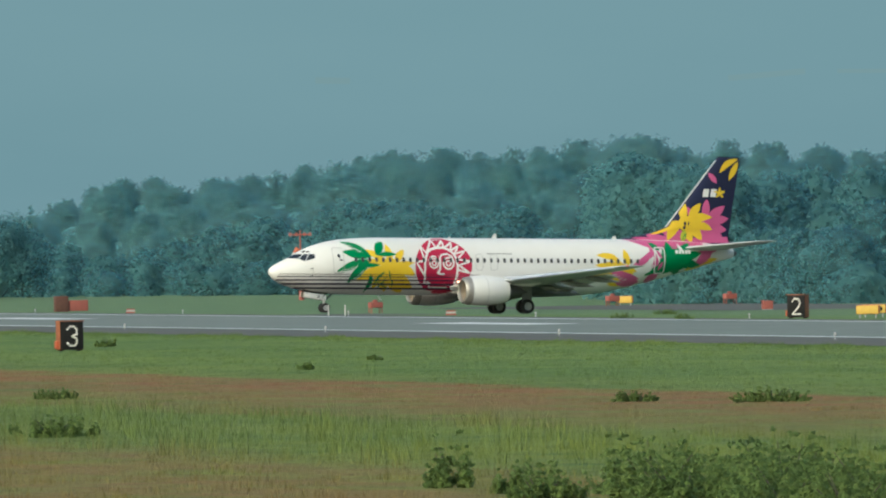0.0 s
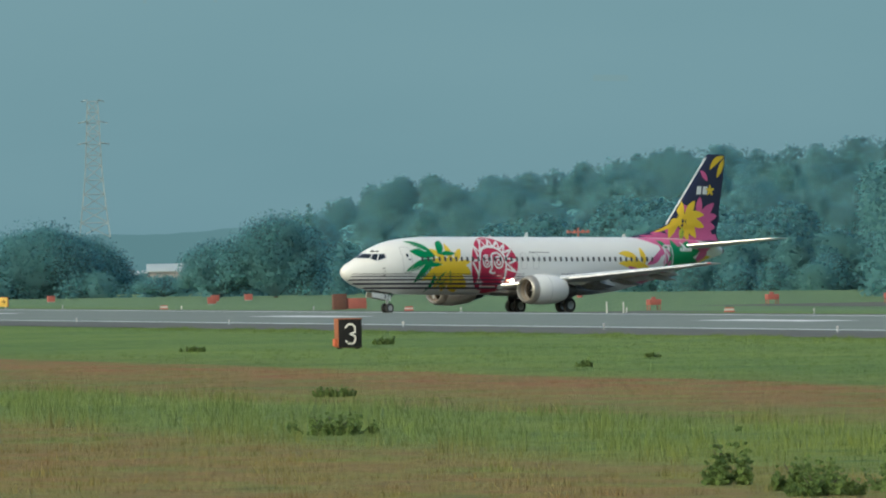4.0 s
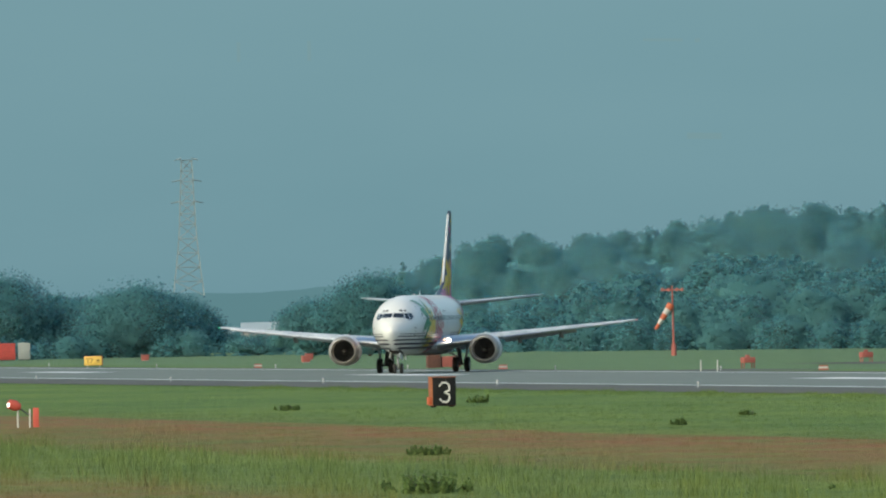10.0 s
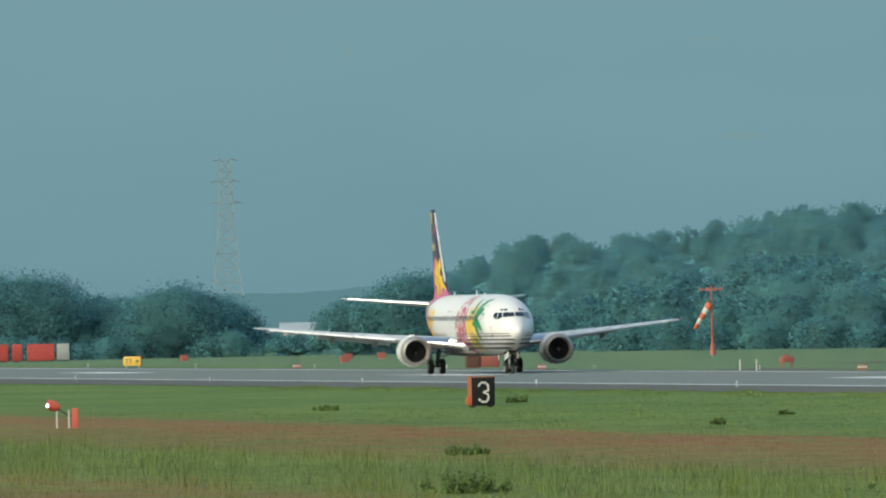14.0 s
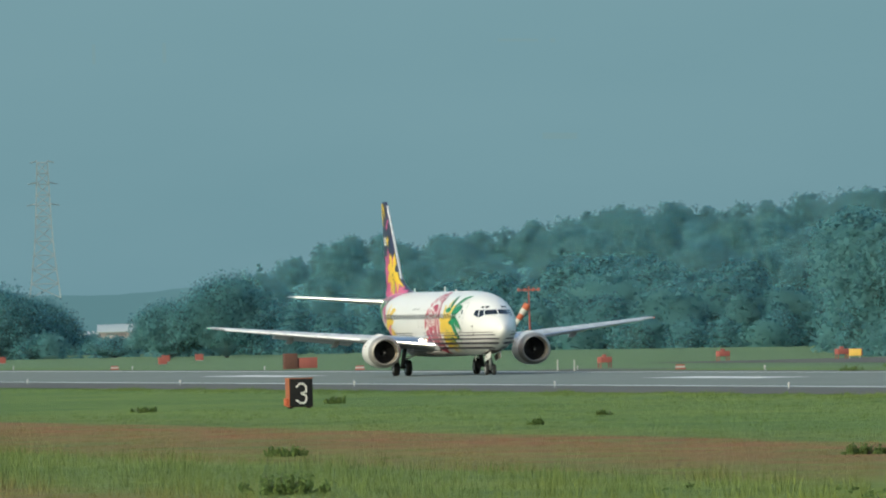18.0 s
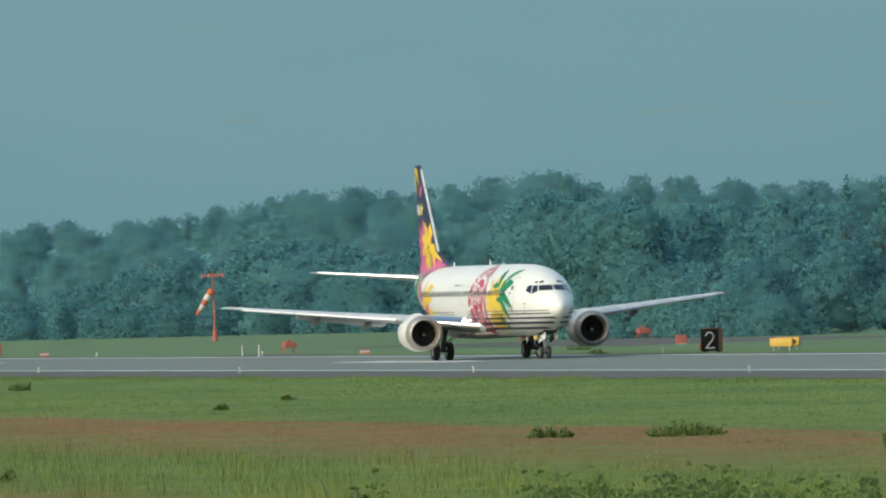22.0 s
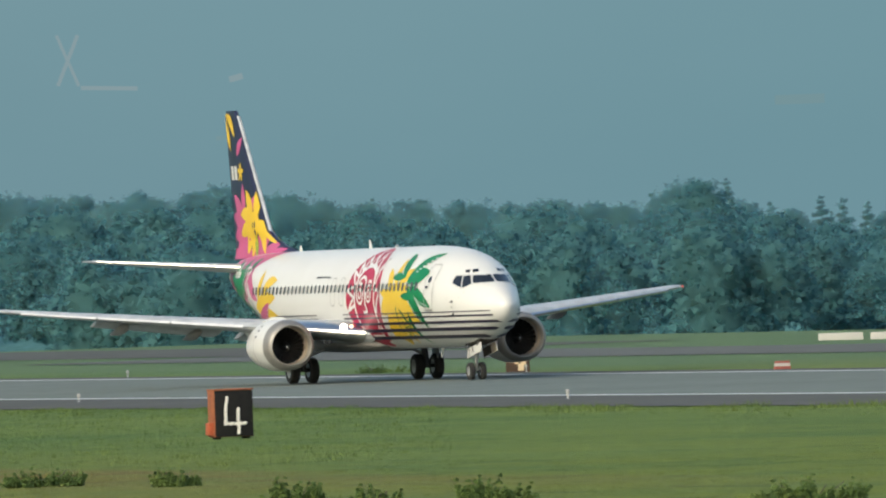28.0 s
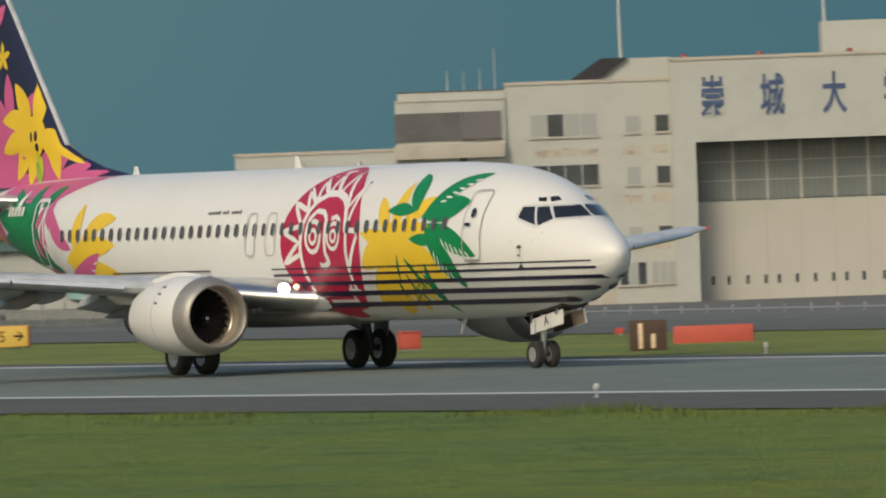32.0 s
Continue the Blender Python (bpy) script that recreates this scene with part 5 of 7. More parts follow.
decal("green_side", [quad_rows((28.62, 2.72), (31.0, 3.2), (31.0, 4.72), (29.3, 4.78), 12, 10)], GREEN, AIRLINER, 0.012)
for rows, mat, name, lift in ((REAR_Y, YELLOW, "yellow_petal", 0.014), (REAR_P, PINK, "pink_petal", 0.018), (REAR_G, GREEN, "green_leaf", 0.022)):
    for q in sprays(rows):
        decal(name, [q], mat, AIRLINER, lift)
for q in (petal((28.5, 4.1), (27.8, 3.1), 0.36, 0.06), petal((30.9, 4.35), (30.5, 4.95), 0.24), petal((28.0, 2.9), (28.5, 3.5), 0.2)):
    decal("white_leaf", [q], WHITE_PAINT, AIRLINER, 0.026)
for q in (petal((28.75, 4.5), (29.15, 3.9), 0.22), petal((29.2, 3.7), (28.85, 3.1), 0.24)):
    decal("pink_petal", [q], PINK, AIRLINER, 0.030)
for k in range(5):      # registration drawn as plain bars
    decal("lettering_bar", [quad_rows((30.25 + 0.26 * k, 4.28), (30.45 + 0.26 * k, 4.28), (30.45 + 0.26 * k, 4.52), (30.25 + 0.26 * k, 4.52), 1, 1)], WHITE_PAINT, AIRLINER, 0.032)
for q in leaf_cuts(REAR_P[0], 1, 5):
    decal("leaf_cut", [q], WHITE_PAINT, AIRLINER, 0.024)

FIN = np.array([(5.0, 25.6, 9.5), (5.32, 26.6, 8.3), (5.52, 27.9, 6.95), (5.82, 29.1, 5.75), (6.15, 30.0, 4.95), (7.4, 31.0, 4.12), (9.2, 32.45, 2.98), (10.9, 33.82, 1.88), (11.13, 34.05, 1.5)])


def fin_skin(a, z, side, lift):
    z = min(11.05, max(5.06, z))
    le, ch = (float(np.interp(z, FIN[:, 0], FIN[:, k])) for k in (1, 2))
    c = min(0.985, max(0.035, (a - le) / ch))
    th = 0.10 if z > 6.15 else 0.06 + 0.04 * max(0.0, (z - 5.82) / 0.33)
    y = 0.5 * th * ch * (2.969 * math.sqrt(c) - 1.26 * c - 3.516 * c * c + 2.843 * c ** 3 - 1.015 * c ** 4)
    return Vector((MAIN - le - c * ch, side * (y + lift), z))


def fin_decal(name, shapes, mat, lift, label="", sides=(1, -1)):
    for side in sides:
        for rows in shapes:
            bm = bmesh.new()
            grid(bm, [[fin_skin(a, z, side, lift) for a, z in r] for r in rows], flip=side > 0)
            part(name, bm, mat, AIRLINER, label)


FIN_P = [(33.0, 6.74, 34.55, 7.68, 0.66, -0.06), (32.9, 6.7, 33.12, 8.14, 0.62, -0.03), (32.6, 6.35, 34.85, 6.80, 0.74, 0.05), (32.8, 6.1, 34.70, 5.98, 0.74, 0.04), (33.0, 5.9, 34.5, 5.25, 0.80, 0.0), (32.3, 6.5, 31.6, 7.6, 0.5, 0.0),
         (30.9, 5.25, 29.55, 6.12, 0.50, 0.05), (30.6, 5.2, 28.3, 5.66, 0.44, 0.03), (31.2, 5.3, 30.3, 6.30, 0.54, 0.05), (31.1, 5.3, 30.9, 6.0, 0.70, 0.0), (33.4, 5.9, 33.4, 5.3, 1.41, 0.0), (30.4, 5.2, 27.3, 5.40, 0.26, 0.0), (33.88, 9.25, 33.25, 10.0, 0.40, -0.02)]
FIN_Y = [(31.7, 6.5, 32.62, 7.86, 0.62, 0.06), (31.4, 6.5, 31.42, 7.86, 0.64, 0.12), (31.6, 6.55, 33.52, 6.86, 0.58, 0.16), (31.8, 6.4, 33.55, 6.0, 0.58, 0.08), (31.68, 6.3, 32.75, 5.25, 0.66, 0.1), (31.5, 6.3, 31.95, 5.08, 0.62, 0.0),
         (31.1, 6.34, 30.05, 5.22, 0.60, -0.14), (31.2, 6.4, 28.8, 5.64, 0.42, -0.05), (31.2, 6.5, 30.1, 6.22, 0.5, 0.0), (35.57, 10.99, 34.10, 10.02, 0.45, -0.19), (35.55, 10.8, 34.83, 9.48, 0.45, 0.0)]
fin_decal("pink_root", [quad_rows((27.6, 5.06), (34.95, 5.06), (34.8, 5.5), (29.6, 5.36), 14, 3)], PINK, 0.006)
fin_decal("pink_heart", [disc(33.1, 6.15, 0.95, 0.85, 24, 3)], PINK, 0.007)
fin_decal("pink_petal", sprays(FIN_P), PINK, 0.009)
fin_decal("yellow_petal", sprays(FIN_Y), YELLOW, 0.016)
fin_decal("yellow_heart", [disc(31.52, 6.42, 0.62, 0.55, 20, 2)], YELLOW, 0.020)
fin_decal("flower_eye", [disc(31.42, 6.42, 0.10, 0.15, 10, 1), disc(31.68, 6.4, 0.06, 0.14, 10, 1), disc(31.36, 6.12, 0.10, 0.12, 10, 1)], NAVY, 0.026)
fin_decal("lime_fruit", [petal((31.40, 6.0), (31.25, 5.08), 0.46)], material("lime_paint", (0.45, 0.50, 0.03), 0.4), 0.024)
fin_decal("fruit_scale", [stroke([(31.14 + 0.13 * k, 5.22), (31.44 + 0.06 * k, 5.72)], 0.03, 3) for k in range(3)], GREEN, 0.028)
# the airline's mark: plain white blocks and a yellow star
for side, m0, s0 in ((1, 32.78, 34.12), (-1, 33.84, 33.36)):      # the mark reads forwards on one side, backwards on the other
    fin_decal("mark_bar", [quad_rows((m0 + 0.58 * k, 8.30), (m0 + 0.44 + 0.58 * k, 8.30), (m0 + 0.54 + 0.58 * k, 8.86), (m0 + 0.10 + 0.58 * k, 8.86), 2, 2) for k in range(2)], WHITE_PAINT, 0.012, sides=(side,))
    fin_decal("mark_star", [petal((s0, 8.58), (s0 + 0.46 * math.cos(radians(90 + 72 * k)), 8.58 + 0.42 * math.sin(radians(90 + 72 * k))), 0.19) for k in range(5)], YELLOW, 0.012, sides=(side,))
# aerials and beacons on the roof
for a, h, lean in ((16.75, 0.36, 0.2), (25.9, 0.26, 0.12)):
    part("blade_aerial", loft([foil(MAIN - a - lean * t, 0.42 - 0.22 * t, 0, 0, 0.14, n=5, sym=True) and [Vector((p.x, p.z, 5.24 + h * t)) for p in foil(MAIN - a - lean * t, 0.42 - 0.22 * t, 0, 0, 0.14, n=5, sym=True)] for t in (0, 1)]), WHITE_PAINT, AIRLINER, "white blade aerial")
part("roof_beacon", lathe([(0.0, 0.1), (0.06, 0.09), (0.12, 0.05), (0.14, 0.0)], n=12), HUB, AIRLINER).matrix_basis = Matrix.Translation((MAIN - 13.6, 0, 5.26)) @ Matrix.Rotation(radians(-90), 4, "Y")
part("drain_mast", rod((MAIN - 8.2, 0, 1.3), (MAIN - 8.45, 0, 0.9), 0.06, 0.03), WHITE_PAINT, AIRLINER)



# ---------------------------------------------------------------- airfield things
ORANGE = material("orange_paint", (0.46, 0.11, 0.045), 0.6, color2=(0.38, 0.095, 0.045), scale=2.0, fine=9.0)
ORANGE_RED = material("orange_red_paint", (0.50, 0.085, 0.055), 0.6, color2=(0.42, 0.075, 0.05), scale=2.0)
# red for distant things, dulled towards the haze in its colour
RED_DULL = material("haze_dulled_red", (0.34, 0.095, 0.075), 0.65, color2=(0.28, 0.085, 0.07), scale=2.0)
RUSTY = material("weathered_orange_panel", (0.36, 0.12, 0.045), 0.7, color2=(0.24, 0.08, 0.04), scale=4.0, fine=12.0)
BLACK = material("black_panel", (0.016, 0.016, 0.018), 0.8, color2=(0.024, 0.023, 0.023), scale=4.0, spec=0.1)
SIGN_YELLOW = material("yellow_sign", (0.58, 0.39, 0.06), 0.55, color2=(0.52, 0.34, 0.06), scale=3.0)
SIGN_WHITE = material("white_figure", (0.80, 0.78, 0.74), 0.5)
WHITE_POST = material("white_post", (0.48, 0.475, 0.45), 0.6)
GALV = material("galvanised_steel", (0.45, 0.46, 0.46), 0.5, 0.6)


def facing(place, turn=0.0):
    """A frame at place with x to the right and y away from the camera, turned by some degrees."""
    a = math.degrees(math.atan2(place.x, place.y))
    return Matrix.Translation(place) @ Matrix.Rotation(radians(-a + turn), 4, "Z")


UPRIGHT = Matrix.Rotation(radians(90), 4, "X")


def distance_sign(u, v, text, turn=17.0):
    s = tagged(empty("distance_sign"), f"black runway distance sign with white figure {text} and orange sides", "sign", group="runway distance signs")
    s.matrix_basis = facing(run(u, v), turn)
    part("cabinet", block((-0.55, 0.0, 0.06), (0.55, 0.62, 1.33), 0.02), RUSTY, s, "weathered orange sign cabinet")
    part("face", block((-0.54, -0.03, 0.07), (0.54, -0.002, 1.32), 0.01), BLACK, s, "black sign face")
    for x in (-0.42, 0.42):
        part("foot", block((x - 0.06, 0.1, -0.05), (x + 0.06, 0.5, 0.06)), BLACK, s)
    part("lid", block((-0.57, -0.05, 1.33), (0.57, 0.64, 1.37), 0.01), RUSTY, s)
    part("junction_box", block((-0.70, 0.12, 0.12), (-0.55, 0.42, 0.46), 0.02), ORANGE, s)
    # figure made of rows of small round reflectors
    strokes = {"3": [[(-0.2, 0.36), (-0.08, 0.24), (0.12, 0.24), (0.24, 0.38), (0.22, 0.56), (0.02, 0.66), (0.22, 0.76), (0.24, 0.96), (0.1, 1.1), (-0.1, 1.1), (-0.22, 0.98)]],
               "4": [[(-0.2, 1.14), (-0.26, 0.42), (0.32, 0.42)], [(0.12, 0.82), (0.12, 0.16)]],
               "2": [[(-0.22, 0.96), (-0.08, 1.12), (0.14, 1.1), (0.24, 0.92), (0.16, 0.7), (-0.22, 0.24), (0.26, 0.24)]]}[text]
    for line in strokes:
        bm = bmesh.new()
        for (ax, az), (bx, bz) in zip(line, line[1:]):
            n = max(1, round(math.hypot(bx - ax, bz - az) / 0.072))
            for i in range(n + 1):
                x, z = ax + (bx - ax) * i / n, az + (bz - az) * i / n
                w = 0.010 * math.sin(37 * (x + 2 * z))      # set by eye, a little off the line
                rod((x + w, -0.03, z - w), (x + w, -0.05, z - w), 0.050, 0.040, 8, bm)
        part("figure", bm, SIGN_WHITE, s, f"white figure {text} of round reflectors", smooth_it=False)
    return s


distance_sign(46.4, -31.9, "3")
distance_sign(302.0, -32.5, "4")
distance_sign(-115.0, 39.0, "2", -20.0)


def sign_back(u, v, w=1.1):
    s = tagged(empty("sign_cabinet"), "back of a dark runway sign cabinet beside an orange box", "sign")
    s.matrix_basis = facing(run(u, v), 18)
    part("cabinet", block((-w / 2, 0, 0.05), (w / 2, 0.5, 1.3), 0.02), material("brown_panel", (0.10, 0.045, 0.035), 0.7, color2=(0.14, 0.06, 0.04), scale=3.0), s)
    part("rear_box", block((w / 2 + 0.12, 0.1, 0.1), (w / 2 + 1.7, 0.6, 0.95), 0.02), RED_DULL, s, "orange-red equipment box")
    for x in (-0.3, 0.3):
        part("leg", rod((x, 0.2, -0.1), (x, 0.2, 0.1), 0.05), GALV, s)


sign_back(-451.0, 57.0)


def taxi_sign(u, v, text, w=1.5, h=0.78, turn=-14.0, z0=0.22):
    s = tagged(empty("taxiway_sign"), f"yellow taxiway sign lettered {text} with an arrow" if text else "plain yellow taxiway sign seen from afar", "sign", group="taxiway signs")
    s.matrix_basis = facing(run(u, v), turn)
    part("cabinet", block((-w / 2, 0, z0), (w / 2, 0.28, z0 + h), 0.02), ORANGE, s, "orange sign cabinet")
    part("face", block((-w / 2 + 0.02, -0.025, z0 + 0.02), (w / 2 - 0.02, -0.002, z0 + h - 0.02), 0.006), SIGN_YELLOW, s, "yellow sign face")
    for x in (-w * 0.35, w * 0.35):
        part("leg", rod((x, 0.14, -0.1), (x, 0.14, z0 + 0.02), 0.045), GALV, s)
    if text:
        writing("lettering", text, h * 0.72, BLACK, s, Matrix.Translation((-w * 0.40, -0.032, z0 + h * 0.25)) @ UPRIGHT, "black lettering")
        bm = bmesh.new()
        x0, zc = w * 0.16, z0 + h * 0.5
        box(bm, (x0, -0.038, zc - 0.035), (x0 + 0.30, -0.03, zc + 0.035))
        for q in (1, -1):
            f = [bm.verts.new(p) for p in ((x0 + 0.34, -0.036, zc), (x0 + 0.20, -0.036, zc + q * 0.15), (x0 + 0.12, -0.036, zc + q * 0.15), (x0 + 0.25, -0.036, zc))]
            bm.faces.new(f)
        part("arrow", bm, BLACK, s, "black arrow", smooth_it=False)


taxi_sign(-481.8, 34.1, "T7")
taxi_sign(-115.0, 43.5, "T6", 1.45, 0.5)
taxi_sign(-409.8, 94.1, "", 1.2, 0.55)
taxi_sign(258.6, 58.0, "T5", 1.45, 0.70, -14.0, 0.06)
taxi_sign(-106.0, 41.0, "", 1.3, 0.5)


def edge_light(u, v):
    s = tagged(empty("runway_edge_light"), "white frosted runway edge light on a short dark post", "light", group="runway edge lights")
    s.matrix_basis = facing(run(u, v))
    part("post", lathe([(0.0, 0.08), (0.03, 0.08), (0.05, 0.035), (0.2, 0.03), (0.21, 0.05)], n=10), GALV, s).rotation_euler = (0, radians(-90), 0)
    part("globe", lathe([(0.21, 0.05), (0.24, 0.062), (0.30, 0.058), (0.33, 0.04), (0.34, 0.0)], n=12), WHITE_POST, s, "white glass globe").rotation_euler = (0, radians(-90), 0)
    return s


first = edge_light(-8 * 57.957, 0.0)
for k in range(-7, 13):
    copy_thing(first, facing(run(k * 57.957 - (0.8 if k > 3 else 0.0), 0.4)))
for k in range(-12, 10):
    copy_thing(first, facing(run(-203.0 + 57.957 * k + 29, 36.5)))


def flat_marker(u, v):
    s = tagged(empty("marker_board"), "low red and white marker board beside the runway", "marker", group="marker boards")
    s.matrix_basis = facing(run(u, v), 10)
    for k, (z0, z1) in enumerate(((0.05, 0.16), (0.165, 0.28), (0.285, 0.37))):
        part("board", block((-0.32 + 0.02 * k, -0.03, z0), (0.32 - 0.02 * k, 0.2, z1), 0.01), RED_DULL if k != 1 else WHITE_POST, s, "red band" if k != 1 else "white band")
    return s


m0 = flat_marker(-315.0, 37.5)
for u, v in ((-205.0, 37.7), (153.0, 34.8), (250.0, 38.9), (-420.0, 37.5)):
    copy_thing(m0, facing(run(u, v), 10))


def light_unit(u, v):
    """An orange lamp housing on legs."""
    s = tagged(empty("approach_lamp_unit"), "orange lamp housing on short legs in the grass", "lamp", group="orange lamp units")
    s.matrix_basis = facing(run(u, v), 25)
    part("housing", block((-0.48, -0.3, 0.40), (0.48, 0.35, 0.82), 0.06), RED_DULL, s, "orange housing")
    part("hood", block((-0.18, -0.15, 0.82), (0.10, 0.15, 1.0), 0.05), RED_DULL, s)
    for x in (-0.42, 0.42):
        for y in (-0.2, 0.25):
            part("leg", rod((x, y, -0.1), (x, y, 0.45), 0.04), RED_DULL, s)
    return s


l0 = light_unit(-359.9, 64.2)
for u, v in ((-417.5, 85.3), (-404.2, 91.9), (-412.0, 103.0)):
    copy_thing(l0, facing(run(u, v), 25))


def red_box(u, v, w=0.66, h=0.55, mat=None):
    mat = mat or RED_DULL
    s = tagged(empty("equipment_box"), "small orange-red equipment box standing in the grass", "box", group="orange equipment boxes")
    s.matrix_basis = facing(run(u, v), 15)
    part("body", block((-w / 2, 0, 0.05), (w / 2, 0.5, h), 0.03), mat, s)
    part("cap", block((-w / 2 - 0.02, -0.02, h), (w / 2 + 0.02, 0.52, h + 0.05), 0.01), mat, s)
    part("plinth", block((-w / 2 + 0.05, 0.04, -0.1), (w / 2 - 0.05, 0.46, 0.05)), GALV, s)
    return s


r0 = red_box(-218.0, 61.2)
for u, v in ((-103.0, 54.5), (-512.0, 57.0), (-569.0, 67.0), (-584.0, 72.6), (-630.0, 62.0)):
    copy_thing(r0, facing(run(u, v), 15))

red_box(307.5, 47.1, 0.60, 0.52, ORANGE_RED)
red_box(177.0, 89.5, 0.34, 0.26, ORANGE_RED)
red_box(291.0, 63.0, 0.20, 0.18, ORANGE_RED)

# lit approach lamp with its red cabinet on the near grass
s = tagged(empty("approach_lamp"), "lit orange lamp head on posts with a red cabinet beside it", "lamp")
s.matrix_basis = facing(run(112.0, -61.0))
for x in (0.02, 0.5):
    part("post", rod((x, 0, -0.05), (x, 0, 0.72), 0.04), WHITE_POST, s, "white post")
bm = lathe([(-0.25, 0.05), (-0.2, 0.2), (0.1, 0.22), (0.3, 0.12), (0.34, 0.0)], n=14)
bmesh.ops.transform(bm, verts=bm.verts, matrix=Matrix.Translation((-0.16, 0, 0.9)) @ Matrix.Rotation(radians(18), 4, "Y"))
part("lamp_head", bm, ORANGE_RED, s, "orange-red lamp head")
bm = lathe([(-0.26, 0.0), (-0.255, 0.06), (-0.22, 0.09)], n=12)
bmesh.ops.transform(bm, verts=bm.verts, matrix=Matrix.Translation((-0.18, -0.06, 0.9)) @ Matrix.Rotation(radians(40), 4, "Z"))
part("lens", bm, material("lit_lens", (1, 0.95, 0.9), 0.3, emit=(1.0, 0.93, 0.82), power=1.2), s, "glowing white lens")
part("cable_arm", rod((0.1, 0, 0.75), (0.55, 0, 0.45), 0.03), DARK_METAL, s)
part("cabinet", block((0.62, -0.1, -0.05), (0.86, 0.25, 0.78), 0.03), ORANGE_RED, s, "red cabinet")

# white marker posts
for k, u in enumerate((-231.0, -225.5)):
    s = tagged(part("marker_post", rod((0, 0, -0.1), (0, 0, 0.74), 0.05, 0.045), WHITE_POST), "short white marker post at the runway edge", "post", group="white marker posts")
    s.matrix_basis = facing(run(u, 35.0))

# windsock
s = tagged(empty("windsock"), "orange and white windsock hanging on a red mast with a crossbar", "windsock")
s.matrix_basis = facing(run(-509.0, 88.0))
part("mast", rod((0, 0, -0.2), (-0.05, 0, 5.9), 0.11, 0.06), RED_DULL, s, "red mast")
part("mast_foot", rod((0, 0, -0.2), (0, 0, 1.0), 0.26, 0.18), RED_DULL, s)
part("crossbar", rod((-0.95, 0, 5.55), (0.85, 0, 5.55), 0.07), RED_DULL, s)
for x in (-0.9, -0.35, 0.35, 0.8):
    part("flood_lamp", rod((x, 0, 5.45), (x, 0, 5.72), 0.14, 0.10), RED_DULL, s)
for k in range(5):
    c0, c1 = Vector((-0.15 - 0.27 * k, -0.1, 4.35 - 0.42 * k)), Vector((-0.15 - 0.27 * (k + 1), -0.1, 4.35 - 0.42 * (k + 1)))
    part("sock_band", rod(c0, c1, 0.34 - 0.04 * k, 0.34 - 0.04 * (k + 1), 14), ORANGE if k % 2 == 0 else WHITE_POST, s, "orange cloth band" if k % 2 == 0 else "white cloth band")

# freight containers by the trees
CONT_RED = material("container_red", (0.42, 0.055, 0.045), 0.6, color2=(0.34, 0.05, 0.04), scale=1.5, fine=5.0)
CONT_GREY = material("container_grey", (0.34, 0.36, 0.34), 0.6, color2=(0.28, 0.30, 0.28), scale=1.5)
for a0, a1, mat, d in ((-3.68, -3.545, CONT_RED, 1395), (-3.515, -3.40, CONT_RED, 1400), (-3.385, -3.345, CONT_RED, 1405), (-3.325, -3.215, CONT_RED, 1402), (-3.205, -3.155, CONT_GREY, 1408)):
    w = d * radians(a1 - a0)
    s = tagged(empty("container"), "red steel freight container under the trees" if mat == CONT_RED else "grey steel freight container under the trees", "container", group="freight containers")
    s.matrix_basis = facing(polar((a0 + a1) / 2, d))
    part("body", block((-w / 2, 0, 0.1), (w / 2, 2.2, 1.72), 0.03), mat, s)
    n = max(3, int(w / 0.35))
    for k in range(n):
        x = -w / 2 + w * (k + 0.5) / n
        part("rib", block((x - 0.06, -0.05, 0.2), (x + 0.06, -0.002, 1.62)), mat, s)
    part("skid", block((-w / 2 + 0.1, 0.1, -0.1), (w / 2 - 0.1, 2.1, 0.1)), DARK_METAL, s)

# white shelter and aerial array beyond the taxiway
CREAM = material("cream_wall", (0.45, 0.44, 0.40), 0.75, color2=(0.42, 0.41, 0.37), scale=0.3)
CREAM2 = material("white_concrete", (0.415, 0.428, 0.400), 0.8, color2=(0.355, 0.365, 0.342), scale=0.5, mix=(0.45, 0.85))
PANE = material("building_glass", (0.035, 0.045, 0.055), 0.12, color2=(0.06, 0.075, 0.085), scale=0.8, spec=0.7)
BLIND = material("window_blind", (0.30, 0.32, 0.31), 0.6)
s = tagged(empty("equipment_shelter"), "long low cream-white equipment shelter beyond the taxiway", "building")
s.matrix_basis = facing(polar(2.618, 1030))
part("wall", block((-4.05, 0, -0.3), (4.05, 4, 2.82), 0.02), CREAM, s)
part("roof", block((-4.15, -0.1, 2.82), (4.15, 4.1, 2.92), 0.02), CREAM2, s)
for x in (-2.7, -1.35, 0, 1.35, 2.7):
    part("panel_joint", block((x - 0.02, -0.02, 0.0), (x + 0.02, -0.002, 2.8)), BLIND, s)
part("door", block((2.95, -0.03, 0.0), (3.8, -0.002, 2.0)), BLIND, s)
s = tagged(empty("aerial_array"), "four grey poles carrying two rows of upright white aerials", "antenna")
s.matrix_basis = facing(polar(2.955, 1030))
POLES = (-1.92, -0.64, 0.62, 1.88)
for k, x in enumerate(POLES):
    part("pole", rod((x, 0, -0.3), (x, 0, 5.55), 0.105, 0.075, 10), GALV, s, "round grey pole")
    part("cross_tie", rod((x, -0.5, 4.45), (x, 1.3, 5.85), 0.035, None, 6), GALV, s)
    left = POLES[k - 1] if k else -3.1
    part("diagonal_brace", rod((x, 0, 3.1), (left + 0.05, -0.4, 4.42), 0.03, None, 6), GALV, s)
part("diagonal_brace", rod((1.88, 0, 3.1), (3.0, -0.4, 4.42), 0.03, None, 6), GALV, s)
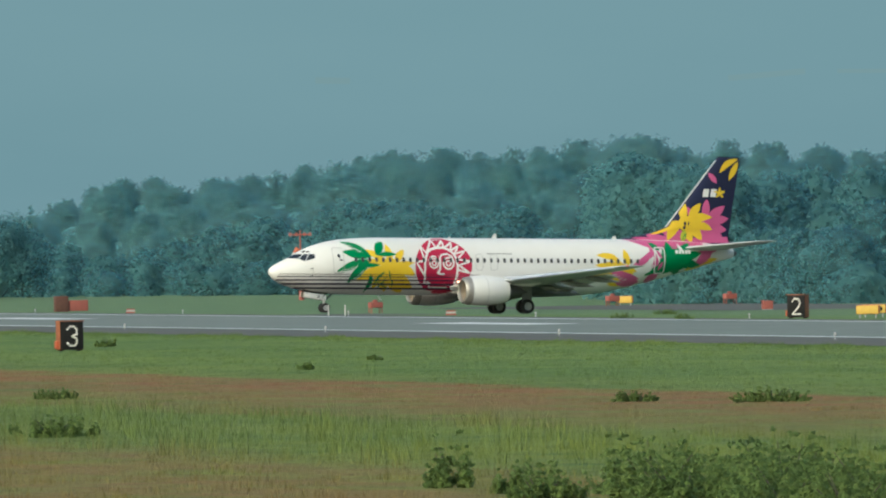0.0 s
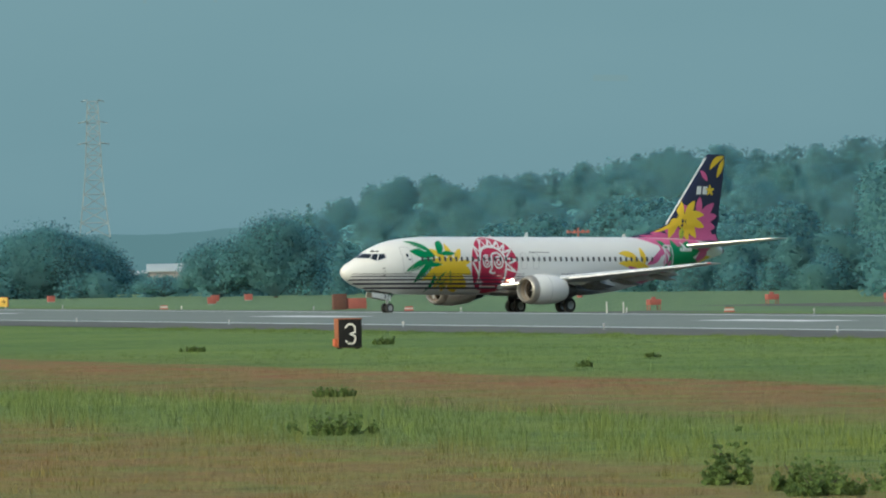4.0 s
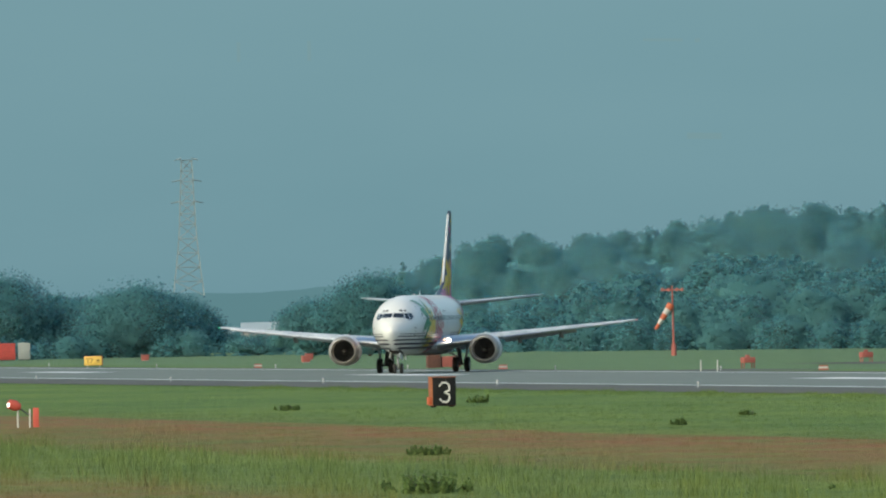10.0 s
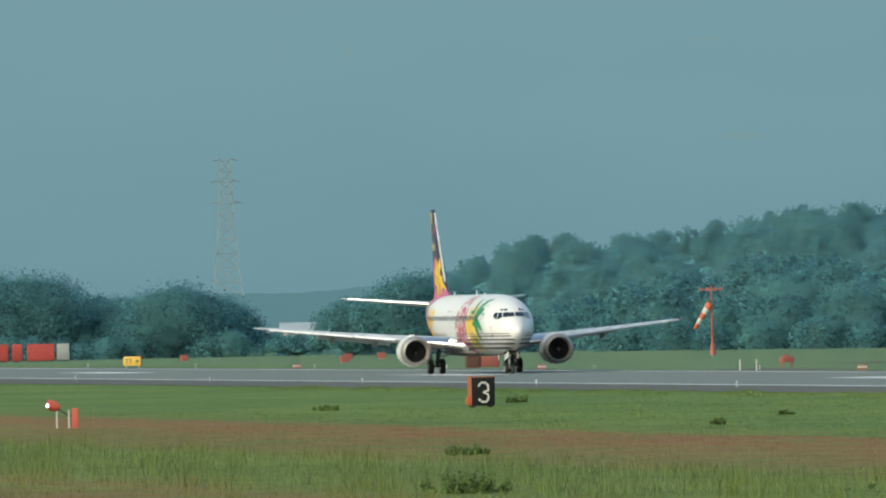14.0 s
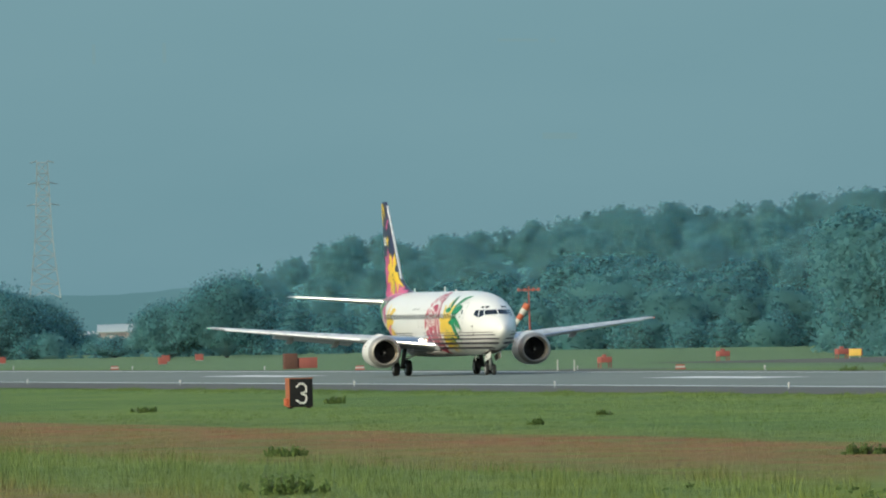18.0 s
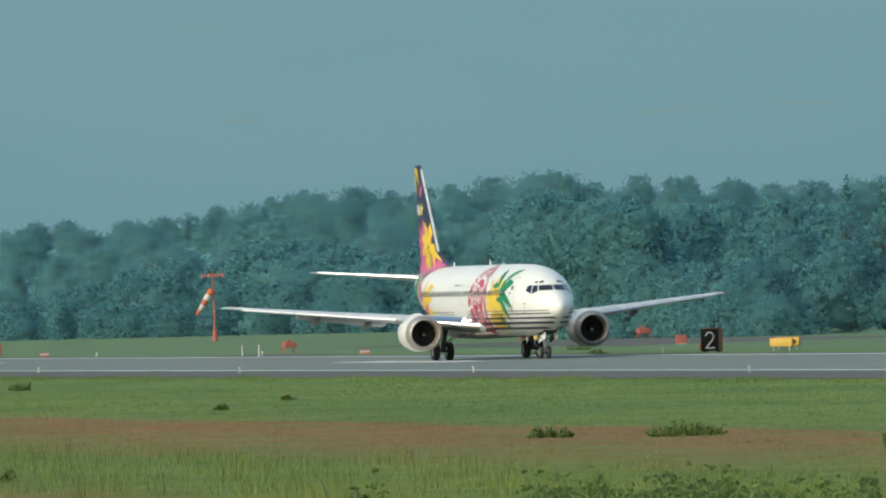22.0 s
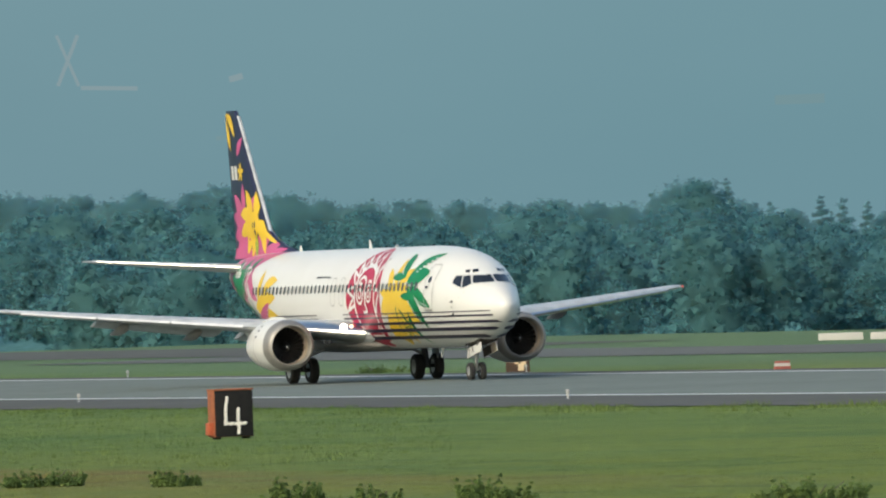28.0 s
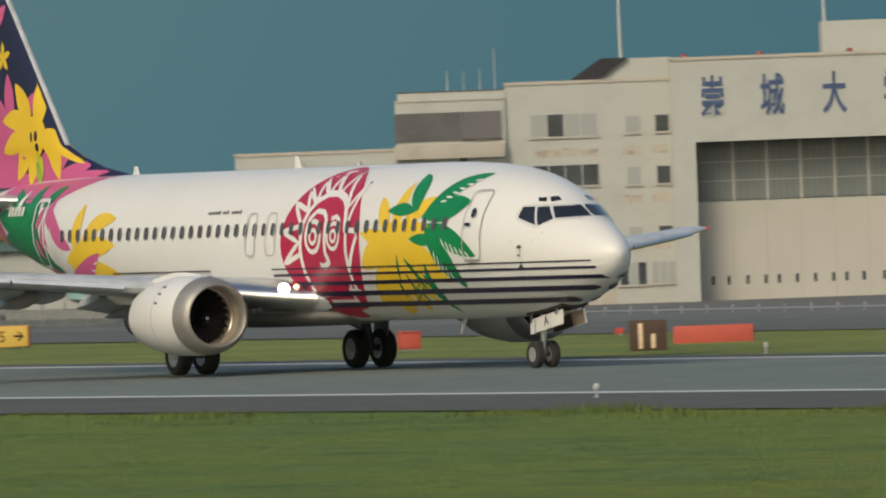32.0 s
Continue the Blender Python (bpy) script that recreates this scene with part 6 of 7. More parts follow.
for y, z, n, x0, x1, h in ((-0.5, 4.45, 13, -3.13, 3.13, 1.02), (1.3, 5.80, 11, -2.95, 2.85, 0.72)):
    part("boom", rod((x0, y, z), (x1, y, z), 0.035, None, 6), GALV, s)
    for j in range(n):
        x = x0 + (x1 - x0) * j / (n - 1)
        part("aerial_foot", rod((x, y, z - 0.22), (x, y, z + 0.1), 0.03, None, 6), GALV, s)
        part("aerial", rod((x, y, z + 0.1), (x, y, z + h), 0.045, 0.04, 8), WHITE_POST, s, "white upright aerial")
for z in (1.25, 2.25):
    part("handrail", rod((-2.1, -0.15, z), (1.9, -0.15, z), 0.03, None, 6), GALV, s)
for k in range(10):
    part("handrail_post", rod((-2.1 + 0.44 * k, -0.15, -0.2), (-2.1 + 0.44 * k, -0.15, 2.25), 0.03, None, 6), GALV, s)
part("equipment_box", block((-2.75, -0.3, 1.55), (-2.2, 0.1, 2.0), 0.05), GALV, s)
part("box_post", rod((-2.35, -0.1, -0.2), (-2.35, -0.1, 1.55), 0.05, None, 8), GALV, s)

# far warehouses behind the trees, and the pylon
PINKISH = material("pinkish_wall", (0.46, 0.40, 0.38), 0.8, color2=(0.40, 0.35, 0.33), scale=0.4)
PALE_ROOF = material("pale_sheet_roof", (0.40, 0.45, 0.45), 0.6, color2=(0.34, 0.39, 0.39), scale=0.3)
for x0, x1, eave, ridge, depth in ((-9.6, -5.6, 2.5, 3.1, 7.0), (-6.0, -1.6, 1.7, 2.5, 8.0), (-1.4, 6.2, 2.3, 3.3, 12.0), (5.9, 9.8, 1.6, 2.7, 9.0)):
    s = tagged(empty("warehouse"), "low pale warehouse with a sheet roof, far behind the trees", "building", group="far warehouses")
    s.matrix_basis = facing(polar(-2.255, 1750))
    part("wall", block((x0, 0, -3), (x1, depth, eave)), PINKISH if eave > 1.65 else CREAM, s, "pinkish wall")
    rings = [[Vector(p) for p in ((x0 - 0.25, y, eave), (x1 + 0.25, y, eave), (x1 + 0.25, y, z), (x0 - 0.25, y, z))] for y, z in ((-0.4, eave + 0.12), (depth / 2, ridge), (depth + 0.4, eave + 0.12))]
    part("roof", loft(rings), PALE_ROOF, s, "pale shallow roof")
    n = int((x1 - x0) / 1.5)
    for k in range(n):
        x = x0 + (x1 - x0) * (k + 0.5) / n
        part("door" if k % 2 else "window", block((x - 0.45, -0.03, -0.5 if k % 2 else 0.6), (x + 0.45, -0.002, eave - 0.5)), BLIND, s)
for x in (-4.55, -3.15):
    s = tagged(empty("storage_tank"), "white round storage tank before the far warehouses", "tank", group="storage tanks")
    s.matrix_basis = facing(polar(-2.255, 1745))
    part("shell", rod((x, 0, -1), (x, 0, 2.0), 0.62, 0.62, 16), SIGN_WHITE, s)
    part("cap", rod((x, 0, 2.0), (x, 0, 2.28), 0.60, 0.15, 16), SIGN_WHITE, s)
# haze put into the steel's base colour, brought near the sky's
HAZED = material("hazed_steel", (0.205, 0.250, 0.268), 0.8)
s = tagged(empty("pylon"), "tall pale lattice power pylon far off in the haze", "pylon")
s.matrix_basis = facing(polar(-2.514, 4000))
s.location.z = 0
H = 50.5


def half(z):
    return 2.2 + 3.4 * max(0.0, 1 - z / 30.0) ** 1.3 if z < 30 else 2.2 - 0.9 * (z - 30) / (H - 30)


levels = [9, 13, 17, 21, 25, 29, 32, 35, 38, 41, 44, 47]
for q in (-1, 1):
    for y in (-1, 1):
        for z0, z1 in zip(levels, levels[1:]):
            part("leg", rod((q * half(z0), y * half(z0), z0), (q * half(z1), y * half(z1), z1), 0.22, None, 4), HAZED, s)
for z0, z1 in zip(levels, levels[1:]):
    part("brace", rod((-half(z0), -half(z0), z0), (half(z1), -half(z1), z1), 0.13, None, 4), HAZED, s)
    part("brace", rod((half(z0), -half(z0), z0), (-half(z1), -half(z1), z1), 0.13, None, 4), HAZED, s)
    part("girt", rod((-half(z1), -half(z1), z1), (half(z1), -half(z1), z1), 0.13, None, 4), HAZED, s)
for z, w in ((35, 4.6), (41, 4.2), (47, 3.4)):
    for q in (-1, 1):
        part("cross_arm", rod((q * half(z), 0, z + 0.5), (q * w, 0, z), 0.22, 0.1, 4), HAZED, s)

# ---------------------------------------------------------------- buildings beyond the apron
CAMPUS = facing(polar(15.305, 880), -1.3) @ Matrix.Diagonal((1.018, 1, 1, 1))
ROOF_DARK = material("dark_roof_sheet", (0.07, 0.055, 0.05), 0.6, color2=(0.10, 0.08, 0.07), scale=1.0)
CONCRETE = material("stained_concrete", (0.42, 0.39, 0.34), 0.85, color2=(0.34, 0.315, 0.27), scale=0.5, mix=(0.45, 0.85))
ROOF_GLASS = material("dark_roof_glazing", (0.018, 0.020, 0.028), 0.45, color2=(0.028, 0.028, 0.034), scale=1.0, spec=0.3)
SLATE2 = material("grey_shutter_band", (0.105, 0.105, 0.11), 0.5, color2=(0.125, 0.12, 0.125), scale=0.6)
GLAZING = material("pale_hangar_glazing", (0.135, 0.16, 0.16), 0.3, color2=(0.17, 0.195, 0.19), scale=0.5)
DULL_RED = material("dull_red_lamp", (0.26, 0.06, 0.05), 0.6)
STAINED = material("rain_stained_concrete", (0.42, 0.385, 0.33), 0.9, color2=(0.24, 0.21, 0.175), scale=2.2, mix=(0.48, 0.72))
SLATE = material("dark_window_band", (0.075, 0.075, 0.08), 0.35, color2=(0.11, 0.11, 0.115), scale=0.6)
BLUE_LETTER = material("blue_letters", (0.035, 0.07, 0.17), 0.5)


def window(parent, x0, x1, z0, z1, y=0.0, panes=1, blind=(), name="window"):
    """A window set into a wall: frame, sill and its panes."""
    w = part(name, block((x0 - 0.05, y - 0.06, z0 - 0.05), (x1 + 0.05, y - 0.003, z1 + 0.05)), FRAME_GREY, parent, "grey window frame")
    step = (x1 - x0) / panes
    for k in range(panes):
        part("pane", block((x0 + step * k + 0.03, y - 0.075, z0 + 0.02), (x0 + step * (k + 1) - 0.03, y - 0.062, z1 - 0.02)), BLIND if k in blind else PANE, w, "blind behind glass" if k in blind else "dark glass pane")
    part("sill", block((x0 - 0.1, y - 0.14, z0 - 0.12), (x1 + 0.1, y - 0.004, z0 - 0.06)), CONCRETE, w)
    return w


def house(name, label, m=CAMPUS):
    h = tagged(empty(name), label, "building")
    h.matrix_basis = m
    return h


# low wing with the entrance
b = house("office_wing", "three-storey cream concrete office wing with an open ground floor")
part("wall", block((0, 0, 3.0), (10.2, 14, 9.8)), CREAM2, b)
part("ground_floor_wall", block((0, 0, -0.5), (4.6, 14, 3.0)), CREAM2, b)
part("recess_wall", block((4.6, 3.0, -0.5), (10.2, 14, 3.0)), SLATE, b, "dark recessed entrance")
part("parapet", block((-0.08, -0.08, 9.8), (10.2, 14, 10.0)), CONCRETE, b)
part("canopy", block((4.4, -0.5, 2.55), (10.2, -0.01, 2.95)), CONCRETE, b)
for x in (5.55, 6.75):
    part("column", block((x - 0.25, -0.3, -0.5), (x + 0.25, 0.2, 2.55), 0.03), CREAM2, b)
part("rainwater_pipe", rod((4.15, -0.08, 0), (4.15, -0.08, 9.4), 0.07), FRAME_GREY, b)
for x0, x1 in ((5.3, 6.6), (8.2, 9.55)):
    window(b, x0, x1, 6.8, 8.1)
window(b, 5.45, 10.15, 3.75, 5.3, 0, 5)
# stair tower with a dark band
t = house("stair_tower", "cream concrete tower with a wide dark window band and ledge")
part("wall", block((9.8, -0.9, 3.2), (16.45, 14, 12.86)), CREAM2, t)
part("upper_parapet", block((9.96, -0.72, 12.86), (16.45, 14, 13.36)), CREAM2, t)
part("lower_wall", block((12.4, -0.9, -0.5), (16.45, 14, 3.2)), CREAM2, t)
part("window_band", block((9.75, -1.0, 10.35), (13.76, -0.903, 12.1)), SLATE, t, "dark glazed band")
part("window_band", block((13.80, -1.04, 10.45), (16.2, -0.903, 12.1)), SLATE2, t, "dark grey shutter band")
part("band_sill", block((13.80, -1.06, 10.33), (16.2, -0.903, 10.44)), ROOF_DARK, t)
part("ledge", block((9.7, -1.5, 9.25), (16.4, -0.905, 10.15), 0.04), CONCRETE, t, "projecting concrete ledge")
part("cornice", block((9.76, -0.97, 12.80), (16.45, -0.70, 12.88)), CONCRETE, t)
part("coping", block((9.94, -0.76, 13.36), (16.45, 14, 13.42)), ROOF_DARK, t)
part("loggia", block((13.6, -0.97, 7.35), (14.1, -0.903, 9.3)), SLATE, t)
part("niche", block((11.3, -0.97, 7.5), (11.65, -0.903, 8.3)), SLATE, t)
part("recess_wall", block((10.2, 3.0, -0.5), (12.4, 14, 3.2)), SLATE, t, "dark recessed entrance")
part("soffit", block((10.3, -0.96, 2.6), (12.4, -0.903, 3.15)), SLATE, t)
for x in (11.4, 12.7):
    part("column", block((x - 0.25, -0.85, -0.5), (x + 0.25, -0.35, 3.2), 0.03), CREAM2, t)
for x, h in ((13.0, 1.3), (14.0, 1.2), (15.0, 1.4), (15.9, 2.6)):
    part("roof_aerial", rod((x, 2, 13.3), (x, 2, 13.4 + h), 0.04, 0.02, 6), GALV, t)
# main block
EAST = CAMPUS @ Matrix.Translation((-0.38, 0, -0.5))
c = house("lecture_block", "four-storey cream concrete block with square windows", EAST)
part("wall", block((16.83, -0.6, -0.5), (26.9, 14, 14.1)), CREAM2, c)
part("parapet", block((16.8, -0.68, 14.1), (26.9, 14, 14.3)), CONCRETE, c)
for z0, z1, p, bl in ((10.85, 12.25, 4, (0, 2, 3)), (7.8, 9.1, 4, ()), (5.15, 6.0, 4, (1, 2))):
    window(c, 18.35, 22.4, z0, z1, -0.6, p, bl)
for z0, z1 in ((10.95, 12.0), (7.75, 8.85), (4.35, 5.15)):
    window(c, 24.1, 24.95, z0, z1, -0.6, 1, (0,))
    window(c, 25.9, 26.75, z0, z1, -0.6)
window(c, 23.45, 25.1, 1.55, 2.95, -0.6, 3, (1,))
window(c, 25.4, 26.85, 1.6, 2.95, -0.6, 3, (0, 1, 2))
part("gate_panel", block((18.0, -0.66, 0.2), (23.2, -0.604, 5.0)), CONCRETE, c, "tall plain gate panel")
part("string_course", block((14.6, -0.66, 5.6), (17.1, -0.604, 5.75)), CONCRETE, c)
part("penthouse", block((22.7, 1, 14.3), (26.9, 9, 15.55)), CREAM2, c)
rings = [[Vector(p) for p in ((20.8, y, 14.3), (22.75, y, 15.6), (24.36, y, 15.6), (22.6, y, 14.3))] for y in (0.6, 8)]
part("sloping_roof", loft(rings), ROOF_GLASS, c, "dark sloping roof light")
part("flag_pole", rod((23.98, 1.2, 15.5), (23.9, 1.2, 21.7), 0.10, 0.07), WHITE_POST, c, "white pole")
for z in (10.15, 7.15, 4.2):
    for x0, x1, dz in ((18.5, 20.2, 0.06), (20.3, 21.2, 0.0), (21.3, 22.4, 0.10), (23.9, 25.0, 0.05), (25.6, 26.6, 0.0)):
        part("rain_stain", block((x0, -0.612, z - 0.52 - dz), (x1, -0.602, z - dz)), STAINED, c)
# hangar
h = house("hangar", "large cream hangar with blue sign characters and a glazed door band", EAST)
part("beam", block((26.9, -3.2, 10.2), (62, 14, 15.25)), CREAM2, h, "deep cream concrete beam over the doors")
part("side_wall", block((26.9, -3.2, -0.5), (28.3, 14, 10.2)), CREAM2, h)
part("door_wall", block((28.3, -0.2, -0.5), (62, 0.2, 6.5)), CREAM, h, "plain sliding door leaves")
part("glazing", block((28.3, -0.1, 6.5), (62, 0.1, 10.2)), GLAZING, h, "dark glazed band")
part("coping", block((26.85, -3.3, 15.25), (62, 14, 15.45)), CONCRETE, h)
for k in range(10):
    x = 28.55 + 2.05 * k
    bay = part("glazed_bay", block((x, -0.2, 6.6), (x + 1.92, -0.102, 10.1)), GLAZING, h, "glazed bay with bars")
    for j in range(1, 5):
        part("glazing_bar", block((x + 0.37 * j - 0.02, -0.23, 6.62), (x + 0.37 * j + 0.02, -0.202, 10.08)), SLATE2, bay)
    for j in range(1, 3):
        part("transom", block((x, -0.235, 6.6 + 1.17 * j - 0.02), (x + 1.85, -0.203, 6.6 + 1.17 * j + 0.02)), FRAME_GREY, bay)
    part("mullion", block((x + 1.92, -0.3, 6.5), (x + 2.05, -0.102, 10.2)), CREAM, h)
for k, x in enumerate((29.1, 30.05, 31.2, 32.3, 33.1, 34.2, 35.3, 36.4, 37.2, 38.25, 39.5, 40.6)):
    part("door_slot", block((x - 0.1, -0.225, 1.35), (x + 0.1, -0.203, 1.9)), PANE, h)
for x in (30.4, 32.45, 34.5, 36.6, 38.65, 40.7):
    part("door_joint", block((x - 0.03, -0.215, -0.3), (x + 0.03, -0.202, 6.5)), CONCRETE, h)
for ch, x in (("崇", 27.85), ("城", 31.45), ("大", 35.2), ("学", 38.9)):
    writing("sign_character", ch, 2.5, BLUE_LETTER, h, Matrix.Translation((x + 0.82, -3.22, 11.96)) @ UPRIGHT @ Matrix.Diagonal((0.6, 1.08, 1, 1)), "blue sign character", 0.05, 1.0, 0.05)
part("roof_house", block((36.2, 0, 15.45), (62, 9, 17.4)), CREAM2, h)
part("roof_pole", rod((36.4, 0.5, 17.4), (36.3, 0.5, 22), 0.10, 0.07), WHITE_POST, h)
for x in (27.75, 32.35, 37.8):
    part("obstruction_lamp", rod((x, -2.8, 15.45), (x, -2.8, 15.66), 0.24, 0.16), DULL_RED, h, "red obstruction lamp")

# arched hangar and the house with the orange roof
TILE_ORANGE = material("orange_roof", (0.60, 0.155, 0.055), 0.6, color2=(0.52, 0.125, 0.05), scale=0.4, fine=2.0)
TEAL = material("teal_trim", (0.07, 0.13, 0.14), 0.5)
dome = house("arched_hangar", "pale curved-roof hangar with a glazed door under a teal beam", facing(polar(13.60, 880, 0.26)))
bm = bmesh.new()
rows = []
for y in (0, 14):
    rows.append([Vector((-5.75 + 11.5 * k / 24, y, 4.9 + 2.0 * math.sin(math.pi * k / 24))) for k in range(25)])
grid(bm, rows)
part("roof", bm, ROOF_DARK, dome, "curved roof edge")
bm = bmesh.new()
grid(bm, [[Vector((-5.7 + 11.4 * k / 24, 0.05, z if z < 0 else 4.85 + 2.0 * math.sin(math.pi * k / 24))) for k in range(25)] for z in (-0.5, 1)], flip=True)
part("front_wall", bm, CREAM2, dome)
part("left_wall", block((-5.7, 0.06, -0.5), (-5.5, 14, 4.8)), CREAM2, dome)
part("right_wall", block((5.5, 0.06, -0.5), (5.7, 14, 4.8)), CREAM2, dome)
part("roof_rim", loft([[Vector((-5.8 + 11.6 * k / 24, y, 4.9 + dz + 2.05 * math.sin(math.pi * k / 24))) for y, dz in ((-0.3, 0.0), (0.1, 0.0), (0.1, 0.2), (-0.3, 0.2))] for k in range(25)]), TEAL, dome, "teal roof rim")
part("door_beam", block((-4.2, -0.4, 2.55), (3.6, 0.04, 3.0)), TEAL, dome, "teal door beam")
g = part("glazed_door", block((-4.0, -0.06, 0.0), (3.3, 0.045, 2.5)), PANE, dome)
for k in range(14):
    part("door_bar", block((-4.0 + 0.54 * k, -0.12, 0.0), (-3.88 + 0.54 * k, -0.062, 2.5)), WHITE_POST, g)
for z in (0.8, 1.6):
    part("door_rail", block((-4.0, -0.11, z), (3.3, -0.063, z + 0.08)), WHITE_POST, g)
for x in (-4.3, 4.3):
    part("vent", block((x - 0.1, 0.0, 4.7), (x + 0.1, 0.04, 5.3)), SLATE, dome)
hip = house("orange_roofed_house", "long low cream building with an orange hipped roof and small windows", facing(polar(14.42, 895)))
part("wall", block((-9.6, 0, -0.5), (9.6, 12, 4.4)), CREAM2, hip)
part("fascia", block((-10.1, -0.6, 4.4), (10.1, 12.5, 5.15)), TEAL, hip, "dark fascia band")
rings = [[Vector(p) for p in ((-10.4, -0.9, 5.15), (10.4, -0.9, 5.15), (10.4, 12.9, 5.15), (-10.4, 12.9, 5.15))], [Vector(p) for p in ((-8.5, 4.5, 7.3), (7.2, 4.5, 7.3), (7.2, 7.5, 7.3), (-8.5, 7.5, 7.3))]]
part("roof", loft(rings), TILE_ORANGE, hip, "orange sheet roof")
for x, w, bl in ((-8.5, 0.6, ()), (-7.3, 1.0, (0,)), (-5.6, 1.0, (0,)), (-3.4, 0.3, ()), (-2.2, 0.5, ()), (-0.3, 0.3, ()), (0.5, 0.3, ()), (2.2, 1.0, (0,)), (3.9, 0.9, ()), (5.6, 0.9, (0,)), (7.4, 0.9, ())):
    window(hip, x, x + w, 1.7, 2.9, 0, 1, bl)
part("chimney_cap", block((0, 3, 7.2), (2, 4.4, 7.35)), CREAM2, hip)

# open scaffold stair beside the office wing
s = tagged(empty("steel_stair"), "open white steel stair frame beside the office wing", "stairs")
s.matrix_basis = CAMPUS
for x in (-1.1, -0.15):
    part("upright", rod((x, 0.5, -0.5), (x, 0.5, 5.8), 0.06, None, 6), WHITE_POST, s)
for k in range(4):
    part("flight", rod((-1.1, 0.5, 0.1 + 1.4 * k), (-0.15, 0.5, 1.3 + 1.4 * k), 0.06, None, 6), WHITE_POST, s)
    part("landing", block((-1.2, 0.3, 1.3 + 1.4 * k), (-0.05, 1.2, 1.38 + 1.4 * k)), WHITE_POST, s)

# airfield fence along the apron: posts with bent tops, rails and mesh panels between them
FENCE = material("fence_grey", (0.12, 0.13, 0.13), 0.7, color2=(0.16, 0.17, 0.17), scale=2.0)
MESH = foliage("fence_mesh", (0.15, 0.16, 0.16), (0.19, 0.20, 0.20), 2.0, 0.0, 0.0, 0.7, 0.2, 0.6)
f = tagged(empty("perimeter_fence"), "grey mesh fence on posts with bent tops before the apron", "fence")
for k in range(42):
    u = 118 + 2.0 * k
    z0 = fall(100, u)
    o = part("post", rod((0, 0, -0.3), (0, 0, 0.85), 0.035, 0.03, 6), FENCE, f)
    o.matrix_basis = Matrix.Translation(run(u, 100))
    part("post_tip", rod((0, 0, 0.84), (-0.06, -0.12, 1.02), 0.03, 0.02, 5), FENCE, o)
    q = part("mesh_panel", block((u + 0.04, 99.99, z0 + 0.06), (u + 1.96, 100.01, z0 + 0.72)), MESH, f, "thin wire mesh")
    q.matrix_basis = FRAME
for z in (0.1, 0.74):
    o = part("rail", block((118, 99.98, z - 0.015 + fall(100, 180)), (202, 100.02, z + 0.015 + fall(100, 180))), FENCE, f)
    o.matrix_basis = FRAME

# low guard rail on pale posts along the apron
s = tagged(empty("guard_rail"), "low grey guard rail on pale posts along the apron", "barrier")
for k in range(48):
    o = part("post", block((-0.03, -0.03, -0.1), (0.03, 0.03, 0.36), 0.01), GALV, s, "pale post")
    o.matrix_basis = Matrix.Translation(run(168 + 1.95 * k, 107, 0.0)) @ Matrix.Rotation(RUN_DIR, 4, "Z")
for k in range(47):
    u0 = 168 + 1.95 * k
    a, b = run(u0 + 0.05, 107, 0.20), run(u0 + 1.90, 107, 0.20)
    part("rail", rod(a, b, 0.03, None, 6), GALV, s)

# long low white rail on short legs beside the taxiway
s = tagged(empty("white_rail"), "long low white rail on short legs beside the taxiway", "barrier")
s.matrix_basis = FRAME
for k in range(15):
    u0, z0 = 99.6 + 3.1 * k, fall(87.5, 100) - 0.08
    part("beam", block((u0, 87.3, z0 + 0.14), (u0 + 3.06, 87.7, z0 + 0.40), 0.02), WHITE_POST, s, "white beam")
    for j in range(3):
        part("leg", block((u0 + 0.5 + 1.03 * j, 87.4, z0 - 0.1), (u0 + 0.64 + 1.03 * j, 87.6, z0 + 0.15)), GALV, s)
part("end_box", block((146.2, 87.1, fall(87.5, 100) - 0.1), (147.6, 87.9, fall(87.5, 100) + 0.34), 0.02), WHITE_POST, s, "white end box")

# small concrete compound beyond the taxiway
WEATHERED = material("weathered_concrete", (0.20, 0.215, 0.205), 0.85, color2=(0.26, 0.27, 0.25), scale=0.8, fine=4.0)
s = tagged(empty("fenced_compound"), "small grey concrete compound with a wire fence on its wall", "wall")
s.matrix_basis = facing(polar(8.855, 716))
part("wall", block((-2.1, 0, -0.3), (2.1, 3.0, 0.62), 0.02), WEATHERED, s, "stained concrete wall")
for k in range(7):
    part("pilaster", block((-2.05 + 0.68 * k, -0.06, -0.3), (-1.97 + 0.68 * k, -0.002, 0.62)), WEATHERED, s)
for k in range(12):
    part("fence_post", rod((-3.7 + 0.53 * k, 0.1, -0.3), (-3.75 + 0.53 * k, 0.1, 0.92), 0.03, None, 5), FENCE, s)
part("mesh_panel", block((-3.75, 0.14, 0.0), (-2.12, 0.16, 0.7)), MESH, s, "thin wire mesh")
part("door", block((0.55, -0.03, -0.1), (0.72, -0.002, 0.4)), SLATE, s, "dark door slot")

# salmon barrier block, and orange barrier and brown box in the strip
SALMON = material("salmon_paint", (0.50, 0.19, 0.13), 0.65, color2=(0.44, 0.16, 0.11), scale=1.5)
s = tagged(empty("barrier"), "salmon barrier block with a yellow end in the grass", "barrier")
s.matrix_basis = facing(run(-30.4, 46.1))
part("body", block((-0.92, 0, -0.05), (0.86, 0.5, 0.64), 0.03), SALMON, s)
part("end_plate", block((0.865, -0.01, 0.0), (0.93, 0.5, 0.62), 0.01), SIGN_YELLOW, s, "yellow end plate")
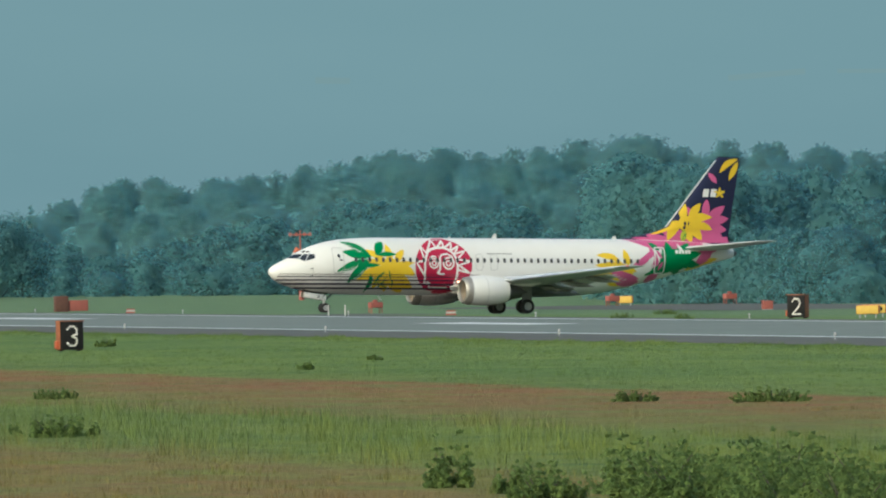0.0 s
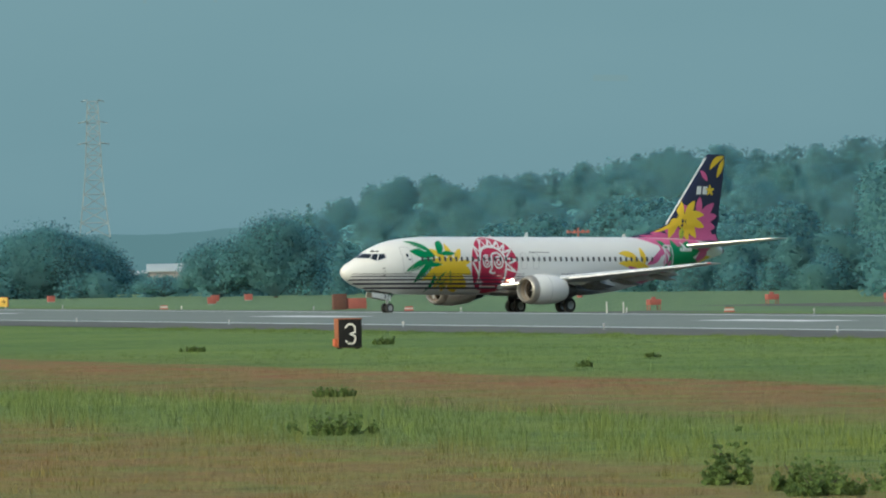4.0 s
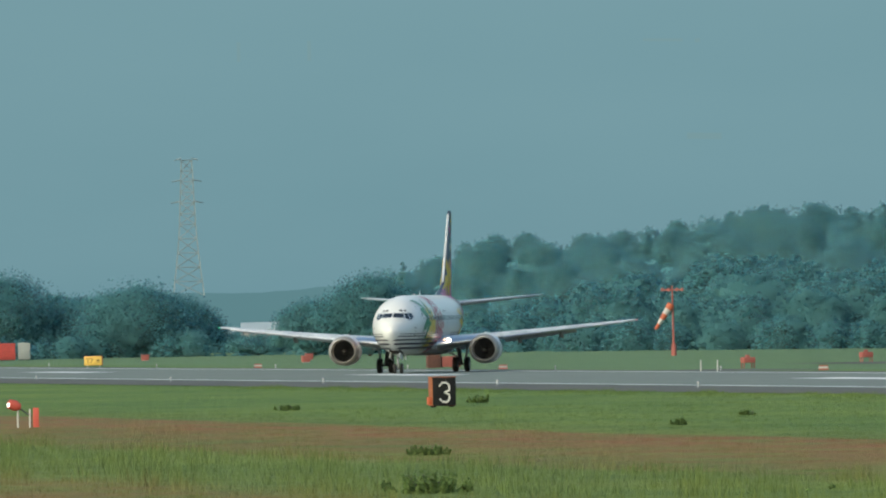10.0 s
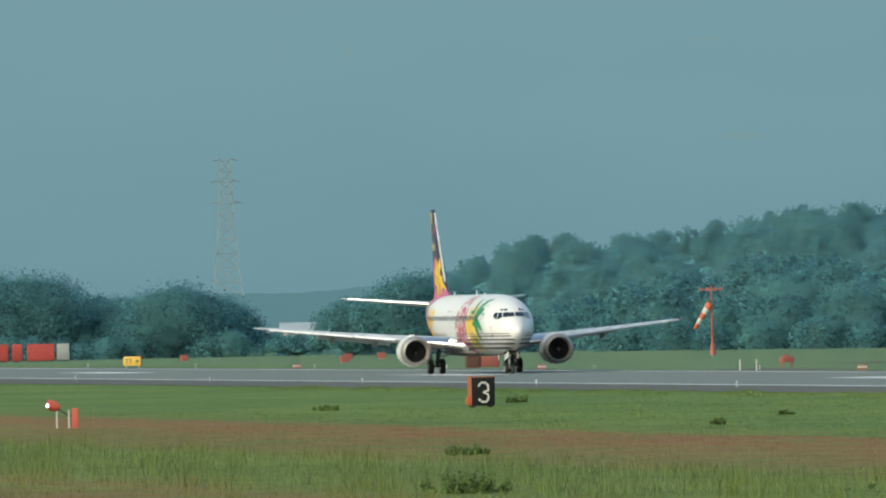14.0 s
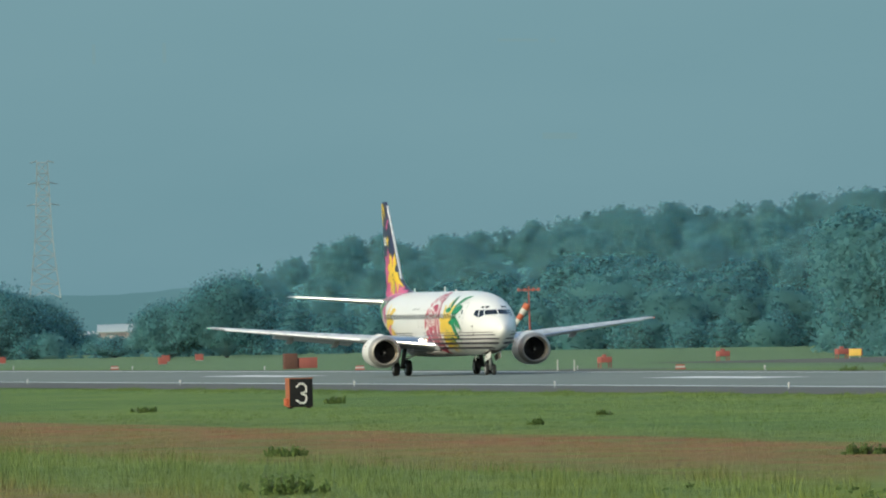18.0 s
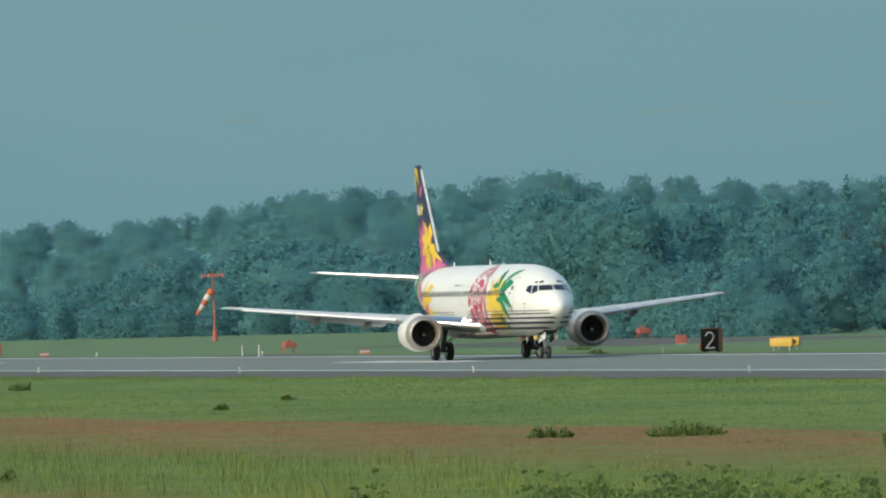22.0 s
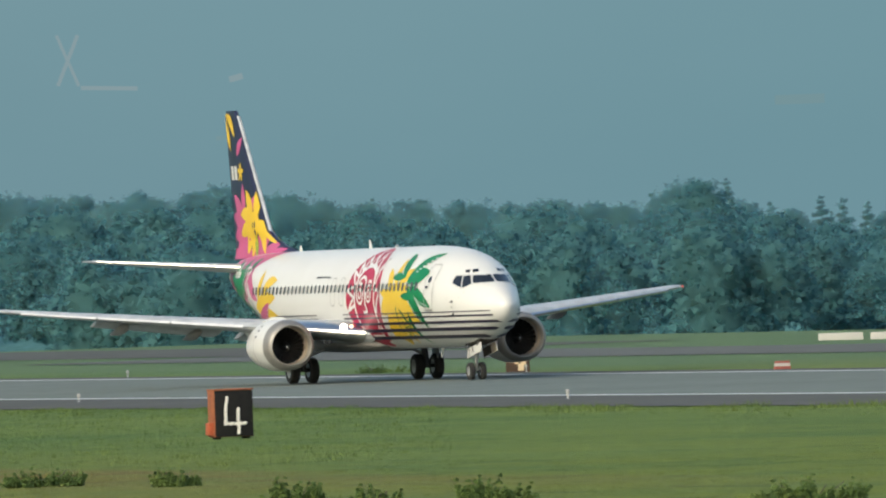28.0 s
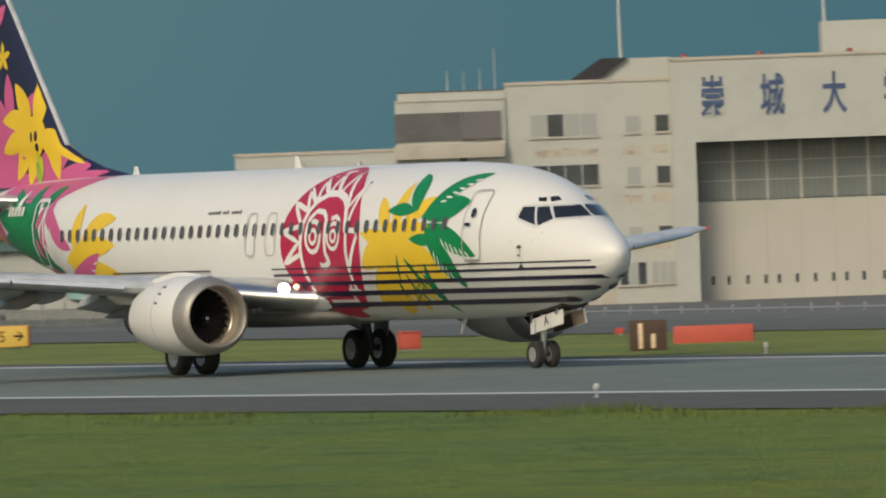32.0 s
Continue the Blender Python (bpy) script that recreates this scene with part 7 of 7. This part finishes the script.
# orange barrier and brown box in the strip
s = tagged(part("barrier", block((-1.15, 0, -0.05), (1.15, 0.5, 0.5), 0.05), ORANGE_RED), "long orange barrier lying in the grass", "barrier")
s.matrix_basis = facing(run(317.3, 51.7))
BROWN_SIGN = material("brown_sign", (0.06, 0.035, 0.025), 0.7, color2=(0.09, 0.05, 0.03), scale=3.0)
CREAM_BAR = material("cream_bar", (0.8, 0.62, 0.42), 0.5)
s = tagged(empty("sign_cabinet"), "brown sign cabinet with cream bars beside the runway", "sign")
s.matrix_basis = facing(run(111.6, 37.5))
part("cabinet", block((-0.5, 0, -0.05), (0.5, 0.5, 0.86), 0.02), BROWN_SIGN, s)
for x0, z0, x1, z1 in ((-0.20, 0.60, 0.30, 0.76), (0.10, 0.30, 0.34, 0.62), (-0.14, 0.34, 0.04, 0.50), (0.0, 0.06, 0.26, 0.34)):
    part("cream_bar", block((x0, -0.03, z0), (x1, -0.002, z1), 0.01), CREAM_BAR, s, "cream bar")
s = tagged(empty("sign_cabinet"), "brown sign cabinet with two cream bars in the grass", "sign")
s.matrix_basis = facing(run(329.5, 42.9))
part("cabinet", block((-0.52, 0, -0.05), (0.52, 0.5, 0.84), 0.02), BROWN_SIGN, s)
for x, z in ((-0.26, 0.06), (0.08, 0.06)):
    part("white_bar", block((x, -0.03, z), (x + 0.12, -0.002, z + (0.7 if x < 0 else 0.4)), 0.01), CREAM_BAR, s, "cream bar")

# low white walls and lamp posts across the taxiway
for a0, a1 in ((7.49, 7.67), (7.70, 7.90)):
    d = 745.0
    w = d * radians(a1 - a0)
    s = tagged(part("barrier_wall", block((-w / 2, 0, -0.1), (w / 2, 0.3, 0.38), 0.03), WHITE_POST), "low white concrete barrier beyond the taxiway", "barrier", group="white barriers")
    s.matrix_basis = facing(polar((a0 + a1) / 2, d))
for a, d, hh in ((8.228, 790, 1.55), (8.505, 770, 1.65), (8.895, 790, 2.0), (9.18, 790, 1.7), (11.645, 690, 2.6), (10.44, 690, 1.5)):
    s = tagged(empty("lamp_post"), "short grey post with a white lamp head", "lamp", group="apron lamp posts")
    s.matrix_basis = facing(polar(a, d))
    part("post", rod((0, 0, -0.2), (0, 0, hh), 0.05, 0.04, 8), GALV, s)
    part("lamp_head", block((-0.05, -0.15, hh - 0.02), (0.35, 0.15, hh + 0.16), 0.04), WHITE_POST, s, "white lamp head")


# parked light aircraft
# white and teal both muted, with the haze put into their colours
LIGHT_WHITE = material("light_aircraft_white", (0.42, 0.46, 0.46), 0.4)
LIGHT_TEAL = material("light_aircraft_teal", (0.18, 0.33, 0.32), 0.45)


def light_aircraft(a, d, turn, trim, span=10.8, low=False):
    s = tagged(empty("light_aircraft"), "parked white high-wing light aircraft with a coloured stripe" if not low else "parked white low-wing light aircraft", "airplane", group="parked aircraft")
    s.matrix_basis = facing(polar(a, d), turn)
    zc = 1.05 if not low else 0.7
    part("fuselage", loft([[Vector((x, r * w * math.cos(p), zc + up + r * math.sin(p))) for p in (2 * math.pi * k / 14 for k in range(14))] for x, r, w, up in ((-2.3, 0.1, 1, 0), (-2.0, 0.42, 0.9, 0), (-1.0, 0.58, 0.9, 0.05), (0.3, 0.62, 0.85, 0.12), (1.6, 0.42, 0.7, 0.1), (4.2, 0.16, 0.6, 0.15), (4.9, 0.05, 0.6, 0.2))]), LIGHT_WHITE, s)
    zw = zc + 0.72 if not low else zc + 0.35
    for q in (1, -1):
        part("wing", loft([[Vector((p.x, p.y, p.z)) for p in foil(x, ch, q * y, z, 0.13, n=6)] for y, x, ch, z in ((0.25, 0.6, 1.6, zw), (span * 0.3, 0.6, 1.55, zw + 0.05), (span / 2, 0.35, 1.0, zw + 0.12))]), LIGHT_WHITE, s)
        part("tailplane", loft([foil(x, ch, q * y, zc + 0.25, 0.10, n=4, sym=True) for y, x, ch in ((0.05, 4.9, 0.9), (1.7, 4.75, 0.6))]), LIGHT_WHITE, s)
        if not low:
            part("strut", rod((-0.4, q * 0.5, zc - 0.3), (-0.1, q * span * 0.26, zw), 0.04, None, 6), LIGHT_WHITE, s)
            part("leg", rod((0.2, q * 0.4, zc - 0.4), (0.3, q * 1.1, 0.2), 0.05, None, 6), LIGHT_WHITE, s)
            part("wheel", rod((0.3, q * 1.05, 0.2), (0.3, q * 1.2, 0.2), 0.2, None, 12), TYRE, s)
    part("fin", loft([[Vector((p.x, p.z, z)) for p in foil(x, ch, 0, 0, 0.1, n=4, sym=True)] for z, x, ch in ((zc + 0.2, 5.0, 1.3), (zc + 1.45, 5.3, 0.7))]), trim, s, "coloured fin")
    part("stripe", block((-1.9, -0.58, zc - 0.05), (1.2, 0.58, zc + 0.12)), trim, s, "coloured side stripe")
    part("canopy", block((-1.0, -0.45, zc + 0.32), (0.4, 0.45, zc + 0.66), 0.08), GLASS, s)
    if low:
        part("main_wheel", rod((-0.2, -0.08, 0.2), (-0.2, 0.08, 0.2), 0.2, None, 12), TYRE, s)
    else:
        part("propeller", block((-2.36, -0.95, zc - 0.06), (-2.31, 0.95, zc + 0.06), 0.01), DARK_METAL, s)
        part("nose_leg", rod((-1.8, 0, 0.2), (-1.7, 0, zc - 0.3), 0.05, None, 6), LIGHT_WHITE, s)
        part("nose_wheel", rod((-1.8, -0.06, 0.18), (-1.8, 0.06, 0.18), 0.18, None, 12), TYRE, s)
    return s


light_aircraft(11.70, 865, 160, LIGHT_WHITE)
light_aircraft(11.95, 855, 25, LIGHT_TEAL)
light_aircraft(11.40, 875, 150, LIGHT_TEAL)
light_aircraft(12.50, 865, 168, material("red_trim", (0.30, 0.14, 0.12), 0.4))
light_aircraft(12.72, 845, 20, material("brown_trim", (0.35, 0.16, 0.06), 0.4))
light_aircraft(14.28, 840, 45, LIGHT_TEAL)
light_aircraft(14.88, 840, 140, LIGHT_TEAL)



# ---------------------------------------------------------------- bushes and grass
def build_bush(name, seed, w, h, place, mat, leaves, label):
    rng = np.random.default_rng(seed)
    cs, rs = [], []
    for k in range(max(10, int(26 * w))):      # leafy shoots that lean outwards from a rough dome
        x, y = (rng.random() - 0.5) * w * 0.9, (rng.random() - 0.5) * w * 0.7
        top = h * max(0.25, 1 - 1.5 * (x / w) ** 2 - 1.2 * (y / w) ** 2) * (0.34 + 0.72 * rng.random() + 0.14 * math.sin(9.0 * x / w + seed))
        lean = 0.25 * rng.normal()
        for j in range(4):
            f = 0.12 + 0.28 * j
            cs.append((x * (1 + 0.2 * f) + lean * h * f * 0.4, y * (1 + 0.2 * f), max(0.04, top * f)))
            rs.append(min(w, h) * (0.135 - 0.028 * j) * (0.8 + 0.5 * rng.random()))
    t = tagged(empty(name, place, 30 * seed), label, "bush", group="bushes in the grass")
    pts, faces, nrm = leaf_mesh(rng, cs, rs, int(1.2 * leaves), 0.062, 0.25, 1.0, (0.25, 1.45))
    ob = new("foliage", mesh_of("foliage", pts, faces, mat, nrm))
    ob.parent = t
    for k in range(4):
        q = rng.random() * 6.283
        part("stem", rod((0.05 * math.cos(q), 0.05 * math.sin(q), -0.05), (0.3 * w * math.cos(q), 0.3 * w * math.sin(q), h * (0.5 + 0.4 * rng.random())), 0.018, 0.006, 5), BARK, t)
    return t


BUSHES = [  # along, across, width, height
    (427, -90, 2.2, 1.1), (430, -88, 1.7, 1.0), (437, -90, 2.2, 1.2), (441, -88, 1.8, 1.05), (433.5, -89.5, 2.6, 1.15), (446, -90.5, 2.6, 1.15), (451, -89, 2.4, 1.0), (423, -91.5, 1.3, 0.6), (416, -91.5, 0.8, 0.95), (429, -92.5, 1.3, 0.5), (434.5, -91.2, 2.4, 0.9), (442.5, -91.2, 2.4, 0.95), (448.5, -91.6, 2.4, 0.85),
    (283, -58.5, 1.1, 0.34), (289, -56, 2.1, 0.42), (162, -44, 0.6, 0.32), (22.5, -26, 1.0, 0.45), (125, -34, 0.8, 0.22), (249, -69, 1.4, 0.35), (336, -84.6, 2.0, 0.55),
    (348, -58, 0.9, 0.62), (353, -58, 1.1, 0.4), (331, -60, 1.4, 0.35)]
BUSHES_2 = [(375, -59, 2.2, 0.4), (382, -58, 1.2, 0.42), (409, -63.7, 1.2, 0.5), (414, -63.7, 1.1, 0.35),
            (416, -62, 1.6, 0.5), (430, -60.4, 2.0, 0.46), (438, -60, 1.9, 0.42), (443, -62, 2.2, 0.55), (447, -61, 1.8, 0.78), (440, -55, 0.6, 0.25), (471, -57.6, 1.3, 0.4),
            (432, -35, 0.65, 0.34), (466, -55, 1.1, 0.3), (49, -39.5, 1.2, 0.3), (319, -57, 1.6, 0.35), (346, -57.4, 1.0, 0.65)]
for k, (u, v, w, h) in enumerate(BUSHES + BUSHES_2):
    build_bush("bush", 100 + k, w, h, run(u, v), LEAF_BUSH, int(2400 + 3000 * w), "leafy dark green bush in the airfield grass")
for k, (u, v, w, h) in enumerate(((-145, 35.5, 1.4, 0.45), (-124, 34.5, 1.5, 0.5), (259, 40.5, 7.0, 0.35), (268, 40.0, 5.0, 0.32), (-182, 46.4, 1.4, 0.4), (88, 39, 2.2, 0.4))):
    build_bush("low_shrub", 200 + k, w, h, run(u, v), LEAF_BUSH, int(500 + 500 * w), "low green shrub on the far runway verge")

for k, (a, d, w, h) in enumerate(((15.15, 549, 2.6, 0.35), (15.45, 549, 2.2, 0.4), (15.66, 550, 3.0, 0.5), (15.88, 550, 2.6, 0.42), (16.05, 550, 2.4, 0.4), (14.92, 560, 2.4, 0.5))):
    build_bush("low_shrub", 230 + k, w, h * 1.3, polar(a, d), LEAF_NEAR, int(2500 + 2500 * w), "low dark green shrub before the buildings")


def grass_patch(name, label, rng, count, place, tall, wide, blades=5):
    """Tufts of upright blades in runway metres; place(rng) gives points and their shares of the full height."""
    p, k = place(rng, count)
    keep = k > 0
    p, k = np.repeat(p[keep], blades, 0), np.repeat(k[keep], blades)
    n = len(p)
    a, r = rng.random(n) * 6.283, 0.22 * rng.random(n)
    way = np.stack([np.cos(a), np.sin(a), np.zeros(n)], 1)
    foot = p + way * r[:, None]
    hgt = tall * k * (0.4 + 0.8 * rng.random(n))
    tip = foot + way * (hgt * 0.45 * rng.random(n))[:, None] + np.array([0, 0, 1.0]) * hgt[:, None]
    q = radians(78.288) + rng.normal(size=n) * 0.6      # broad sides mostly across the runway
    s = np.stack([np.cos(q), np.sin(q), np.zeros(n)], 1) * (wide * (0.6 + 0.8 * rng.random(n)))[:, None]
    pts = np.stack([foot - s, foot + s, tip], 1).reshape(-1, 3)
    nrm = np.stack([0.35 * rng.normal(size=n), 0.35 * rng.normal(size=n) - 0.25, np.ones(n)], 1)
    nrm /= np.linalg.norm(nrm, axis=1)[:, None]
    ob = new(name, mesh_of(name, pts, np.arange(3 * n).reshape(-1, 3), BLADES, np.repeat(nrm, 3, 0)))
    ob.matrix_basis = FRAME
    return tagged(ob, label, "grass", kind="stuff")


def clumps(u, v, size, seed):
    """A smooth random field over the ground, about -1 to 1, from a few waves."""
    g = np.random.default_rng(seed)
    out = np.zeros(len(u))
    for _ in range(9):
        a, w = g.random() * 6.283, (0.6 + 1.2 * g.random()) * 6.283 / size
        out += np.sin(w * (u * math.cos(a) + 2.2 * v * math.sin(a)) + 6.283 * g.random())
    return out / 3.6


def sector(a0, a1, d0, d1, f):
    """A chooser of ground points in a sector seen from the camera."""
    def choose(rng, n):
        a = np.radians(a0 + (a1 - a0) * rng.random(n))
        d = np.sqrt(d0 * d0 + (d1 * d1 - d0 * d0) * rng.random(n))
        x, y = d * np.sin(a) - O.x, d * np.cos(a) - O.y
        u, v = x * U.x + y * U.y, x * N.x + y * N.y
        return np.stack([u, v, np.full(n, -0.01)], 1), f(v, clumps(u, v, 9.0, 3) + 0.6 * clumps(u, v, 2.5, 4))
    return choose


def verge(rng, n):
    u, v = -150 + 620 * rng.random(n), -7.2 - 3.0 * np.abs(rng.normal(size=n))
    return np.stack([u, v, np.full(n, -0.01)], 1), np.maximum(0.06, 0.26 + 0.75 * clumps(u, v, 11.0, 8) + 0.3 * clumps(u, v, 3.0, 9))


def near_height(v, n):
    """Tall in the unmown stripe, knee-high in the dry belt, low towards the runway."""
    k = np.where(v < -88, 0.62, np.where(v < -71, 1.35, np.where(v < -50, 0.30, 0.0)))
    return k * np.clip(0.30 + 0.85 * n, 0.10, 1.7)


rg = np.random.default_rng(77)
grass_patch("tall_grass", "tall green and dry brown grass on the near airfield", rg, 60000, sector(-4.2, 4.6, 205, 560, near_height), 0.27, 0.008)
grass_patch("meadow_grass", "uneven green meadow grass before the runway", rg, 26000, sector(-4.2, 6.0, 330, 640, lambda v, n: np.where((v > -50) & (v < -9), np.clip(0.4 + 0.45 * n, 0.0, 1.2), 0.0)), 0.15, 0.014)
grass_patch("short_grass", "short green lawn beside the runway", rg, 30000, sector(4.0, 18.4, 196, 330, lambda v, n: np.where(v > -9, 0.0, np.clip(0.5 + 0.5 * n, 0.0, 1.4))), 0.06, 0.008)
grass_patch("verge_grass", "uneven grass along the runway shoulder", rg, 16000, verge, 0.19, 0.014)



# ---------------------------------------------------------------- motion
PATH = [  # seconds, x, y, heading, height, nose-up degrees
    (0, 4.73, 999.0, 202.16, -0.45, 1.20), (1, 0.10, 997.5, 205.48, -0.47, 1.20), (2, -4.44, 995.5, 210.41, -0.45, 1.10), (3, -8.72, 993.5, 215.94, -0.38, 1.00), (4, -12.60, 991.2, 222.20, -0.26, 0.87),
    (5, -16.08, 988.7, 229.03, -0.15, 0.73), (6, -19.18, 986.5, 236.06, -0.03, 0.60), (7, -21.89, 984.7, 243.05, -0.03, 0.45), (8, -24.11, 982.5, 250.18, -0.02, 0.30), (9, -25.73, 979.3, 257.58, -0.01, 0.15),
    (10, -26.84, 975.5, 264.59, 0.00, 0.00), (11, -27.52, 971.6, 270.51, 0.00, 0.00), (12, -27.59, 967.5, 275.17, 0.00, 0.00), (13, -26.88, 962.7, 278.56, 0.00, -0.03), (14, -25.48, 956.4, 280.85, 0.00, -0.07),
    (15, -23.54, 947.5, 282.25, 0.00, -0.10), (16, -21.15, 935.3, 282.96, 0.00, -0.08), (17, -18.21, 920.0, 283.19, 0.00, -0.07), (18, -14.56, 902.2, 283.13, 0.00, -0.05), (19, -10.09, 882.0, 282.96, 0.00, -0.03),
    (20, -4.88, 859.0, 282.76, 0.00, -0.02), (21, 0.97, 832.2, 282.56, 0.00, 0.00), (22, 7.35, 801.3, 282.40, 0.00, 0.00), (23, 14.23, 767.4, 282.30, 0.00, 0.00), (24, 21.60, 731.8, 282.25, 0.00, 0.00),
    (25, 29.45, 694.2, 282.24, 0.00, 0.00), (26, 37.77, 654.0, 282.25, 0.00, 0.00), (27, 46.59, 610.7, 282.25, 0.00, 0.00), (28, 56.04, 565.0, 282.25, 0.00, 0.00), (28.5, 61.06, 541.6, 282.25, 0.00, 0.00),
    (29, 66.27, 517.8, 282.25, 0.00, 0.00), (29.5, 71.54, 492.8, 282.30, 0.00, 0.00), (30, 76.74, 466.6, 282.40, 0.00, 0.00), (30.5, 81.98, 441.4, 282.45, 0.00, 0.00), (31, 87.43, 414.1, 282.45, 0.00, 0.00),
    (31.5, 93.04, 386.0, 282.50, 0.00, 0.00), (32, 99.06, 358.1, 282.50, 0.00, 0.00),
]


def motions(plane, wheels, fans):
    walk(plane, [(t, pose(x, y, 0.036 + z, 0, -nose, hd)) for t, x, y, hd, z, nose in PATH])
    tt = [r[0] for r in PATH]
    xs, ys = [r[1] for r in PATH], [r[2] for r in PATH]
    dist, steps = 0.0, [0.1 * k for k in range(321)]
    px, py = xs[0], ys[0]
    rolls = []
    for t in steps:
        x, y = float(np.interp(t, tt, xs)), float(np.interp(t, tt, ys))
        rolls.append(math.hypot(x - px, y - py))
        px, py = x, y
    for ob, r in wheels:
        place, turn, rows = ob.location.copy(), 0.0, []
        for t, s in zip(steps, rolls):
            turn += min(80.0, math.degrees(s / r))
            rows.append((t, Matrix.Translation(place) @ Matrix.Rotation(radians(turn), 4, "Y")))
        walk(ob, rows)
    for ob in fans:
        place = ob.location.copy()
        walk(ob, [(t, Matrix.Translation(place) @ Matrix.Rotation(radians(61.0 * k), 4, "X")) for k, t in enumerate(steps)])


motions(AIRLINER, WHEELS, [o for o in AIRLINER.children if o.name.startswith("fan") and o.type == "EMPTY"])
